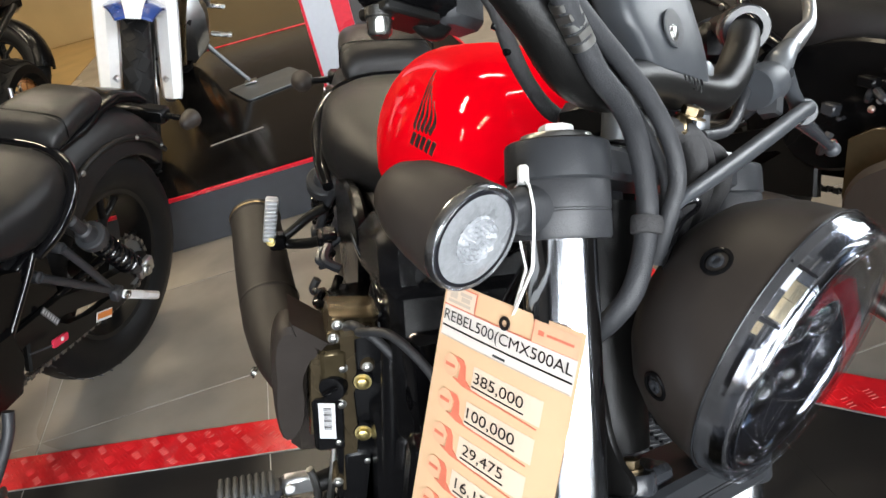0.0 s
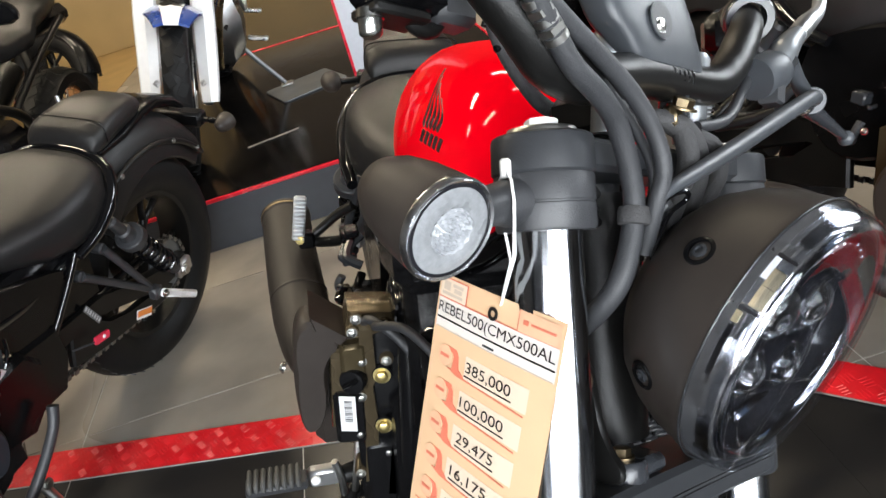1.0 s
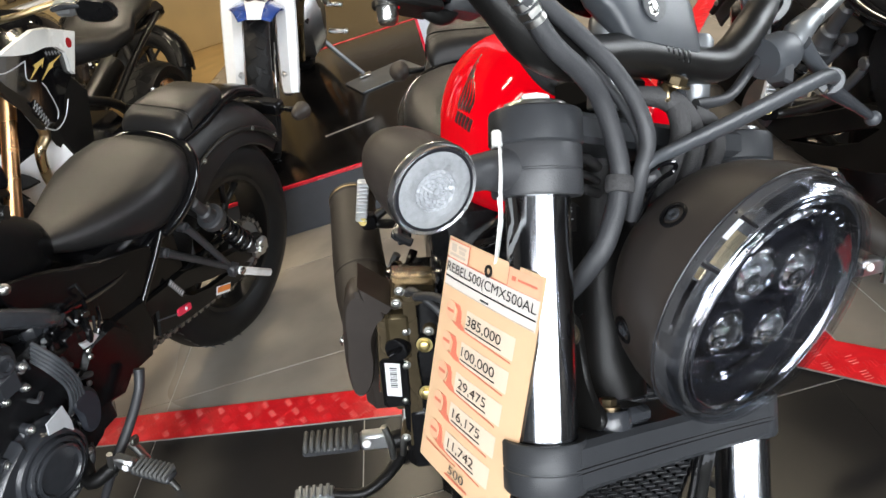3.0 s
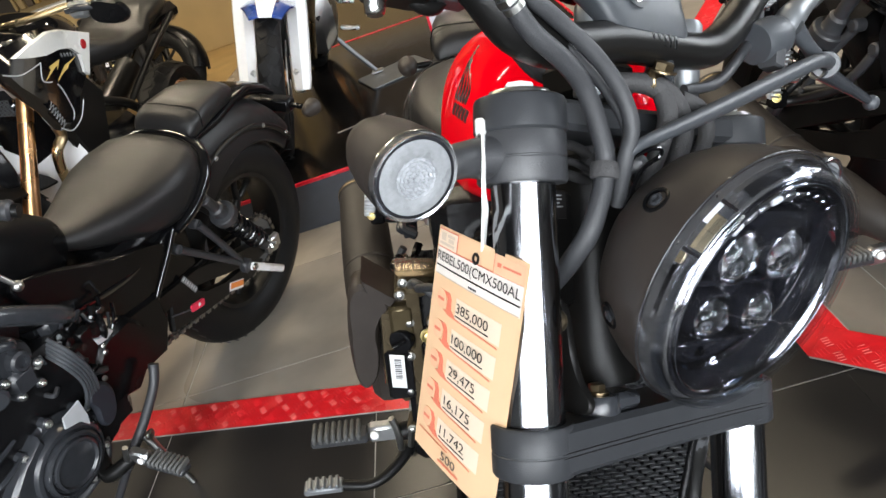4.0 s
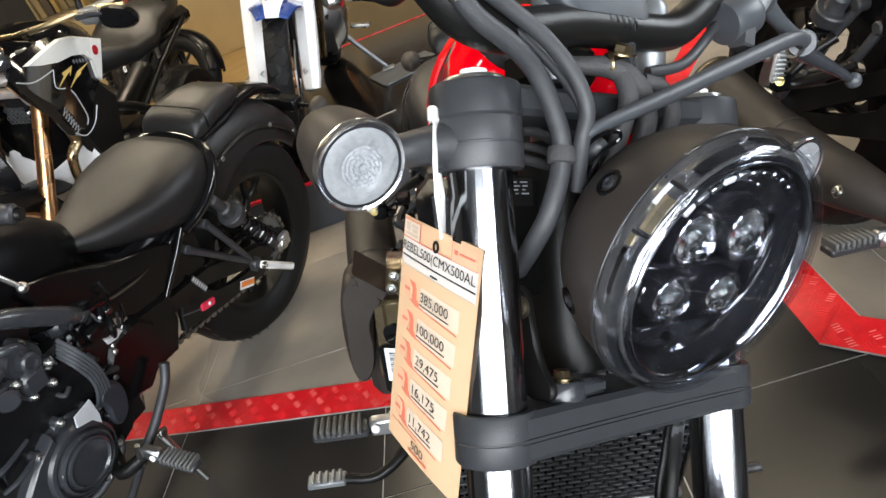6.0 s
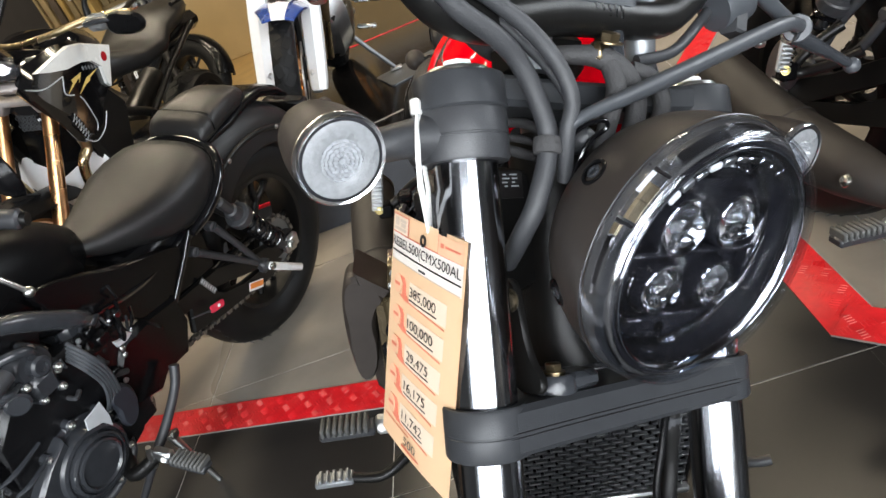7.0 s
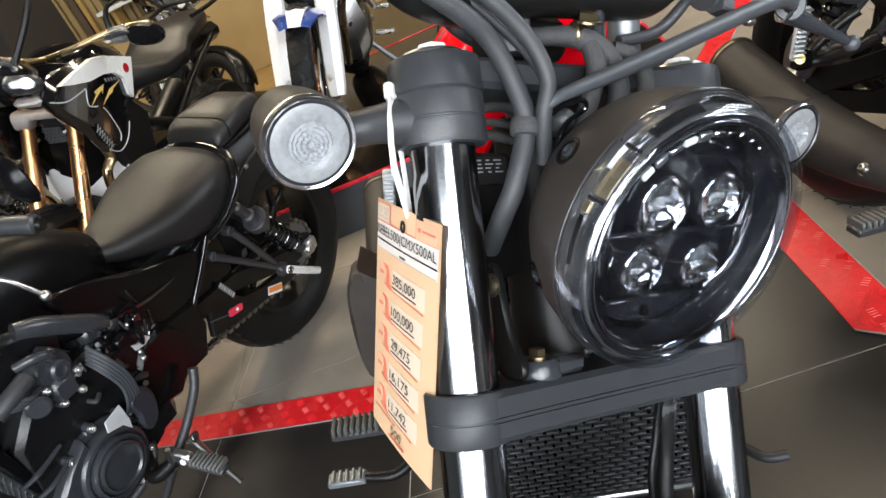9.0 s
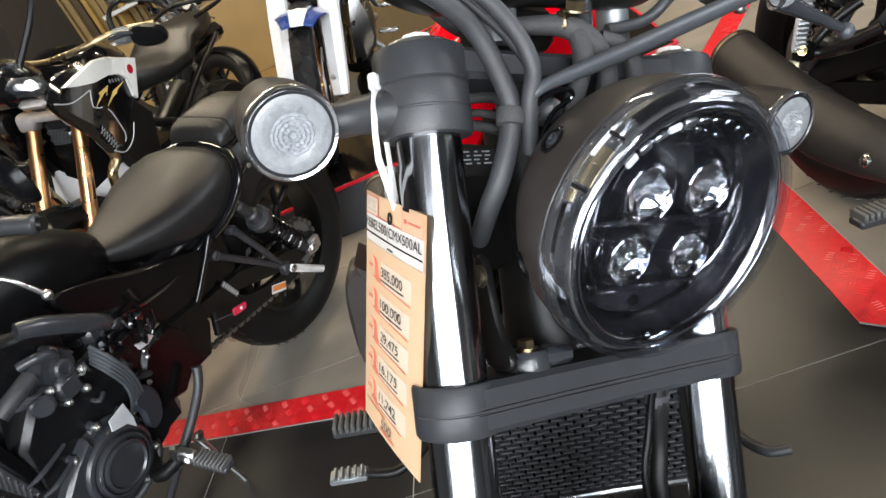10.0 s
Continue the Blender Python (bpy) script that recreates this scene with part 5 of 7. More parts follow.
        put("pump_bolt", bolt(Geo(), (-0.178, y, z), (-1, 0, 0.1), 0.006, 0.008), STEEL, pump)
    for k in range(5):
        put("case_rib", Geo().tube([(-0.162, 0.860 + 0.012 * k, 0.300 + 0.045 * k), (-0.176, 0.838 + 0.010 * k, 0.310 + 0.045 * k), (-0.172, 0.815, 0.330 + 0.042 * k)], [0.004, 0.006, 0.004], 8), COVER, eng)
    put("sprocket_cover", Geo().plate([(0.44, 0.47), (0.45, 0.38), (0.52, 0.33), (0.60, 0.36), (0.61, 0.46), (0.56, 0.52), (0.48, 0.52)], 0.135, 0.168, side(-1), 0.012), PLASTIC, eng)
    put("silver_bracket", Geo().plate([(0.690, 0.485), (0.735, 0.480), (0.740, 0.455), (0.705, 0.440), (0.690, 0.415), (0.686, 0.44)], 0.200, 0.204, side(-1), 0.0008), SILVER, eng, "pale metal bracket")
    g = Geo()
    for k in range(5):
        o = 0.0075 * (k - 2)
        g.tube([(-0.165, 0.675 + o * 0.5, 0.605 - o), (-0.196, 0.668 + o * 0.7, 0.575 - o * 0.7), (-0.206, 0.655 + o * 0.8, 0.525 - o * 0.5), (-0.204, 0.655 + o, 0.475), (-0.185, 0.660 + o, 0.435)], 0.0042, 8)
    put("wire_ribbon", g, SHELL, eng, "ribbon of grey sleeved wires")
    g = Geo()
    for k in range(4):
        o = 0.009 * (k - 1.5)
        g.tube([(-0.165, 0.90 + o, 0.665), (-0.19, 0.86 + o, 0.655), (-0.195, 0.83 + o, 0.64), (-0.17, 0.80 + o, 0.625)], 0.0045, 8)
    put("wire_ribbon", g, SHELL, eng)
    put("pipe_guard", Geo().plate(eased([(0.676, 0.470), (0.640, 0.486), (0.612, 0.462), (0.606, 0.420), (0.622, 0.378), (0.650, 0.362), (0.668, 0.385), (0.664, 0.430)]), 0.186, 0.206, side(-1), 0.008), NAVYGUARD, eng, "dark navy pipe guard")
    put("side_strip", Geo().tube([(-0.190, 0.780, 0.765), (-0.200, 0.740, 0.745), (-0.205, 0.66, 0.685), (-0.195, 0.625, 0.655)], [0.016, 0.019, 0.019, 0.015], 14), COVER, eng)
    put("connector", Geo().plate([(0.545, 0.545), (0.555, 0.556), (0.580, 0.553), (0.594, 0.560), (0.590, 0.543), (0.566, 0.538)], 0.186, 0.194, side(-1), 0.002), SILVER, eng, "pale wiring connector")
    put("throttle_body", Geo().box((-0.06, 0.60, 0.60), (0.16, 0.10, 0.08), 0.015), COVER, eng)
    put("injector", Geo().tube([(-0.13, 0.56, 0.60), (-0.135, 0.58, 0.595), (-0.14, 0.61, 0.59)], [0.010, 0.014, 0.010], 12), COVER, eng)
    put("drain_hoses", Geo().tube([(-0.15, 0.64, 0.30), (-0.165, 0.665, 0.27), (-0.15, 0.74, 0.225), (-0.10, 0.80, 0.21)], 0.009, 10), HOSE, eng)

    # clutter of small pipes, leads, clips and bolts round the throttle bodies
    rng = random.Random(5)
    for k in range(26):
        sgn = -1 if k < 18 else 1
        y, z = rng.uniform(0.50, 0.70) if sgn < 0 else rng.uniform(0.44, 0.66), rng.uniform(0.43, 0.62)
        x = sgn * rng.uniform(0.150, 0.192)
        dy, dz = rng.uniform(-0.045, 0.045), rng.uniform(-0.05, 0.05)
        put("small_pipe", Geo().tube([(x, y, z), (x + sgn * 0.008, y + dy * 0.5 + 0.008, z + dz * 0.5), (x - sgn * 0.012, y + dy, z + dz)], rng.choice((0.0035, 0.0050, 0.0075)), 8), rng.choice((PLASTIC, GLOSS, COVER, HOSE)), eng)
        if k % 2:
            put("small_bolt", hexbolt(Geo(), (x + sgn * 0.006, y + 0.015, z - 0.012), (sgn, 0.3, 0.3), 0.0045, 0.005), rng.choice((STEEL, STEEL, STEELDARK)), eng)
        if k % 3 == 0:
            put("small_block", Geo().box((x - sgn * 0.004, y - 0.02, z + 0.01), (0.022, rng.uniform(0.015, 0.035), rng.uniform(0.012, 0.028)), 0.003), rng.choice((PLASTIC, COVER, GLOSS)), eng)

    # radiator
    mr = pose(0, 0.985, 0.472, -14, 0, 0)
    rad = put("radiator", Geo().box((0, 0, 0), (0.31, 0.030, 0.30), 0.006, mr), PLASTIC, bike, "black radiator with a louvred guard")
    mesh = Geo()
    for k in range(28):
        for i in range(15):
            mesh.box((-0.133 + 0.0186 * i + 0.0093 * (k % 2), 0.019, 0.140 - 0.0102 * k), (0.0150, 0.007, 0.0042), 0.0010, mr)
    for k in range(29):
        mesh.box((-0.1405 + 0.0100 * k, 0.0165, 0), (0.0022, 0.004, 0.288), 0.0005, mr)
    tagged(part("guard_mesh", mesh, GREY, rad, "black pressed radiator mesh"), kind="stuff")
    put("guard_edge", Geo().box((0, 0.020, -0.148), (0.30, 0.014, 0.012), 0.003, mr), ALU, rad, "bare metal lower edge")
    put("horn", Geo().lathe([(0.034, 0), (0.036, 0.006), (0.036, 0.016), (0.02, 0.024), (0.0004, 0.024)], 28, along((0.0, 0.985, 0.665), (0.0, 1.3, 0.70))), PLASTIC, bike)

    # exhaust
    for s in (0.05, -0.05):
        put("header_pipe", Geo().tube([(s, 0.90, 0.60), (s * 1.1, 0.955, 0.52), (s * 1.2, 0.945, 0.35), (s * 1.2 + 0.02, 0.88, 0.22), (0.08 + s * 0.3, 0.72, 0.185), (0.14, 0.58, 0.22)], 0.019, 16), STEEL)
    muf = put("muffler", Geo().tube([(0.14, 0.60, 0.215), (0.19, 0.55, 0.245), (0.240, 0.49, 0.275), (0.266, 0.40, 0.292), (0.277, 0.30, 0.305), (0.287, 0.18, 0.340), (0.295, 0.02, 0.398)], [0.022, 0.026, 0.034, 0.052, 0.060, 0.058, 0.054], 32), MUFFLER, bike, "matte black upswept muffler")
    a, b = Vector((0.295, 0.02, 0.398)), Vector((0.297, -0.03, 0.418))
    ax = (a - Vector((0.287, 0.18, 0.340))).normalized()
    put("end_cap", Geo().lathe([(0.054, -0.002), (0.056, 0.002), (0.056, 0.014), (0.053, 0.018), (0.040, 0.020), (0.030, 0.014), (0.018, 0.012), (0.017, -0.03), (0.0004, -0.03)], 36, along(a, a + ax)), MUFFLER, muf)
    put("end_ring", Geo().lathe([(0.0545, 0.003), (0.0568, 0.004), (0.0568, 0.0075), (0.0545, 0.0085)], 40, along(a, a + ax), closed=True), BRASS, muf, "worn metal ring")
    put("muffler_seam", Geo().lathe([(0.0592, -0.004), (0.0606, -0.002), (0.0606, 0.002), (0.0592, 0.004)], 40, along((0.281, 0.245, 0.320), (0.287, 0.18, 0.342)), closed=True), MUFFLER, muf)
    put("muffler_bolt", bolt(Geo(), (0.317, 0.45, 0.30), (0.85, -0.1, 0.45), 0.009, 0.008), STEEL, muf)

    # foot pegs, brake pedal, shift rod, pillion pegs, side stand
    for s in (1, -1):
        py, pz = (0.715, 0.278) if s > 0 else (0.665, 0.318)
        peg = put("foot_peg", Geo().box((0, 0, 0), (0.095, 0.034, 0.016), 0.004, pose(0.335 * s, py, pz)), GREY, bike, "ribbed rubber foot peg")
        for k in range(8):
            put("peg_rib", Geo().box((0.302 * s + 0.0105 * k * s, py, pz + 0.012), (0.0068, 0.041, 0.018), 0.003), PEGRUBBER, peg)
        put("peg_bracket", Geo().box((0.262 * s, py - 0.003, pz), (0.050, 0.022, 0.034), 0.005), ALU, peg)
        put("peg_pin", Geo().lathe([(0.0075, 0), (0.0075, 0.004), (0.005, 0.006), (0.0004, 0.006)], 16, along((0.276 * s, py + 0.011, pz + 0.006), (0.276 * s, 1.0, pz + 0.06))), WHITE, peg)
        put("peg_spring", Geo().tube([(0.235 * s, py + 0.010, pz - 0.033), (0.238 * s, py + 0.012, pz + 0.007), (0.245 * s, py + 0.011, pz + 0.037)], 0.006, 8), STEEL, peg)
        put("peg_hanger", Geo().tube([(0.14 * s, 0.66, 0.30), (0.19 * s, 0.70, 0.275), (0.24 * s, py - 0.003, pz - 0.008)], [0.020, 0.018, 0.014], 12), MATTE, peg)
    ped = put("brake_pedal", Geo().tube([(0.215, 0.70, 0.235), (0.250, 0.735, 0.215), (0.290, 0.752, 0.200), (0.340, 0.743, 0.196)], [0.012, 0.010, 0.009, 0.009], 12), MATTE, bike, "black brake pedal")
    put("pedal_pad", Geo().box((0.373, 0.742, 0.197), (0.066, 0.028, 0.013), 0.003), STEELDARK, ped)
    for k in range(5):
        put("pedal_tooth", Geo().box((0.350 + 0.0115 * k, 0.742, 0.2055), (0.006, 0.026, 0.007), 0.0015), STEELDARK, ped)
    put("pedal_spring", Geo().tube([(0.205, 0.73, 0.36), (0.212, 0.74, 0.31), (0.218, 0.735, 0.26)], 0.0055, 8), STEEL, ped)
    put("switch_lead", Geo().tube([(0.205, 0.71, 0.40), (0.198, 0.74, 0.34), (0.205, 0.755, 0.28), (0.215, 0.73, 0.235)], 0.005, 8), PLASTIC, ped)
    rod = put("shift_rod", Geo().tube([(-0.198, 0.490, 0.395), (-0.204, 0.515, 0.355), (-0.208, 0.575, 0.305), (-0.206, 0.635, 0.262)], [0.012, 0.011, 0.011, 0.012], 12), GREY, bike, "curved gear linkage")
    put("shift_lever", Geo().tube([(-0.206, 0.635, 0.262), (-0.25, 0.78, 0.22), (-0.275, 0.86, 0.235), (-0.31, 0.875, 0.245)], [0.010, 0.008, 0.008, 0.008], 12), GREY, rod)
    stand = put("side_stand", Geo().tube([(-0.165, 0.58, 0.235), (-0.195, 0.575, 0.17), (-0.232, 0.566, 0.085), (-0.262, 0.560, 0.018)], [0.012, 0.009, 0.0075, 0.0075], 14), STEEL, bike, "dull steel side stand")
    put("stand_foot", Geo().box((-0.272, 0.555, -0.046), (0.05, 0.06, 0.006), 0.002, pose(0, 0, 0.066, 0, 0, 0)), MATTE, stand)
    put("stand_tongue", Geo().tube([(-0.255, 0.560, 0.035), (-0.275, 0.59, 0.028), (-0.285, 0.61, 0.030)], 0.006, 10), MATTE, stand)
    put("stand_pivot", hexbolt(Geo(), (-0.182, 0.58, 0.24), (-1, 0, 0), 0.010, 0.008), STEEL, stand)
    for s in (1, -1):
        for y0, z0 in ((0.228, 0.562), (0.288, 0.527)) if s > 0 else ((0.268, 0.568), (0.353, 0.548)):
            put("pillion_stay", Geo().tube([(0.128 * s, y0, z0), (0.150 * s, y0 - 0.05, z0 - 0.075), (0.163 * s, 0.150, 0.425)] if s > 0 else [(0.140 * s, y0, z0), (0.156 * s, y0 * 0.55 + 0.079, z0 * 0.55 + 0.174), (0.168 * s, 0.176, 0.386)], [0.0105, 0.0095, 0.0095], 12), GREY)
            put("stay_bush", Geo().lathe([(0.0135, -0.01), (0.0135, 0.012), (0.010, 0.015)], 18, along((0.128 * s, y0, z0), (1.0 * s, y0, z0))), GREY)
        put("pillion_bracket", Geo().box((0.168, 0.142, 0.412) if s > 0 else (-0.176, 0.176, 0.380), (0.026, 0.034, 0.034), 0.005), GREY)
    # right pillion peg folded up, left one folded down
    pr = put("pillion_peg", Geo().box((0, 0, 0), (0.026, 0.014, 0.10), 0.004, pose(0.262, 0.19, 0.478, 0, -9, 0)), SILVER, bike, "folded bare alloy pillion peg")
    for k in range(11):
        put("peg_tooth", Geo().box((0.0, 0.009, -0.043 + 0.0087 * k), (0.024, 0.006, 0.0045), 0.001, pose(0.262, 0.19, 0.478, 0, -9, 0)), ALU, pr)
    put("peg_stub", Geo().box((0.252, 0.182, 0.425), (0.034, 0.03, 0.036), 0.005), PLASTIC, pr)
    put("peg_arm", Geo().tube([(0.150, 0.20, 0.50), (0.185, 0.185, 0.475), (0.220, 0.18, 0.445), (0.242, 0.182, 0.430)], [0.0105, 0.0105, 0.010, 0.010], 12), MATTE, pr)
    put("peg_arm", Geo().tube([(0.150, 0.26, 0.46), (0.185, 0.225, 0.435), (0.220, 0.19, 0.418), (0.242, 0.182, 0.418)], [0.0115, 0.0115, 0.011, 0.010], 12), MATTE, pr)
    put("peg_bolt", bolt(Geo(), (0.266, 0.198, 0.432), (0.3, 1, 0.2), 0.007, 0.005), GOLD, pr)
    a, b = Vector((-0.192, 0.172, 0.378)), Vector((-0.204, 0.066, 0.296))
    pl = put("pillion_peg", Geo().box((0, 0, 0.064), (0.014, 0.022, 0.150), 0.005, along(a, b) @ pose(0, 0, 0.008)), WHITE, bike, "folded bare alloy pillion peg")
    put("peg_pin", bolt(Geo(), (-0.200, 0.170, 0.376), (-1, 0.2, 0), 0.008, 0.006), STEEL, pl)

    # chain
    path = [(-0.089, 0.012, 0.406), (-0.089, 0.46, 0.415), (-0.089, 0.502, 0.40), (-0.089, 0.512, 0.372), (-0.089, 0.496, 0.338), (-0.089, 0.45, 0.314), (-0.089, 0.215, 0.272), (-0.089, 0.010, 0.241), (-0.089, -0.040, 0.250), (-0.089, -0.073, 0.284), (-0.089, -0.083, 0.323), (-0.089, -0.073, 0.362), (-0.089, -0.040, 0.395)]
    loop, lens = [Vector(p) for p in path], []
    total = sum((loop[(k + 1) % len(loop)] - loop[k]).length for k in range(len(loop)))
    count, at, k, base = 96, 0.0, 0, 0.0
    chain = put("chain", Geo().box((-0.1, 0.2, 0.40), (0.004, 0.02, 0.004), 0.001), STEEL, bike, "steel drive chain")
    link = None
    for n in range(count):
        want = total * n / count
        while base + (loop[(k + 1) % len(loop)] - loop[k % len(loop)]).length < want and k < len(loop) - 1:
            base += (loop[(k + 1) % len(loop)] - loop[k]).length
            k += 1
        p, q = loop[k], loop[(k + 1) % len(loop)]
        d = (q - p).normalized()
        mm = Matrix.Translation(p + d * (want - base)) @ d.to_track_quat("Y", "Z").to_matrix().to_4x4()
        if link is None:
            g, h = Geo(), Geo()
            plate = [(0.0135 * t / 6 - 0.0005, 0.0066 - 0.0018 * math.sin(math.pi * t / 6)) for t in range(7)]
            plate += [(y, -z) for y, z in reversed(plate)]
            for x in (-0.0085, 0.0085):
                g.plate([(y, z) for y, z in plate], x - 0.0014, x + 0.0014, Matrix(((0, 0, 1, 0), (1, 0, 0, 0), (0, 1, 0, 0), (0, 0, 0, 1))))
                h.plate([(y, z * 0.8) for y, z in plate], x * 0.6 - 0.001, x * 0.6 + 0.001, Matrix(((0, 0, 1, 0), (1, 0, 0, 0), (0, 1, 0, 0), (0, 0, 0, 1))))
            g.lathe([(0.0030, -0.012), (0.0030, 0.012)], 8, pose(0, 0, 0, 0, 90, 0))
            h.lathe([(0.0050, -0.006), (0.0050, 0.006)], 8, pose(0, 0, 0, 0, 90, 0))
            links = [put("chain_link", g, CHAIN, chain), put("chain_link", h, DULLCHAIN, chain)]
            link = links[0]
            links[0].matrix_local = mm
        elif n == 1:
            links[1].matrix_local = mm
        else:
            o = links[n % 2].copy()
            scene.collection.objects.link(o)
            o.matrix_local = mm
    put("chain_guard", Geo().tube([(-0.112, 0.05, 0.428), (-0.112, 0.25, 0.442), (-0.112, 0.42, 0.440)], 0.010, 10), PLASTIC)


red_bike = thing("motorcycle", BIKE_RED, "red and black cruiser motorcycle leaning on its side stand", "motorcycle", "cruiser motorcycles")
front_end(red_bike)
front_details(red_bike)
body(red_bike, RED)
engine_and_exhaust(red_bike)


def text_part(words, m, width, height, mat, parent, name="lettering"):
    """Words in the built-in font, fitted to width and height about the middle of m."""
    cu = bpy.data.curves.new(name, "FONT")
    cu.body = words
    tmp = new("lettering_source", cu)
    me = bpy.data.meshes.new_from_object(tmp.evaluated_get(bpy.context.evaluated_depsgraph_get()))
    bpy.data.objects.remove(tmp)
    bpy.data.curves.remove(cu)
    xs, ys = [v.co.x for v in me.vertices], [v.co.y for v in me.vertices]
    sx, sy = width / (max(xs) - min(xs)), height / (max(ys) - min(ys))
    for v in me.vertices:
        v.co = m @ Vector(((v.co.x - (max(xs) + min(xs)) / 2) * sx, (v.co.y - (max(ys) + min(ys)) / 2) * sy, 0))
    me.materials.clear()
    me.materials.append(mat)
    ob = new(name, me)
    ob.parent = parent
    return ob


# badge on the flanks of the tank: plain wing-like bars
def tank_badge(bike, mat):
    for s in (1, -1):
        tank = bike.children[[c.name.split(".")[0] for c in bike.children].index("fuel_tank")]
        # five feathers that fan out from a common root, and a row of small bars below
        for k in range(5):
            rings = []
            for j in range(9):
                u = j / 8
                y = 0.846 + 0.0095 * k + u * (0.0065 * k - 0.052) + 0.012 * math.sin(math.pi * u)
                z = 0.874 + 0.0015 * k + u * (0.043 - 0.005 * k)
                wide = 0.0066 * (1 - 0.25 * u)
                a, b = flank(y, z), flank(y - wide, z + wide * 0.4)
                rings.append([(s * (a + 0.0008), y, z), (s * (b + 0.0008), y - wide, z + wide * 0.4), (s * (b - 0.0012), y - wide, z + wide * 0.4), (s * (a - 0.0012), y, z)])
            part("badge_bar", Geo().rings(rings), mat, tank)
        for k in range(5):
            y, z = 0.846 + 0.0125 * k, 0.860 + 0.0015 * k
            rings = [[(s * (flank(y, zz) + 0.0008), y, zz), (s * (flank(y + 0.007, zz) + 0.0008), y + 0.007, zz), (s * (flank(y + 0.007, zz) - 0.0012), y + 0.007, zz), (s * (flank(y, zz) - 0.0012), y, zz)] for zz in (z, z + 0.006, z + 0.012)]
            part("badge_bar", Geo().rings(rings), mat, tank)


TANK_ROWS = [(0.455, 0.800, 0.045, 0.715), (0.50, 0.838, 0.078, 0.70), (0.56, 0.878, 0.100, 0.70), (0.64, 0.913, 0.116, 0.70), (0.74, 0.936, 0.124, 0.71), (0.84, 0.945, 0.121, 0.735), (0.92, 0.940, 0.108, 0.765), (0.97, 0.928, 0.092, 0.79), (0.99, 0.905, 0.074, 0.81)]


def flank(y, z):
    """Half width of the tank at a place on its flank."""
    ys = [r[0] for r in TANK_ROWS]
    top, hw, bot = (float(np.interp(y, ys, [r[k] for r in TANK_ROWS])) for k in (1, 2, 3))
    zc = bot + (top - bot) * 0.38
    sn = min(0.999, max(0.0, ((z - zc) / (top - zc)))) ** (1 / 0.95)
    return hw * math.sqrt(1 - sn * sn) ** 0.85


tank_badge(red_bike, INK)

# stickers on the swingarm and frame
SIDE_L = Matrix(((0, 0, -1, 0), (1, 0, 0, 0), (0, 1, 0, 0), (0, 0, 0, 1)))
def flank_sticker(y, z, long, high, turn, mat, label):
    m = SIDE_L @ pose(y, z, 0.1268, 0, 0, turn)
    return part("sticker", Geo().box((0, 0, 0), (long, high, 0.001), 0.0002, m), mat, red_bike, label), m


st, _m = flank_sticker(0.345, 0.432, 0.072, 0.016, 62, STEELDARK, "grey printed sticker")
for k in range(7):
    part("printed_mark", Geo().box((-0.030 + 0.010 * k, 0.0, 0.0008), (0.006 - 0.002 * (k % 2), 0.010, 0.0006), 0.0001, _m), SILVER, st)
st, _m = flank_sticker(0.178, 0.303, 0.066, 0.026, 25, WHITE, "white and orange warning sticker")
part("warning_band", Geo().box((-0.002, 0.002, 0.0008), (0.060, 0.016, 0.0008), 0.0002, _m), ORANGE, st)
gusset_at = FB @ Matrix(((1, 0, 0, 0.052), (0, 0, -1, -0.040), (0, 1, 0, -0.104), (0, 0, 0, 1))) @ pose(0, 0, 0, 0, 180, 0)
gusset = part("frame_gusset", Geo().plate(eased([(-0.040, -0.060), (0.036, -0.060), (0.036, 0.022), (0.026, 0.036), (-0.034, 0.040), (-0.040, 0.030)]), -0.012, 0.0, gusset_at, 0.003), MATTE, red_bike, "black frame plate with a printed notice")
st = part("sticker", Geo().box((-0.006, 0.024, 0.0006), (0.040, 0.022, 0.0008), 0.0002, gusset_at), INK, gusset, "black notice sticker")
for k in range(4):
    for n in range(4):
        part("printed_line", Geo().box((-0.020 + 0.0085 * n + 0.0012 * (k % 2), 0.0315 - 0.0030 * k, 0.0012), (0.0070 - 0.002 * ((k + n) % 3), 0.0011, 0.0005), 0.0001, gusset_at), SILVER, st)
for k, (z, r) in enumerate(((-0.036, 0.0042), (-0.047, 0.0030), (-0.056, 0.0040))):
    part("harness_wire", Geo().tube([(0.082, -0.030, z - 0.004), (0.066, -0.022, z), (0.046, -0.020, z - 0.002 * k), (0.020, -0.030, z - 0.006)], r, 10, FB), TAPE, red_bike, "black taped harness wire")

black_bike = copy_thing(red_bike, BIKE_BLACK)
side_bike = copy_thing(red_bike, pose(0.589, 1.05, 0.0, 0, -13.5, -169.4))
for bike in (black_bike, side_bike):
    tagged(bike, "all-black cruiser motorcycle leaning on its side stand", "motorcycle", "cruiser motorcycles")
    for child in bike.children_recursive:
        if child.name.startswith("fuel_tank"):
            child.data = child.data.copy()
            child.data.materials[0] = BLACKTANK
            child["label"] = "satin black teardrop fuel tank"

def strip_parts(bike, gone):
    for child in list(bike.children):
        if child.name.split(".")[0] in gone and gone[child.name.split(".")[0]](child):
            for sub in list(child.children_recursive):
                bpy.data.objects.remove(sub)
            bpy.data.objects.remove(child)


# pegs and pedals that fold out of sight on the neighbours
on_left = lambda ob: ob.data.vertices[0].co.x < 0
strip_parts(red_bike, {"foot_peg": on_left})
strip_parts(side_bike, {"foot_peg": on_left, "brake_pedal": lambda ob: True})
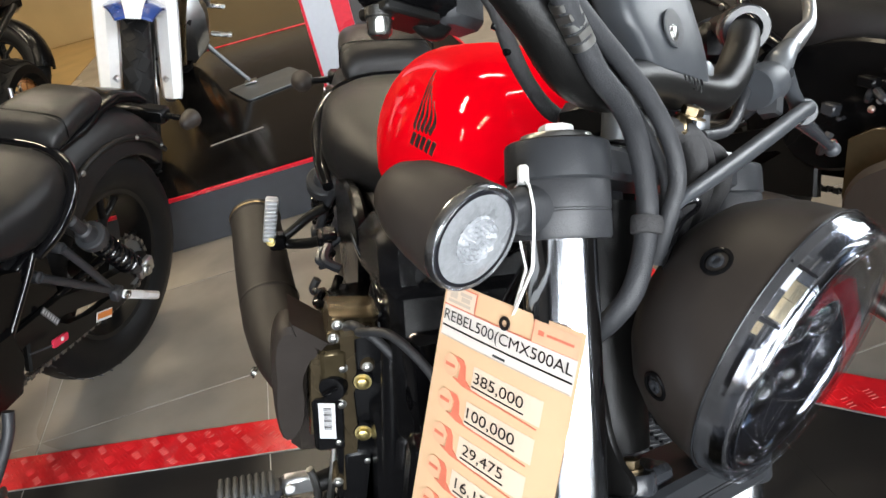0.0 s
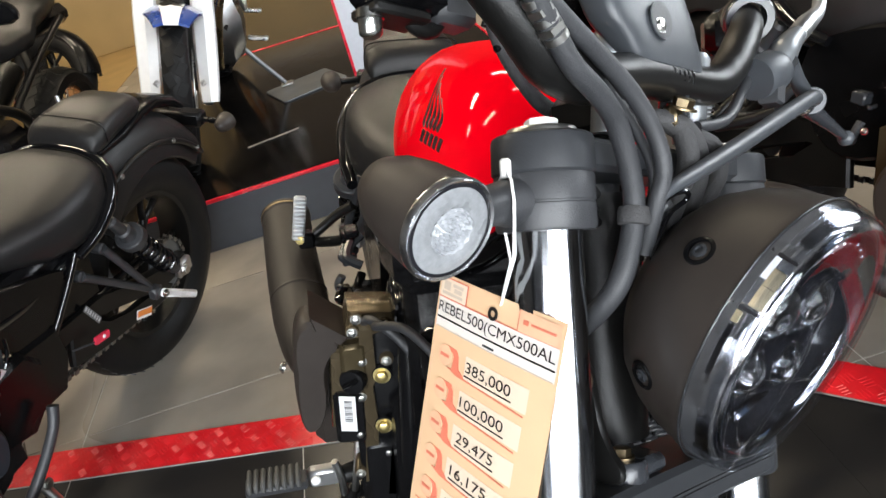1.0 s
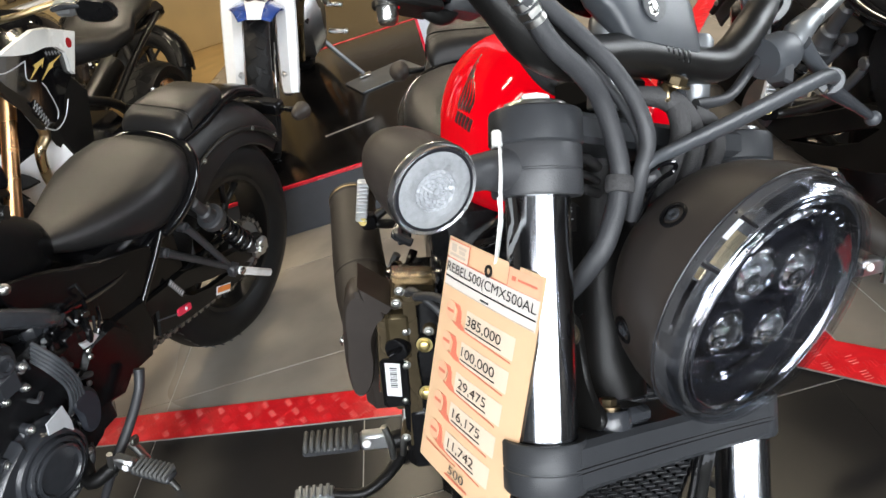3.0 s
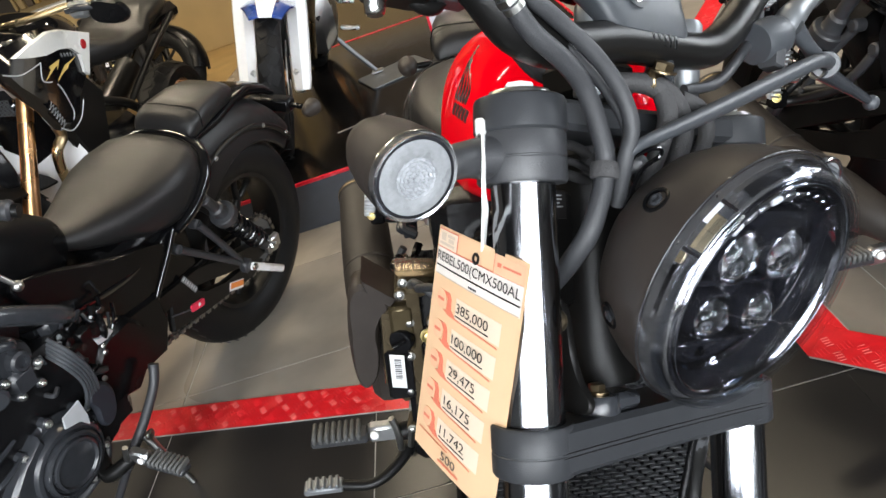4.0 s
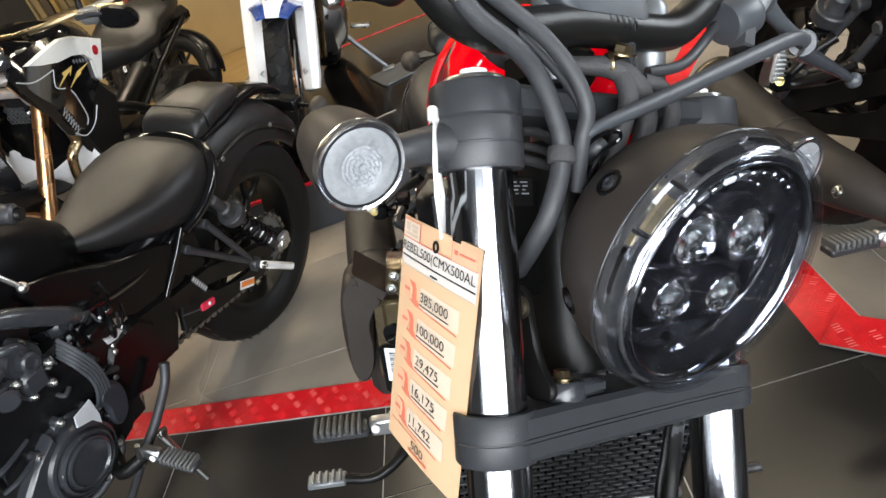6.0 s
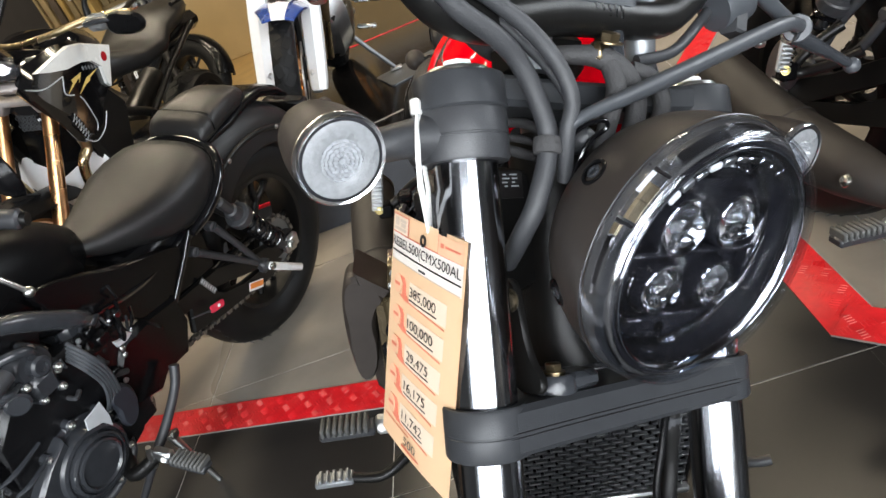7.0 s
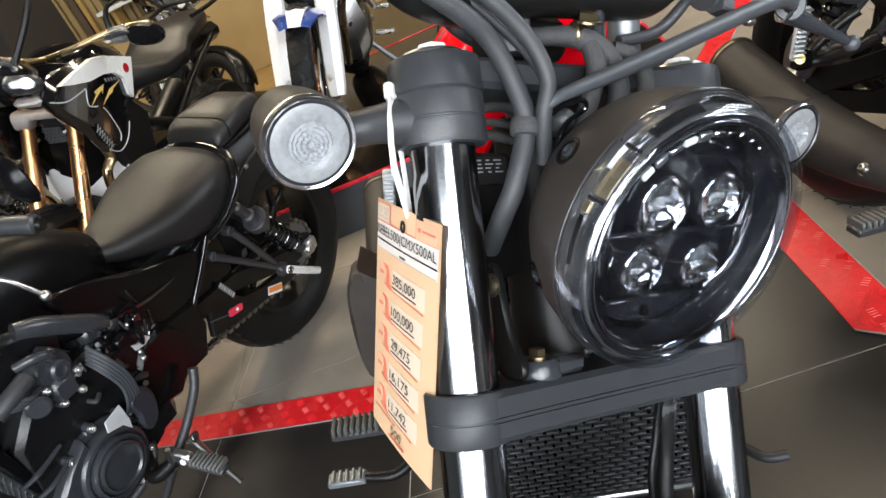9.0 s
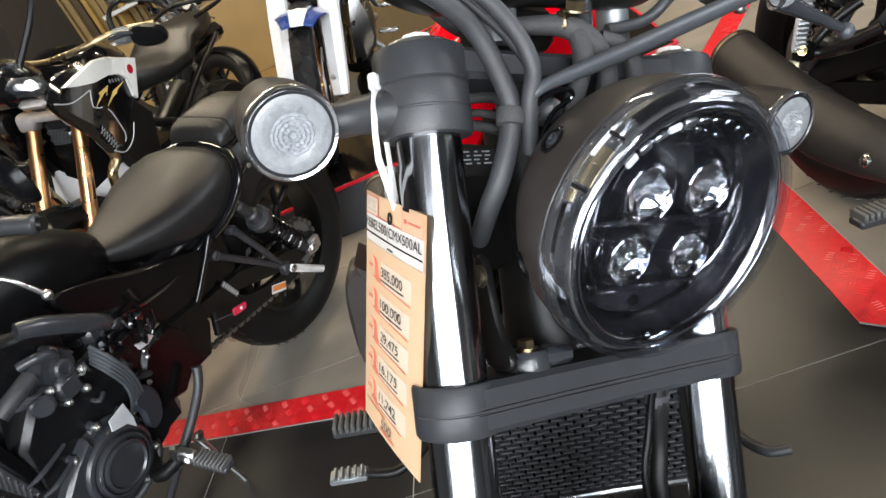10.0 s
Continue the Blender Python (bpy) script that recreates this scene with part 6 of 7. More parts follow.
# the black bike's handlebar stands at another angle
for child in list(black_bike.children):
    if child.name.split(".")[0] in ("handlebar", "mirror", "mirror_stem", "lever_perch", "clutch_cable"):
        for sub in list(child.children_recursive):
            bpy.data.objects.remove(sub)
        bpy.data.objects.remove(child)
bar = part("handlebar", Geo().tube([(0.36, 0.86, 0.98), (0.22, 1.00, 1.00), (0.10, 1.08, 1.00), (0, 1.10, 0.99), (-0.10, 1.03, 1.00)] + [BLACK_BAR @ Vector(q) for q in ((-0.22, 0.75, 0.966), (-0.30, 0.689, 0.944), (-0.355, 0.650, 0.930))], 0.0115, 16), MATTE, black_bike, "matte black handlebar")
part("grip", Geo().lathe([(0.0150, 0.0), (0.0165, 0.004), (0.0165, 0.095), (0.0175, 0.098), (0.0175, 0.104), (0.0130, 0.108)], 24, BLACK_BAR @ along((-0.262, 0.717, 0.955), (-0.36, 0.647, 0.929))), GREY, bar, "grey rubber grip")
mir = part("mirror", Geo().lathe([(0.0005, 0.030), (0.024, 0.026), (0.040, 0.014), (0.046, 0.0), (0.042, -0.004), (0.0005, -0.004)], 36, BLACK_BAR @ along((-0.335, 0.633, 1.005), (-0.30, 0.95, 0.98))), PLASTIC, black_bike, "round black mirror")
part("mirror_stem", Geo().tube([(-0.24, 0.745, 0.975), (-0.26, 0.72, 1.02), (-0.32, 0.66, 1.015)], 0.006, 12, BLACK_BAR), GREY, mir)
lev = part("clutch_lever", Geo().tube([(-0.25, 0.81, 0.945), (-0.31, 0.795, 0.925), (-0.36, 0.752, 0.893), (-0.376, 0.722, 0.842)], [0.008, 0.0055, 0.0048, 0.0042], 14, BLACK_BAR), STEEL, black_bike, "bright clutch lever with ball end")
part("lever_ball", Geo().ball((-0.377, 0.719, 0.836), 0.0095, m=BLACK_BAR), STEEL, lev)
# its engine, linkage and stand sit further ahead on the left
for child in black_bike.children:
    if child.name.split(".")[0] in ("engine", "shift_rod"):
        child.matrix_local = Matrix.Translation((0, 0.105, 0.012))
    elif child.name.split(".")[0] == "foot_peg" and child.data.vertices[0].co.x < 0:
        child.matrix_local = Matrix.Translation((0, 0.102, -0.008))
    elif child.name.split(".")[0] == "fuel_tank":
        child.matrix_local = Matrix.Translation((0, 0.10, -0.05))
    elif child.name.split(".")[0] == "side_stand":
        child.matrix_local = Matrix.Translation((0, 0.085, 0.0))

for child in red_bike.children:
    if child.name.split(".")[0] == "engine":
        child.matrix_local = Matrix.Translation((0.011, 0, 0))
for child in side_bike.children:
    if child.name.split(".")[0] == "foot_peg":
        child.matrix_local = Matrix.Translation((0.0, -0.20, -0.050))

# red rubber tag hanging from the black bike on a thin cord
kt = thing("key_tag", BIKE_BLACK @ pose(-0.150, 0.372, 0.384), "pink-red rubber tag hanging on a thin grey cord", "tag")
part("tag", Geo().plate(rounded(0.052, 0.020, 0.006), -0.003, 0.003, Matrix(((0, 0, -1, 0), (1, 0, 0, 0), (0, 1, 0, 0), (0, 0, 0, 1))) @ pose(-0.008, 0, 0, 0, 0, 14), 0.001), PINK, kt)
part("rivet", Geo().lathe([(0.005, 0), (0.004, 0.002), (0.0004, 0.002)], 12, Matrix(((0, 0, -1, 0), (1, 0, 0, 0), (0, 1, 0, 0), (0, 0, 0, 1))) @ pose(-0.012, 0, 0.003)), WHITE, kt)
part("cord", Geo().tube([(0.0, 0.015, 0.004), (0.006, 0.04, 0.012), (0.014, 0.07, 0.022)], 0.0022, 8), SHELL, kt)

# ---------------------------------------------------------------- price tag and its tie
TAG = Matrix(((0.4599, 0.4245, -0.7799, -0.1716), (-0.8860, 0.2784, -0.3709, -0.0375), (0.0597, 0.8616, 0.5041, 0.8755), (0, 0, 0, 1)))
TW, TH = 0.1207, 0.1829
tag = thing("price_tag", TAG, "peach laminated price card hanging from a white cable tie", "price tag")


def on_card(u, v, lift=0.0):
    return pose(u * TW, -v * TH, 0.0007 + lift)


def bend(geo, amount=0.0018):
    for p in geo.v:
        p.z += amount * (p.x / TW) * (1 - p.x / TW) * 4
    return geo


def sheet(u0, v0, u1, v1, lift, thick=0.0003, cells=8):
    g, n = Geo(), cells
    for side in (0, 1):
        verts, faces = [], []
        for j in range(n + 1):
            for i in range(n + 1):
                verts.append((TW * (u0 + (u1 - u0) * i / n), -TH * (v0 + (v1 - v0) * j / n), lift + (thick if side else 0)))
        for j in range(n):
            for i in range(n):
                a = j * (n + 1) + i
                faces.append((a, a + 1, a + n + 2, a + n + 1))
        g.add(verts, faces)
    return bend(g)


def lettered(words, u, v, w, h, mat=None):
    ob = text_part(words, on_card(u, v, 0.0008), w * TW, h * TH, mat or INK, tag)
    for p in ob.data.vertices:
        p.co.z += 0.0018 * (p.co.x / TW) * (1 - p.co.x / TW) * 4
    return ob


part("card", sheet(0, 0, 1, 1, -0.0003, 0.0006), CARD, tag, "peach card")
part("header_panel", sheet(0.02, 0.088, 0.985, 0.205, 0.0005), CARDWHITE, tag)
part("logo_box", sheet(0.02, 0.012, 0.27, 0.084, 0.0005), CARDPALE, tag)
part("logo_box", sheet(0.70, 0.012, 0.985, 0.086, 0.0009), CORALPALE, tag)
for u0, v0, u1, v1 in ((0.055, 0.022, 0.115, 0.055), (0.14, 0.024, 0.235, 0.036), (0.155, 0.040, 0.225, 0.056), (0.045, 0.062, 0.235, 0.073)):
    part("logo_mark", sheet(u0, v0, u1, v1, 0.0010, cells=2), PALELINE, tag)
for u0, v0, u1, v1 in ((0.735, 0.040, 0.770, 0.056), (0.79, 0.044, 0.955, 0.052)):
    part("logo_mark", sheet(u0, v0, u1, v1, 0.0014, cells=2), CORAL, tag)
for u0, v0, u1, v1 in ((0.018, 0.008, 0.28, 0.012), (0.27, 0.012, 0.278, 0.084), (0.015, 0.084, 0.985, 0.088), (0.695, 0.012, 0.70, 0.086)):
    part("frame_line", sheet(u0, v0, u1, v1, 0.0009, cells=4), CORAL, tag)
lettered("REBEL500(CMX500AL", 0.505, 0.128, 0.94, 0.052)
part("underline", sheet(0.03, 0.161, 0.98, 0.167, 0.0010), INK, tag)
part("underline", sheet(0.03, 0.200, 0.98, 0.2035, 0.0010), PALELINE, tag)
for k, (words, wide) in enumerate((("385,000", 0.365), ("100,000", 0.36), ("29,475", 0.31), ("16,175", 0.31), ("11,742", 0.30))):
    v, c = 0.300 + 0.1345 * k, 0.540 - 0.011 * k
    part("number_strip", sheet(c - 0.20, v - 0.040, c + 0.30, v + 0.048, 0.0005), CARDPALE, tag)
    part("sub_mark", sheet(0.46, v - 0.114, 0.55, v - 0.106, 0.0009, cells=2), SHELL if k == 0 else CARD, tag) if k == 0 else None
    lettered(words, c, v, wide, 0.046)
    part("underline", sheet(c - wide / 2 - 0.01, v + 0.0300, c + wide / 2 + 0.01, v + 0.0350, 0.0010, cells=4), INK, tag)
    # swoosh: a square turning into a long line
    g = Geo()
    a = [(q + 0.015 - 0.005 * k, w + 0.004) for q, w in [(0.135, v - 0.047), (0.235, v - 0.046), (0.262, v - 0.026), (0.275, v + 0.020), (0.33, v + 0.041), (0.81 - 0.02 * k, v + 0.054), (0.81 - 0.02 * k, v + 0.0585), (0.26, v + 0.048), (0.165, v + 0.034), (0.212, v + 0.030), (0.220, v - 0.018), (0.205, v - 0.028)]]
    g.plate([(TW * u, -TH * w) for u, w in a], 0.0006, 0.0010)
    part("swoosh", bend(g), CORAL, tag)
    g = Geo().plate([(TW * (0.155 + 0.062 * math.cos(t * 0.3927)), -TH * (v - 0.004) + TW * 0.062 * math.sin(t * 0.3927)) for t in range(16)], 0.0011, 0.0014)
    part("badge_disc", bend(g), CORALPALE, tag)
    part("badge_bar", sheet(0.115, v - 0.010, 0.195, v + 0.002, 0.0015, cells=2), CORAL, tag)
lettered("500", 0.485, 0.938, 0.18, 0.036, SHELL)
part("small_print", sheet(0.36, 0.968, 0.62, 0.976, 0.0010, cells=3), CORAL, tag)
part("frame_line", sheet(0.06, 0.905, 0.46, 0.909, 0.0009), CORAL, tag)
part("eyelet", Geo().lathe([(0.0022, 0.0008), (0.0045, 0.0008), (0.0045, 0.0014), (0.0022, 0.0014)], 20, on_card(0.508, 0.066, 0.0016), closed=True), INK, tag)

tie = thing("cable_tie", FORK_AT, "white nylon cable tie looped round the indicator arm", "cable tie")


def strap(pts, wide, thick, across=(0, 0, 1)):
    g, rings = Geo(), []
    for k, p in enumerate(pts):
        p = Vector(p)
        e = (Vector(pts[min(k + 1, len(pts) - 1)]) - Vector(pts[max(k - 1, 0)])).normalized()
        u = Vector((0.75, 0.65, 0))
        u = (u - e * u.dot(e)).normalized()
        w = e.cross(u)
        rings.append([p + u * (wide / 2 * a) + w * (thick / 2 * b) for a, b in ((-1, -1), (1, -1), (1, 1), (-1, 1))])
    return g.rings(rings)


hole = FORK_AT.inverted() @ (TAG @ Vector((0.508 * TW, -0.066 * TH, 0.002)))
HEAD = Vector((0.1500, 0.0010, -0.0315))
behind = FORK_AT.inverted() @ (TAG @ Vector((0.49 * TW, -0.058 * TH, -0.004)))
part("strap", strap([tuple(HEAD), (0.1530, 0.0080, -0.0400), (0.1575, 0.0135, -0.0520), (0.1585, 0.0135, -0.0670), (0.1570, 0.0110, -0.0840), tuple(behind)], 0.0056, 0.0016), NYLON, tie)
part("strap", strap([tuple(HEAD + Vector((0, -0.002, -0.003))), (0.1460, -0.0100, -0.0400), (0.1420, -0.0140, -0.0500), (0.1405, -0.0120, -0.0640), (0.1420, -0.0060, -0.0856), tuple(Vector((0.1420, -0.0060, -0.0856)).lerp(behind, 0.6)), tuple(behind)], 0.0048, 0.0014), NYLON, tie)
part("tie_head", Geo().box((0, 0, 0), (0.0090, 0.0065, 0.0115), 0.0015, Matrix.Translation(HEAD) @ pose(0, 0, 0, 0, 0, 40)), NYLON, tie)

# ---------------------------------------------------------------- floor pieces
def clip(poly, a, b, c):
    """The part of a convex outline where a x + b y > c."""
    out = []
    for k, p in enumerate(poly):
        q = poly[(k + 1) % len(poly)]
        dp, dq = a * p[0] + b * p[1] - c, a * q[0] + b * q[1] - c
        if dp > 0:
            out.append(p)
        if dp * dq < 0:
            t = dp / (dp - dq)
            out.append((p[0] + (q[0] - p[0]) * t, p[1] + (q[1] - p[1]) * t))
    return out


SL = 0.257                                   # slope of the long band
S1 = 0.841 - SL * 0.542                       # its middle line: y + SL x = S1
REGIONS = [(TILE, ((-1, 0, 0.12), (SL, 1, S1))), (TILEDARK, ((-1, 0, 0.12), (-SL, -1, -S1))), (TILEDARK, ((1, 0, -0.12), (-1, 0, -0.43))),
           (TILE, ((1, 0, 0.43), (1, 1, 1.057))), (TILEDARK, ((1, 0, 0.43), (-1, -1, -1.057)))]
GAP = 0.0014
for i in range(-8, 10):
    for j in range(-8, 14):
        x0, y0 = JX + PITCH * i, JY + PITCH * j
        square = [(x0 + GAP, y0 + GAP), (x0 + PITCH - GAP, y0 + GAP), (x0 + PITCH - GAP, y0 + PITCH - GAP), (x0 + GAP, y0 + PITCH - GAP)]
        for mat, cuts in REGIONS:
            poly = square
            for c in cuts:
                poly = clip(poly, *c) if poly else poly
            if len(poly) > 2:
                part("tile", Geo().plate(poly, -0.011, 0.0, b=0.0006), mat, floor)


def checker(name, quad, length, wide):
    """A band of five-bar checker plate: quad is its pose, with x along it."""
    base = part(name, Geo().box((length / 2, wide / 2, 0.0016), (length, wide, 0.0032), 0.0006, quad), PLATE, floor, "red painted checker plate band with worn bars")
    step, g, h = 0.0350, Geo(), Geo()
    for i in range(int(length / step)):
        for j in range(int(wide / step)):
            cx, cy = (i + 0.5) * step, (j + 0.5) * step + 0.001
            tilt = 45 if (i + j) % 2 else -45
            m = quad @ pose(cx, cy, 0.0032, 0, 0, tilt)
            worn = (i + j) % 2 and random.random() < 0.7
            for k in range(4):
                rubbed = worn and random.random() < 0.85
                (h if rubbed else g).box((0, -0.0120 + 0.0080 * k, 0.0003), (0.0150 if rubbed else 0.0230 - 0.004 * (k in (0, 3)), 0.0018 if rubbed else 0.0026, 0.0015), 0.0005, m)
    tagged(part("raised_bars", g, PLATE, base), kind="stuff")
    tagged(part("worn_bars", h, SCUFF, base), kind="stuff")
    part("edge_strip", Geo().box((length / 2, -0.001, 0.0018), (length, 0.0025, 0.0040), 0.0005, quad), ALUDULL, base)
    return base


checker("checker_band", pose(-2.62, 1.354, 0, 0, 0, -math.degrees(math.atan(SL))), 2.52, 0.108)
checker("checker_band", pose(0.4935, 0.600, 0, 0, 0, 90), 1.52, 0.104)
checker("checker_band", pose(0.388, 0.597, 0.0046, 0, 0, -44.5), 0.90, 0.102)
checker("checker_band", pose(0.62, 2.10, 0, 0, 0, 58), 1.6, 0.104)

# ---------------------------------------------------------------- plinth
plinth = part("plinth", Geo().box((-0.455, 4.33, 0.098), (1.91, 4.64, 0.196), 0.003), PLINTHSIDE, None, "low display plinth with polished black top and red edge line")
tagged(plinth, "", "plinth", "", "structure")
part("plinth_top", Geo().box((-0.455, 4.335, 0.199), (1.90, 4.62, 0.006), 0.001), PLINTH, plinth, "polished black top")
part("edge_line", Geo().box((-0.455, 2.007, 0.197), (1.91, 0.012, 0.014), 0.002), REDLINE, plinth, "red edge line")
part("edge_line", Geo().box((0.504, 4.33, 0.197), (0.012, 4.64, 0.014), 0.002), REDLINE, plinth, "red edge line")
part("edge_line", Geo().box((-0.455, 4.29, 0.2035), (1.89, 0.03, 0.003), 0.001), REDLINE, plinth, "red inlaid line")

# ---------------------------------------------------------------- two adventure motorcycles behind
def spoked_wheel(parent, m, r, wide, rim_mat, disc=True):
    w = wide / 2
    rim = part("wheel", Geo().lathe([(r * 0.70, -w * 0.5), (r * 0.75, -w * 0.6), (r * 0.73, 0), (r * 0.75, w * 0.6), (r * 0.70, w * 0.5), (r * 0.69, 0)], 48, m, closed=True), rim_mat, parent, "spoked wheel")
    part("tyre", Geo().lathe([(r * 0.73, -w * 0.7), (r * 0.80, -w), (r * 0.92, -w * 0.92), (r * 0.985, -w * 0.5), (r, 0), (r * 0.985, w * 0.5), (r * 0.92, w * 0.92), (r * 0.80, w), (r * 0.73, w * 0.7)], 56, m, closed=True), RUBBER, rim, "grooved dual-sport tyre")
    part("hub", Geo().lathe([(0.02, -w), (0.04, -w * 0.8), (0.035, 0), (0.04, w * 0.8), (0.02, w)], 24, m), rim_mat, rim)
    for k in range(20):
        a = radians(18 * k)
        b = radians(18 * k + (30 if k % 2 else -30))
        z = w * 0.6 * (1 if k % 4 < 2 else -1)
        part("spoke", Geo().tube([m @ Vector((0.038 * math.cos(b), 0.038 * math.sin(b), z)), m @ Vector((r * 0.70 * math.cos(a), r * 0.70 * math.sin(a), z * 0.2))], 0.0022, 6), STEEL, rim)
    for k in range(30):
        for s in (-1, 1):
            mm = m @ pose(0, 0, 0, 0, 0, 12 * k + (3 if s > 0 else -3)) @ pose(r * 0.985, 0, s * w * 0.42, 24 * s, -14 * s, 0)
            part("tread_block", Geo().box((0, 0, 0), (0.0034, r * 0.150, w * 0.70), 0.0012, mm), RUBBER, rim)
    if disc:
        part("brake_disc", Geo().lathe([(r * 0.30, -w * 1.05), (r * 0.45, -w * 1.05), (r * 0.45, -w * 1.12), (r * 0.30, -w * 1.12)], 40, m, closed=True), STEEL, rim)
    return rim


def adventure_bike(m, name_label, guard_mat, fork_mat, beak_mats, skid_mat, muffler_mat, skid_up, steer):
    """A tall touring motorcycle; origin on the ground under the front axle, y ahead."""
    bike = thing("motorcycle", m, name_label, "motorcycle", "adventure motorcycles")

    def put(name, geo, mat, parent=bike, label=""):
        return part(name, geo, mat, parent, label)

    front = spoked_wheel(bike, pose(0, 0, 0.335, 0, 90, 0), 0.335, 0.095, fork_mat)
    spoked_wheel(bike, pose(0, -1.53, 0.315, 0, 90, 0), 0.315, 0.15, fork_mat)
    up = Vector((0, -0.45, 0.89)).normalized()
    for s in (1, -1):
        a = Vector((0.095 * s, 0.0, 0.32))
        fk = put("fork_leg", Geo().tube([a, a + up * 0.30, a + up * 0.70], [0.030, 0.028, 0.025], 18), fork_mat, bike, "gold anodised fork leg")
        put("fork_foot", Geo().box((0, 0, 0), (0.05, 0.075, 0.10), 0.012, Matrix.Translation(a + Vector((0, 0.0, 0.01)))), ALU, fk)
        if guard_mat:
            g, rings = Geo(), []
            for t, w, o in ((-0.02, 0.036, 0.0), (0.02, 0.042, 0.004), (0.14, 0.046, 0.008), (0.30, 0.048, 0.012), (0.42, 0.044, 0.010), (0.47, 0.032, 0.008)):
                c = a + up * t + Vector((0.010 * s, 0.050 - o, 0))
                rings.append([c + Vector((-w * 0.9, -0.035, -0.01)), c + Vector((-w * 0.75, 0.004, 0)), c + Vector((0, 0.018, 0.004)), c + Vector((w * 0.8, 0.004, 0)), c + Vector((w, -0.045, -0.01)), c + Vector((w * 0.8, -0.050, -0.01)), c + Vector((0, 0.002, 0)), c + Vector((-w * 0.7, -0.045, -0.01))])
            put("fork_guard", g.rings(rings), guard_mat, fk, "white plastic fork guard")
        cal = put("brake_caliper", Geo().box((0, 0, 0), (0.035, 0.05, 0.12), 0.01, pose(0.066 * s, -0.09, 0.36, -20, 0, 0)), COVER, fk)
        put("caliper_bolt", hexbolt(Geo(), (0.095 * s, -0.09, 0.33), (s, 0, 0), 0.008, 0.008), GOLD, cal)
    # high front fender with a coloured centre
    for k, (x0, x1) in enumerate(((-0.105, -0.045), (-0.045, 0.045), (0.045, 0.105))):
        rings = []
        for j in range(9):
            u = j / 8
            y, z = 0.24 - 0.52 * u, 0.605 + 0.055 * math.sin(math.pi * min(1, 0.25 + u * 0.8))
            zz = lambda x: z - 3.2 * x * x - 0.05 * max(0, 0.25 - u)
            wx = 0.55 + 0.45 * min(1, u * 2.5)
            rings.append([(x0 * wx, y, zz(x0 * wx)), ((x0 + x1) / 2 * wx, y, zz((x0 + x1) / 2 * wx) + 0.002), (x1 * wx, y, zz(x1 * wx)), (x1 * wx, y, zz(x1 * wx) - 0.008), (x0 * wx, y, zz(x0 * wx) - 0.008)])
        put("front_fender", Geo().rings(rings), beak_mats[k % 2], bike, "glossy coloured beak fender")
    # bars, lamps, fairing
    top = Vector((0, -0.30, 0.93))
    put("lower_yoke", Geo().rings([oval((x, -0.292, 0.915 + dz), (0, 1, 0), (0, 0, 1), a, b, 3.0) for x, a, b, dz in ((-0.128, 0.020, 0.020, 0.0), (-0.122, 0.036, 0.034, 0.0), (-0.070, 0.038, 0.034, 0.0), (-0.050, 0.032, 0.016, 0.012), (0.050, 0.032, 0.016, 0.012), (0.070, 0.038, 0.034, 0.0), (0.122, 0.036, 0.034, 0.0), (0.128, 0.020, 0.020, 0.0))]), ALUDULL, bike, "cast alloy fork yoke")
    put("upper_yoke", Geo().box((0, -0.36, 1.045), (0.26, 0.07, 0.03), 0.01), GREY)
    # the bar's gold colour holds the warm light on it
    put("handlebar", Geo().tube([(-0.43, -0.45, 1.150), (-0.30, -0.42, 1.150), (-0.14, -0.38, 1.115), (0, -0.37, 1.095), (0.14, -0.38, 1.115), (0.30, -0.42, 1.150), (0.43, -0.45, 1.150)], 0.0115, 12), BRASSPIPE, bike, "handlebar with warm light in its dull gold colour")
    for s in (1, -1):
        hg = put("hand_guard", Geo().plate(eased([(0.385, 1.100), (0.480, 1.092), (0.512, 1.108), (0.520, 1.132), (0.500, 1.160), (0.440, 1.174), (0.390, 1.170), (0.378, 1.140)]), -0.014, 0.014, Matrix(((s, 0, 0, 0), (0, 0, -1, -0.36), (0, 1, 0, 0), (0, 0, 0, 1))), 0.008), PLASTIC, bike, "smoked black hand guard")
        put("guard_strut", Geo().tube([(0.30 * s, -0.36, 1.140), (0.35 * s, -0.352, 1.150), (0.40 * s, -0.355, 1.150)], [0.010, 0.012, 0.010], 10), COVER, hg)
        put("switch_gear", Geo().box((0.325 * s, -0.40, 1.137), (0.072, 0.050, 0.056), 0.014), STEELDARK, bike, "grey switch housing")
        put("mirror_stalk", Geo().tube([(0.300 * s, -0.40, 1.160), (0.302 * s, -0.40, 1.198), (0.322 * s, -0.40, 1.232), (0.375 * s, -0.395, 1.255), (0.43 * s, -0.39, 1.31)], [0.012, 0.010, 0.007, 0.006, 0.006], 10), MATTE)
        put("mirror", Geo().box((0, 0, 0), (0.15, 0.02, 0.09), 0.02, pose(0.45 * s, -0.39, 1.35)), PLASTIC)
        # lamp and nose
        lampm = pose(0.150 * s, -0.072, 1.088, 12, 10 * s, -30 * s)
        lo = put("headlight", Geo().box((0, 0, 0), (0.115, 0.09, 0.060), 0.022, lampm), COVER, bike, "dark swept headlight")
        put("reflector", Geo().lathe([(0.017, 0.0), (0.014, -0.005), (0.008, -0.009), (0.0004, -0.010)], 20, lampm @ pose(0.012 * s, 0.046, 0.004, -90, 0, 0)), LAMPRING, lo)
        put("headlight_glass", Geo().box((0, 0.010, 0), (0.122, 0.092, 0.067), 0.024, lampm), SHELLCLEAR, lo)
        put("fog_lamp", Geo().box((0, 0, 0), (0.085, 0.045, 0.030), 0.012, pose(0.146 * s, -0.062, 1.034, 0, 6 * s, -20 * s)), ALUDULL, bike, "silver lower lamp trim")
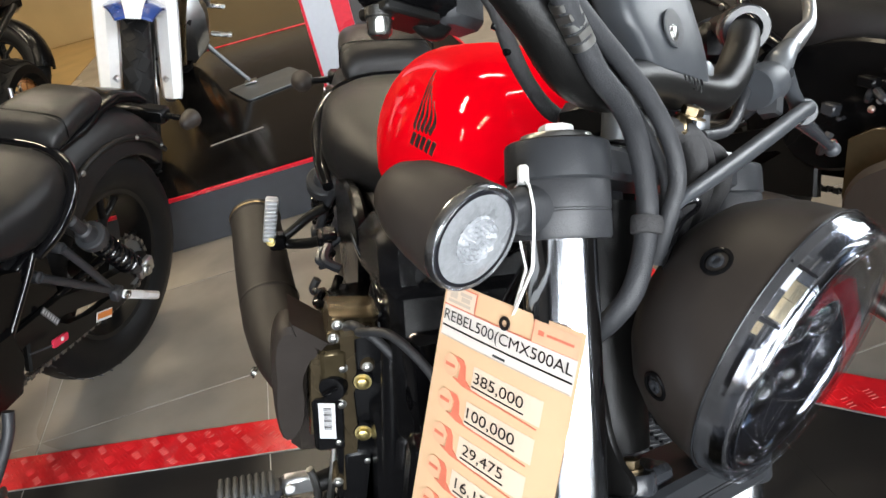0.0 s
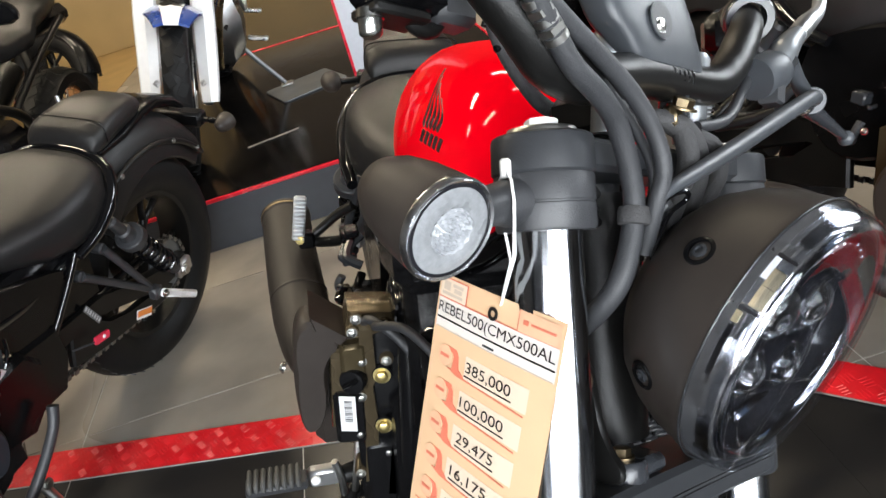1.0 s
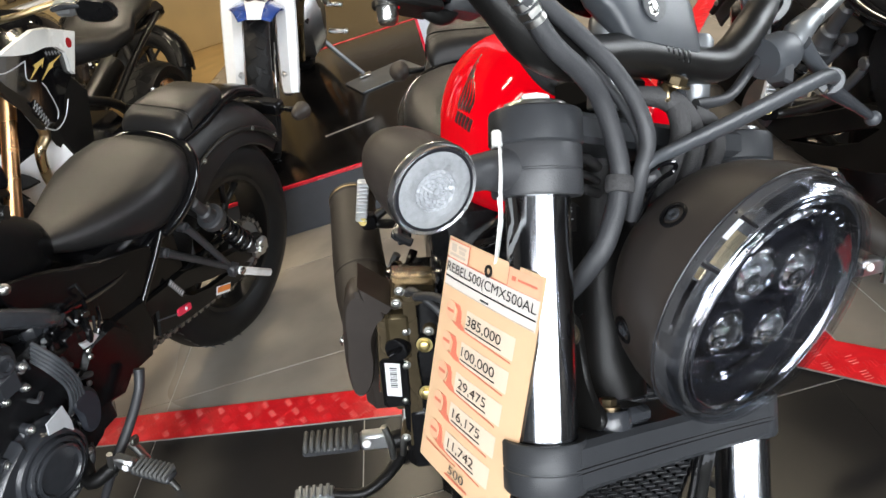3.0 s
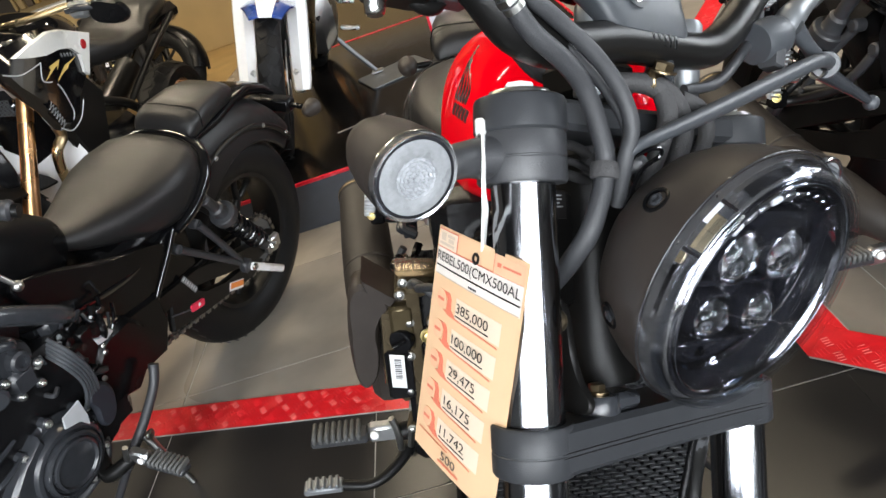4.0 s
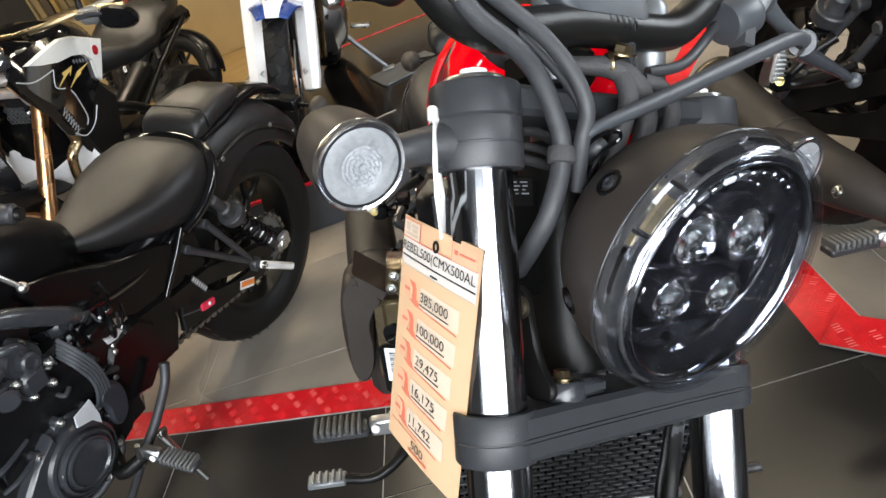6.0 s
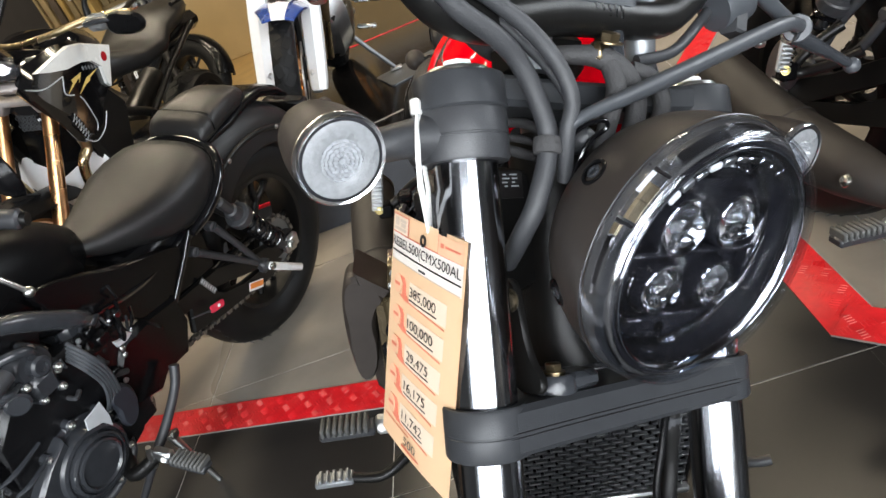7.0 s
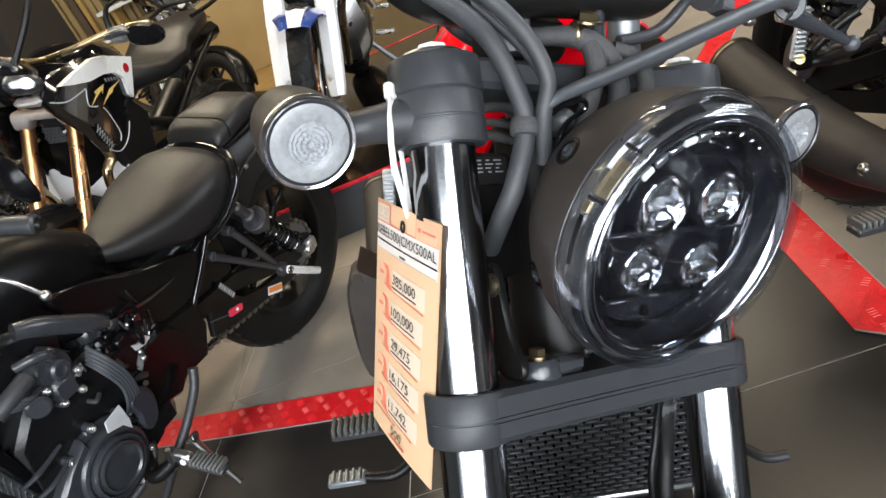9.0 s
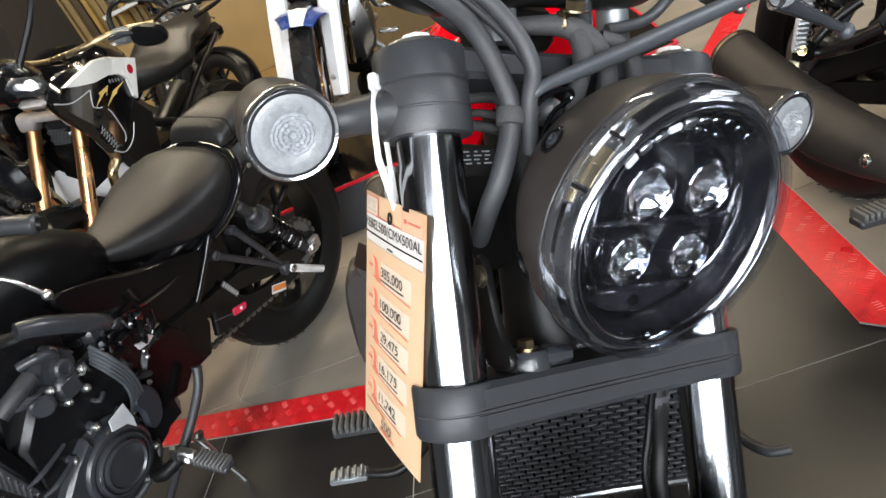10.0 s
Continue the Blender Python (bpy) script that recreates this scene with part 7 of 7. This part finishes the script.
        side = Matrix(((0, 0, s, 0), (1, 0, 0, 0), (0, 1, 0, 0), (0, 0, 0, 1)))
        put("side_fairing", Geo().plate([(-0.06, 1.03), (-0.10, 0.97), (-0.20, 0.86), (-0.25, 0.775), (-0.31, 0.742), (-0.39, 0.762), (-0.44, 0.82), (-0.52, 0.88), (-0.60, 1.00), (-0.42, 1.085), (-0.30, 1.095), (-0.12, 1.075)], 0.150, 0.215, side, 0.03), GLOSS, bike, "gloss black side fairing")
        put("lower_fairing", Geo().plate([(-0.30, 0.80), (-0.36, 0.66), (-0.42, 0.56), (-0.56, 0.60), (-0.62, 0.80), (-0.52, 0.90), (-0.40, 0.84)], 0.140, 0.190, side, 0.02), MATTE)
        put("shroud", Geo().plate([(-0.122, 1.056), (-0.22, 1.072), (-0.326, 1.086), (-0.40, 1.076), (-0.575, 1.020), (-0.495, 0.888), (-0.478, 0.904), (-0.480, 0.968), (-0.434, 1.003), (-0.367, 1.022), (-0.277, 1.020), (-0.194, 1.036)], 0.212, 0.230, side, 0.005), SHROUD, bike, "silver-white boomerang shroud")
        put("roundel", Geo().lathe([(0.018, 0), (0.017, 0.002), (0.0004, 0.002)], 24, side @ pose(-0.510, 0.996, 0.2300)), REDDARK)
        for k in range(2):
            put("decal", Geo().plate(([(-0.256, 0.943), (-0.300, 0.966), (-0.298, 0.978), (-0.364, 0.984), (-0.336, 0.957), (-0.345, 0.970), (-0.325, 0.967)], [(-0.316, 0.922), (-0.384, 0.958), (-0.464, 0.966), (-0.404, 0.952), (-0.396, 0.944), (-0.362, 0.938)])[k], 0.2152, 0.2172, side), GOLDPRINT, bike, "gold zigzag decal")
        for k in range(5):
            put("decal", Geo().box((0, 0, 0), (0.010, 0.014, 0.002), 0.0005, side @ pose(-0.385 - 0.018 * k, 0.992 - 0.004 * k, 0.2155, 0, 0, -20)), STEELDARK)
        for q in (((-0.066, 1.022), (-0.147, 0.997), (-0.261, 1.002)), ((-0.261, 1.002), (-0.240, 0.954), (-0.260, 0.937), (-0.285, 0.930)), ((-0.310, 0.915), (-0.327, 0.887), (-0.347, 0.808), (-0.329, 0.780)), ((-0.249, 0.779), (-0.305, 0.750), (-0.375, 0.768), (-0.424, 0.818))):
            put("pinstripe", Geo().tube([side @ Vector((y, z, 0.2150)) for y, z in q], 0.0022, 6), SILVER)
        put("mesh_panel", Geo().plate([(-0.235, 0.884), (-0.206, 0.847), (-0.245, 0.785), (-0.265, 0.777), (-0.270, 0.830), (-0.256, 0.856)], 0.2152, 0.2182, side), PLASTIC)
        for k in range(7):
            y, z = -0.224 - 0.006 * k, 0.868 - 0.013 * k
            put("mesh_bar", Geo().tube([side @ Vector((y + 0.010, z - 0.008, 0.2190)), side @ Vector((y - 0.020, z - 0.004, 0.2185))], 0.0013, 6), STEELDARK)
            put("mesh_bar", Geo().tube([side @ Vector((y + 0.006, z - 0.012, 0.2190)), side @ Vector((y - 0.016, z + 0.010, 0.2185))], 0.0013, 6), STEELDARK)
        put("crash_pipe", Geo().tube([(0.12 * s, -0.34, 0.83), (0.165 * s, -0.292, 0.785), (0.168 * s, -0.300, 0.730), (0.155 * s, -0.262, 0.680), (0.13 * s, -0.30, 0.55), (0.11 * s, -0.42, 0.32)], 0.019, 14), BRASSPIPE, bike, "tarnished gold header pipe")
    rad = put("radiator", Geo().box((0, -0.38, 0.72), (0.24, 0.05, 0.34), 0.01), PLASTIC)
    # perforated guard between the fork legs
    put("guard_plate", Geo().plate([(-0.070, 0.895), (0.075, 0.905), (0.090, 0.820), (0.055, 0.772), (-0.020, 0.800)], -0.004, 0.004, Matrix(((1, 0, 0, 0), (0, 0, -1, -0.345), (0, 1, 0, 0), (0, 0, 0, 1))), 0.002), PLASTIC, rad)
    for i in range(9):
        for j in range(7):
            x, z = -0.058 + 0.0165 * i + 0.008 * (j % 2), 0.892 - 0.0145 * j
            if z > 0.785 + 0.35 * abs(x - 0.05):
                put("mesh_cell", Geo().lathe([(0.0058, 0), (0.0075, 0.0), (0.0075, 0.003), (0.0058, 0.003)], 6, Matrix(((1, 0, 0, x), (0, 0, 1, -0.341), (0, -1, 0, z), (0, 0, 0, 1))), closed=True), STEELDARK, rad)
    put("horn", Geo().lathe([(0.034, -0.012), (0.034, 0.006), (0.028, 0.010), (0.018, 0.004), (0.0004, 0.008)], 28, Matrix(((1, 0, 0, -0.035), (0, 0, 1, -0.330), (0, -1, 0, 0.855), (0, 0, 0, 1)))), GLOSS, rad, "round black horn")
    put("nose", Geo().box((0, 0, 0), (0.27, 0.16, 0.14), 0.04, pose(0, -0.13, 1.085, 15, 0, 0)), GLOSS)
    put("windscreen", Geo().plate([(-0.135, 0.0), (-0.200, 0.16), (-0.205, 0.26), (-0.12, 0.42), (0.12, 0.42), (0.205, 0.26), (0.200, 0.16), (0.135, 0.0)], -0.003, 0.003, pose(0, -0.10, 1.135, 62, 0, 0), 0.001), SHELLCLEAR, bike, "clear upright windscreen")
    put("screen_frame", Geo().tube([(-0.10, -0.125, 1.135), (-0.165, -0.205, 1.275), (-0.170, -0.255, 1.365), (-0.10, -0.33, 1.50), (0.10, -0.33, 1.50), (0.170, -0.255, 1.365), (0.165, -0.205, 1.275), (0.10, -0.125, 1.135)], 0.012, 8), MATTE)
    put("fuel_tank", Geo().rings([oval((0, y, zc), (1, 0, 0), (0, 0, 1), a, b, 2.6) for y, zc, a, b in ((-0.30, 0.95, 0.09, 0.08), (-0.36, 0.97, 0.16, 0.12), (-0.50, 0.98, 0.185, 0.14), (-0.64, 0.96, 0.16, 0.13), (-0.74, 0.92, 0.10, 0.09))]), GLOSS, bike, "gloss black tank")
    put("seat", Geo().rings([oval((0, y, zc), (1, 0, 0), (0, 0, 1), a, b, 3.0) for y, zc, a, b in ((-0.70, 0.90, 0.06, 0.05), (-0.76, 0.89, 0.105, 0.06), (-0.95, 0.865, 0.15, 0.05), (-1.12, 0.875, 0.165, 0.05), (-1.20, 0.925, 0.155, 0.05), (-1.40, 0.945, 0.14, 0.05), (-1.56, 0.955, 0.09, 0.04))]), VINYL, bike, "long black vinyl seat")
    put("tail", Geo().box((0, -1.45, 0.87), (0.20, 0.42, 0.09), 0.03), PLASTIC)
    put("rack", Geo().tube([(-0.12, -1.35, 1.0), (-0.14, -1.62, 1.02), (0, -1.70, 1.02), (0.14, -1.62, 1.02), (0.12, -1.35, 1.0)], 0.011, 10), MATTE)
    # engine and chassis
    put("engine", Geo().box((0, -0.68, 0.46), (0.36, 0.42, 0.34), 0.05), ENGINE, bike, "dark grey engine")
    for s in (1, -1):
        cov = put("engine_cover", Geo().lathe([(0.115, -0.02), (0.115, 0.02), (0.10, 0.035), (0.06, 0.042), (0.0004, 0.043)], 36, along((0.17 * s, -0.66, 0.43), (1.0 * s, -0.66, 0.43))), BRONZECASE, bike, "bronze engine cover")
        for k in range(7):
            a = radians(51.4 * k)
            put("cover_bolt", bolt(Geo(), (0.192 * s, -0.66 + 0.105 * math.cos(a), 0.43 + 0.105 * math.sin(a)), (s, 0, 0), 0.007, 0.006), STEEL, cov)
        put("frame_rail", Geo().tube([(0.06 * s, -0.34, 0.92), (0.15 * s, -0.55, 0.78), (0.17 * s, -0.82, 0.66), (0.15 * s, -0.98, 0.50), (0.12 * s, -1.02, 0.36)], 0.020, 12), MATTE)
        put("sub_frame", Geo().tube([(0.15 * s, -0.85, 0.66), (0.14 * s, -1.15, 0.78), (0.12 * s, -1.5, 0.88)], 0.014, 10), MATTE)
        put("swingarm", Geo().tube([(0.12 * s, -0.98, 0.40), (0.125 * s, -1.25, 0.36), (0.12 * s, -1.55, 0.315)], [0.035, 0.030, 0.026], 12), ALU, bike, "alloy swingarm")
        pb = put("peg_bracket", Geo().tube([(0.16 * s, -0.93, 0.56), (0.19 * s, -1.10, 0.46), (0.17 * s, -1.16, 0.62)], [0.012, 0.014, 0.010], 10), ALU, bike, "alloy pillion bracket")
        put("pillion_peg", Geo().box((0.23 * s, -1.10, 0.45), (0.09, 0.03, 0.02), 0.005), ALU, pb)
        put("rider_peg", Geo().box((0.26 * s, -0.86, 0.36), (0.10, 0.04, 0.02), 0.005), ALU)
    rings = []
    for y, z, w, h in ((-0.36, 0.50, 0.17, 0.10), (-0.38, 0.40, 0.215, 0.09), (-0.46, 0.29, 0.225, 0.075), (-0.62, 0.23, 0.19, 0.05), (-0.86, 0.21, 0.13, 0.04)):
        z += skid_up
        rings.append([(-w, y, z + h), (-w * 0.8, y + 0.02, z), (0, y + 0.035, z - 0.01), (w * 0.8, y + 0.02, z), (w, y, z + h), (w * 0.94, y - 0.012, z + h), (0, y + 0.018, z + 0.004), (-w * 0.94, y - 0.012, z + h)])
    sk = put("skid_plate", Geo().rings(rings), skid_mat, bike, "pale engine skid plate")
    # solid black plates stand in for the dark of the open slots
    for s in (1, -1):
        for k in range(2):
            put("slot", Geo().plate(rounded(0.055, 0.022, 0.009), -0.004, 0.004, facing((0.155 * s, -0.372 - 0.06 * k, 0.445 + skid_up - 0.07 * k), (0.75 * s, 0.75, -0.1), (0, 0, 1)) @ pose(0, 0, 0.012, 0, 0, 40 * s)), INK, sk)
    put("side_stand", Geo().tube([(-0.13, -0.78, 0.38), (-0.25, -0.79, 0.27), (-0.385, -0.80, 0.155)], [0.014, 0.012, 0.011], 12), STEELDARK, bike, "grey side stand")
    put("stand_foot", Geo().box((0, 0, 0), (0.06, 0.05, 0.010), 0.002, pose(-0.392, -0.805, 0.149, 0, 18, 0)), ALU)
    put("muffler", Geo().tube([(0.17, -0.90, 0.42), (0.19, -1.15, 0.48), (0.20, -1.55, 0.62)], [0.03, 0.065, 0.060], 20), muffler_mat, bike, "long muffler")
    # the front wheel and what turns with it
    for ob in list(bike.children):
        if ob is front or ob.name.split(".")[0] in ("fork_leg", "front_fender"):
            ob.matrix_basis = pose(0, 0, 0, 0, 0, steer) @ ob.matrix_basis
    return bike


adventure_bike(pose(-0.940, 2.39, 0.202, 0, -18, -180), "white and blue touring motorcycle standing on the plinth", WHITE, FORKGOLD, (BLUE, WHITE), ALU, STEEL, 0.05, 6)
adventure_bike(pose(-1.900, 1.700, 0.0, 0, -14, -188.0), "black touring motorcycle with white shrouds and gold fork", None, FORKGOLD, (MATTE, MATTE), WHITE, MATTE, 0.10, 0)

stand_plate = thing("stand_plate", pose(-0.43, 3.12, 0.203), "grey square metal plate under a side stand", "metal plate")
part("plate", Geo().plate(rounded(0.34, 0.30, 0.02), 0.0, 0.008, pose(0, 0, 0, 0, 0, 20), 0.002), STEELDARK, stand_plate)
part("inlay", Geo().box((0, 0, 0), (0.225, 0.012, 0.003), 0.001, pose(-0.589, 2.473, 0.2045, 0, 0, 12.6)), ALUDULL, plinth)

board = thing("display_board", pose(-0.185, 2.74, 0.202), "upright grey display board with red borders on the plinth", "display board")
part("panel", Geo().box((0.145, 0, 0.75), (0.29, 0.03, 1.5), 0.003), BOARDGREY, board, "pale grey panel")
part("red_band", Geo().box((0.165, -0.017, 0.75), (0.075, 0.004, 1.49), 0.001), REDLINE, board)
part("red_edge", Geo().box((0.006, -0.017, 0.75), (0.012, 0.004, 1.49), 0.001), REDLINE, board)
part("dark_band", Geo().box((0.247, -0.017, 0.75), (0.086, 0.004, 1.49), 0.001), DARKWALL, board)
part("foot", Geo().box((0.145, 0.06, 0.01), (0.29, 0.18, 0.02), 0.003), MATTE, board)

# more cruisers of the same kind further along the rows
for n, (m, words, paint) in enumerate(((pose(1.62, 1.32, 0, 0, -12, -170), "all-black cruiser motorcycle parked further along the row", GLOSS), (pose(-3.05, 5.7, 0, 0, -11, -140), "dark red cruiser motorcycle parked at the back", REDDARK), (pose(-3.1, 3.4, 0, 0, -11, -200), "dark red cruiser motorcycle parked by the wall", REDDARK))):
    far = copy_thing(side_bike, m)
    tagged(far, words, "motorcycle", "cruiser motorcycles")
    for child in far.children_recursive:
        if child.name.startswith("fuel_tank"):
            child.data = child.data.copy()
            child.data.materials[0] = paint
            child["label"] = "glossy fuel tank"

# ---------------------------------------------------------------- room
counter = thing("counter", pose(-2.2, 7.6, 0), "long ochre wooden counter by the back wall", "counter")
part("body", Geo().box((0, 0, 0.45), (4.2, 0.6, 0.9), 0.01), WARMWALL, counter)
part("counter_top", Geo().box((0, 0, 0.92), (4.3, 0.7, 0.04), 0.008), WHITE, counter)
tagged(part("floor_runner", Geo().plate([(-4.9, 5.2), (-2.0, 4.95), (-1.9, 8.6), (-4.9, 8.6)], 0.0, 0.004), TILEOCHRE, None, "ochre floor zone"), "", "floor", "", "structure")
tagged(part("red_floor_line", Geo().plate([(-4.9, 5.08), (-2.62, 4.90), (-2.62, 5.00), (-4.9, 5.18)], 0.0, 0.005), PLATE, None, "red floor line"), "", "floor", "", "structure")
# back wall's right part is unseen, kept dark to dim the plinth's reflections
for name, c, s, mat in (("wall_back", (-3.2, 8.85, 1.9), (3.6, 0.2, 3.9), WARMWALL), ("wall_back_right", (2.1, 8.85, 1.9), (7.0, 0.2, 3.9), BROWNWALL), ("wall_left", (-5.05, 2.3, 1.9), (0.2, 13.3, 3.9), DARKWALL),
                        ("wall_right_end", (5.9, 6.2, 1.9), (0.2, 5.2, 3.9), DARKWALL), ("wall_right_sill", (5.9, 1.0, 0.25), (0.2, 5.4, 0.5), DARKWALL), ("wall_right_head", (5.9, 1.0, 3.55), (0.2, 5.4, 0.6), DARKWALL),
                        ("wall_right_corner", (5.9, -3.0, 1.9), (0.2, 2.6, 3.9), DARKWALL), ("wall_front_sill", (0.4, -4.3, 0.2), (10.8, 0.2, 0.4), DARKWALL), ("wall_front_head", (0.4, -4.3, 3.6), (10.8, 0.2, 0.5), DARKWALL),
                        ("wall_front_pier", (-4.3, -4.3, 1.9), (1.4, 0.2, 3.4), DARKWALL), ("wall_front_pier_2", (4.9, -4.3, 1.9), (1.8, 0.2, 3.4), DARKWALL)):
    tagged(part(name, Geo().box(c, s, 0.005), mat, None, "painted showroom wall"), "", "wall", "", "structure")
slats = thing("slat_panel", pose(-3.2, 8.70, 0.0), "golden and dark brown vertical wooden slats on the back wall", "wall panel")
for k in range(36):
    x = -1.75 + 0.099 * k
    part("slat", Geo().box((x, 0.0, 1.95), (0.055 + 0.030 * ((k * 7) % 3) / 2, 0.05 + 0.02 * (k % 2), 1.95), 0.006), (WARMWALL, WARMWALL, BROWNWALL, OCHREBOARD)[(k * 5) % 4], slats)
shelf = thing("shelf_board", pose(-3.0, 8.35, 1.0), "white shelf board above the counter", "shelf")
part("board", Geo().box((0, 0, 0.20), (2.6, 0.42, 0.05), 0.008), WHITE, shelf)
for x in (-1.2, 0.0, 1.2):
    part("shelf_leg", Geo().box((x, 0.1, -0.41), (0.05, 0.2, 1.18), 0.006), OCHREBOARD, shelf)
tagged(part("ceiling", Geo().box((0.4, 2.2, 3.95), (10.9, 13.3, 0.2), 0.005), CEIL, None, "dark painted showroom ceiling"), "", "ceiling", "", "structure")
win = part("window_1", Geo().box((0.2, -4.05, 3.30), (7.6, 0.08, 0.08), 0.01), MATTE, None, "glazed shop front with black mullions")
tagged(win, "", "window", "", "structure")
for k in range(7):
    part("mullion", Geo().box((-3.3 + 1.17 * k, -3.75, 1.85), (0.07, 0.06, 2.9), 0.01), MATTE, win)
part("transom", Geo().box((0.2, -3.75, 2.35), (7.4, 0.05, 0.06), 0.01), MATTE, win)
# unseen housings, added above the fill lamps
for k, (x, y) in enumerate(((-1.6, 1.6), (-1.6, 4.2), (0.9, 2.6), (0.9, 5.2), (-3.6, 3.2))):
    lamp = thing("ceiling_light", pose(x, y, 3.85), "slim black housing of an added, unseen fill lamp", "ceiling light", "ceiling lights")
    part("housing", Geo().box((0, 0, -0.04), (1.2, 0.34, 0.06), 0.01), MATTE, lamp)

# rows of small halogen spots under the ceiling
BULB = glow("halogen_bulb", (1.0, 0.80, 0.50), 420.0)
for k in range(12):
    x, y = -2.2 + 0.95 * (k % 4) + 0.2 * (k // 4), -0.3 + 1.15 * (k // 4)
    spot = thing("spot_lamp", pose(x, y, 3.80), "small black halogen spot lamp under the ceiling", "spot lamp", "halogen spots")
    part("can", Geo().lathe([(0.045, 0.05), (0.045, -0.06), (0.040, -0.06), (0.036, 0.0)], 20, Matrix()), MATTE, spot)
    part("spot_lamp_bulb", Geo().ball((0, 0, -0.050), 0.013, 10), BULB, spot)
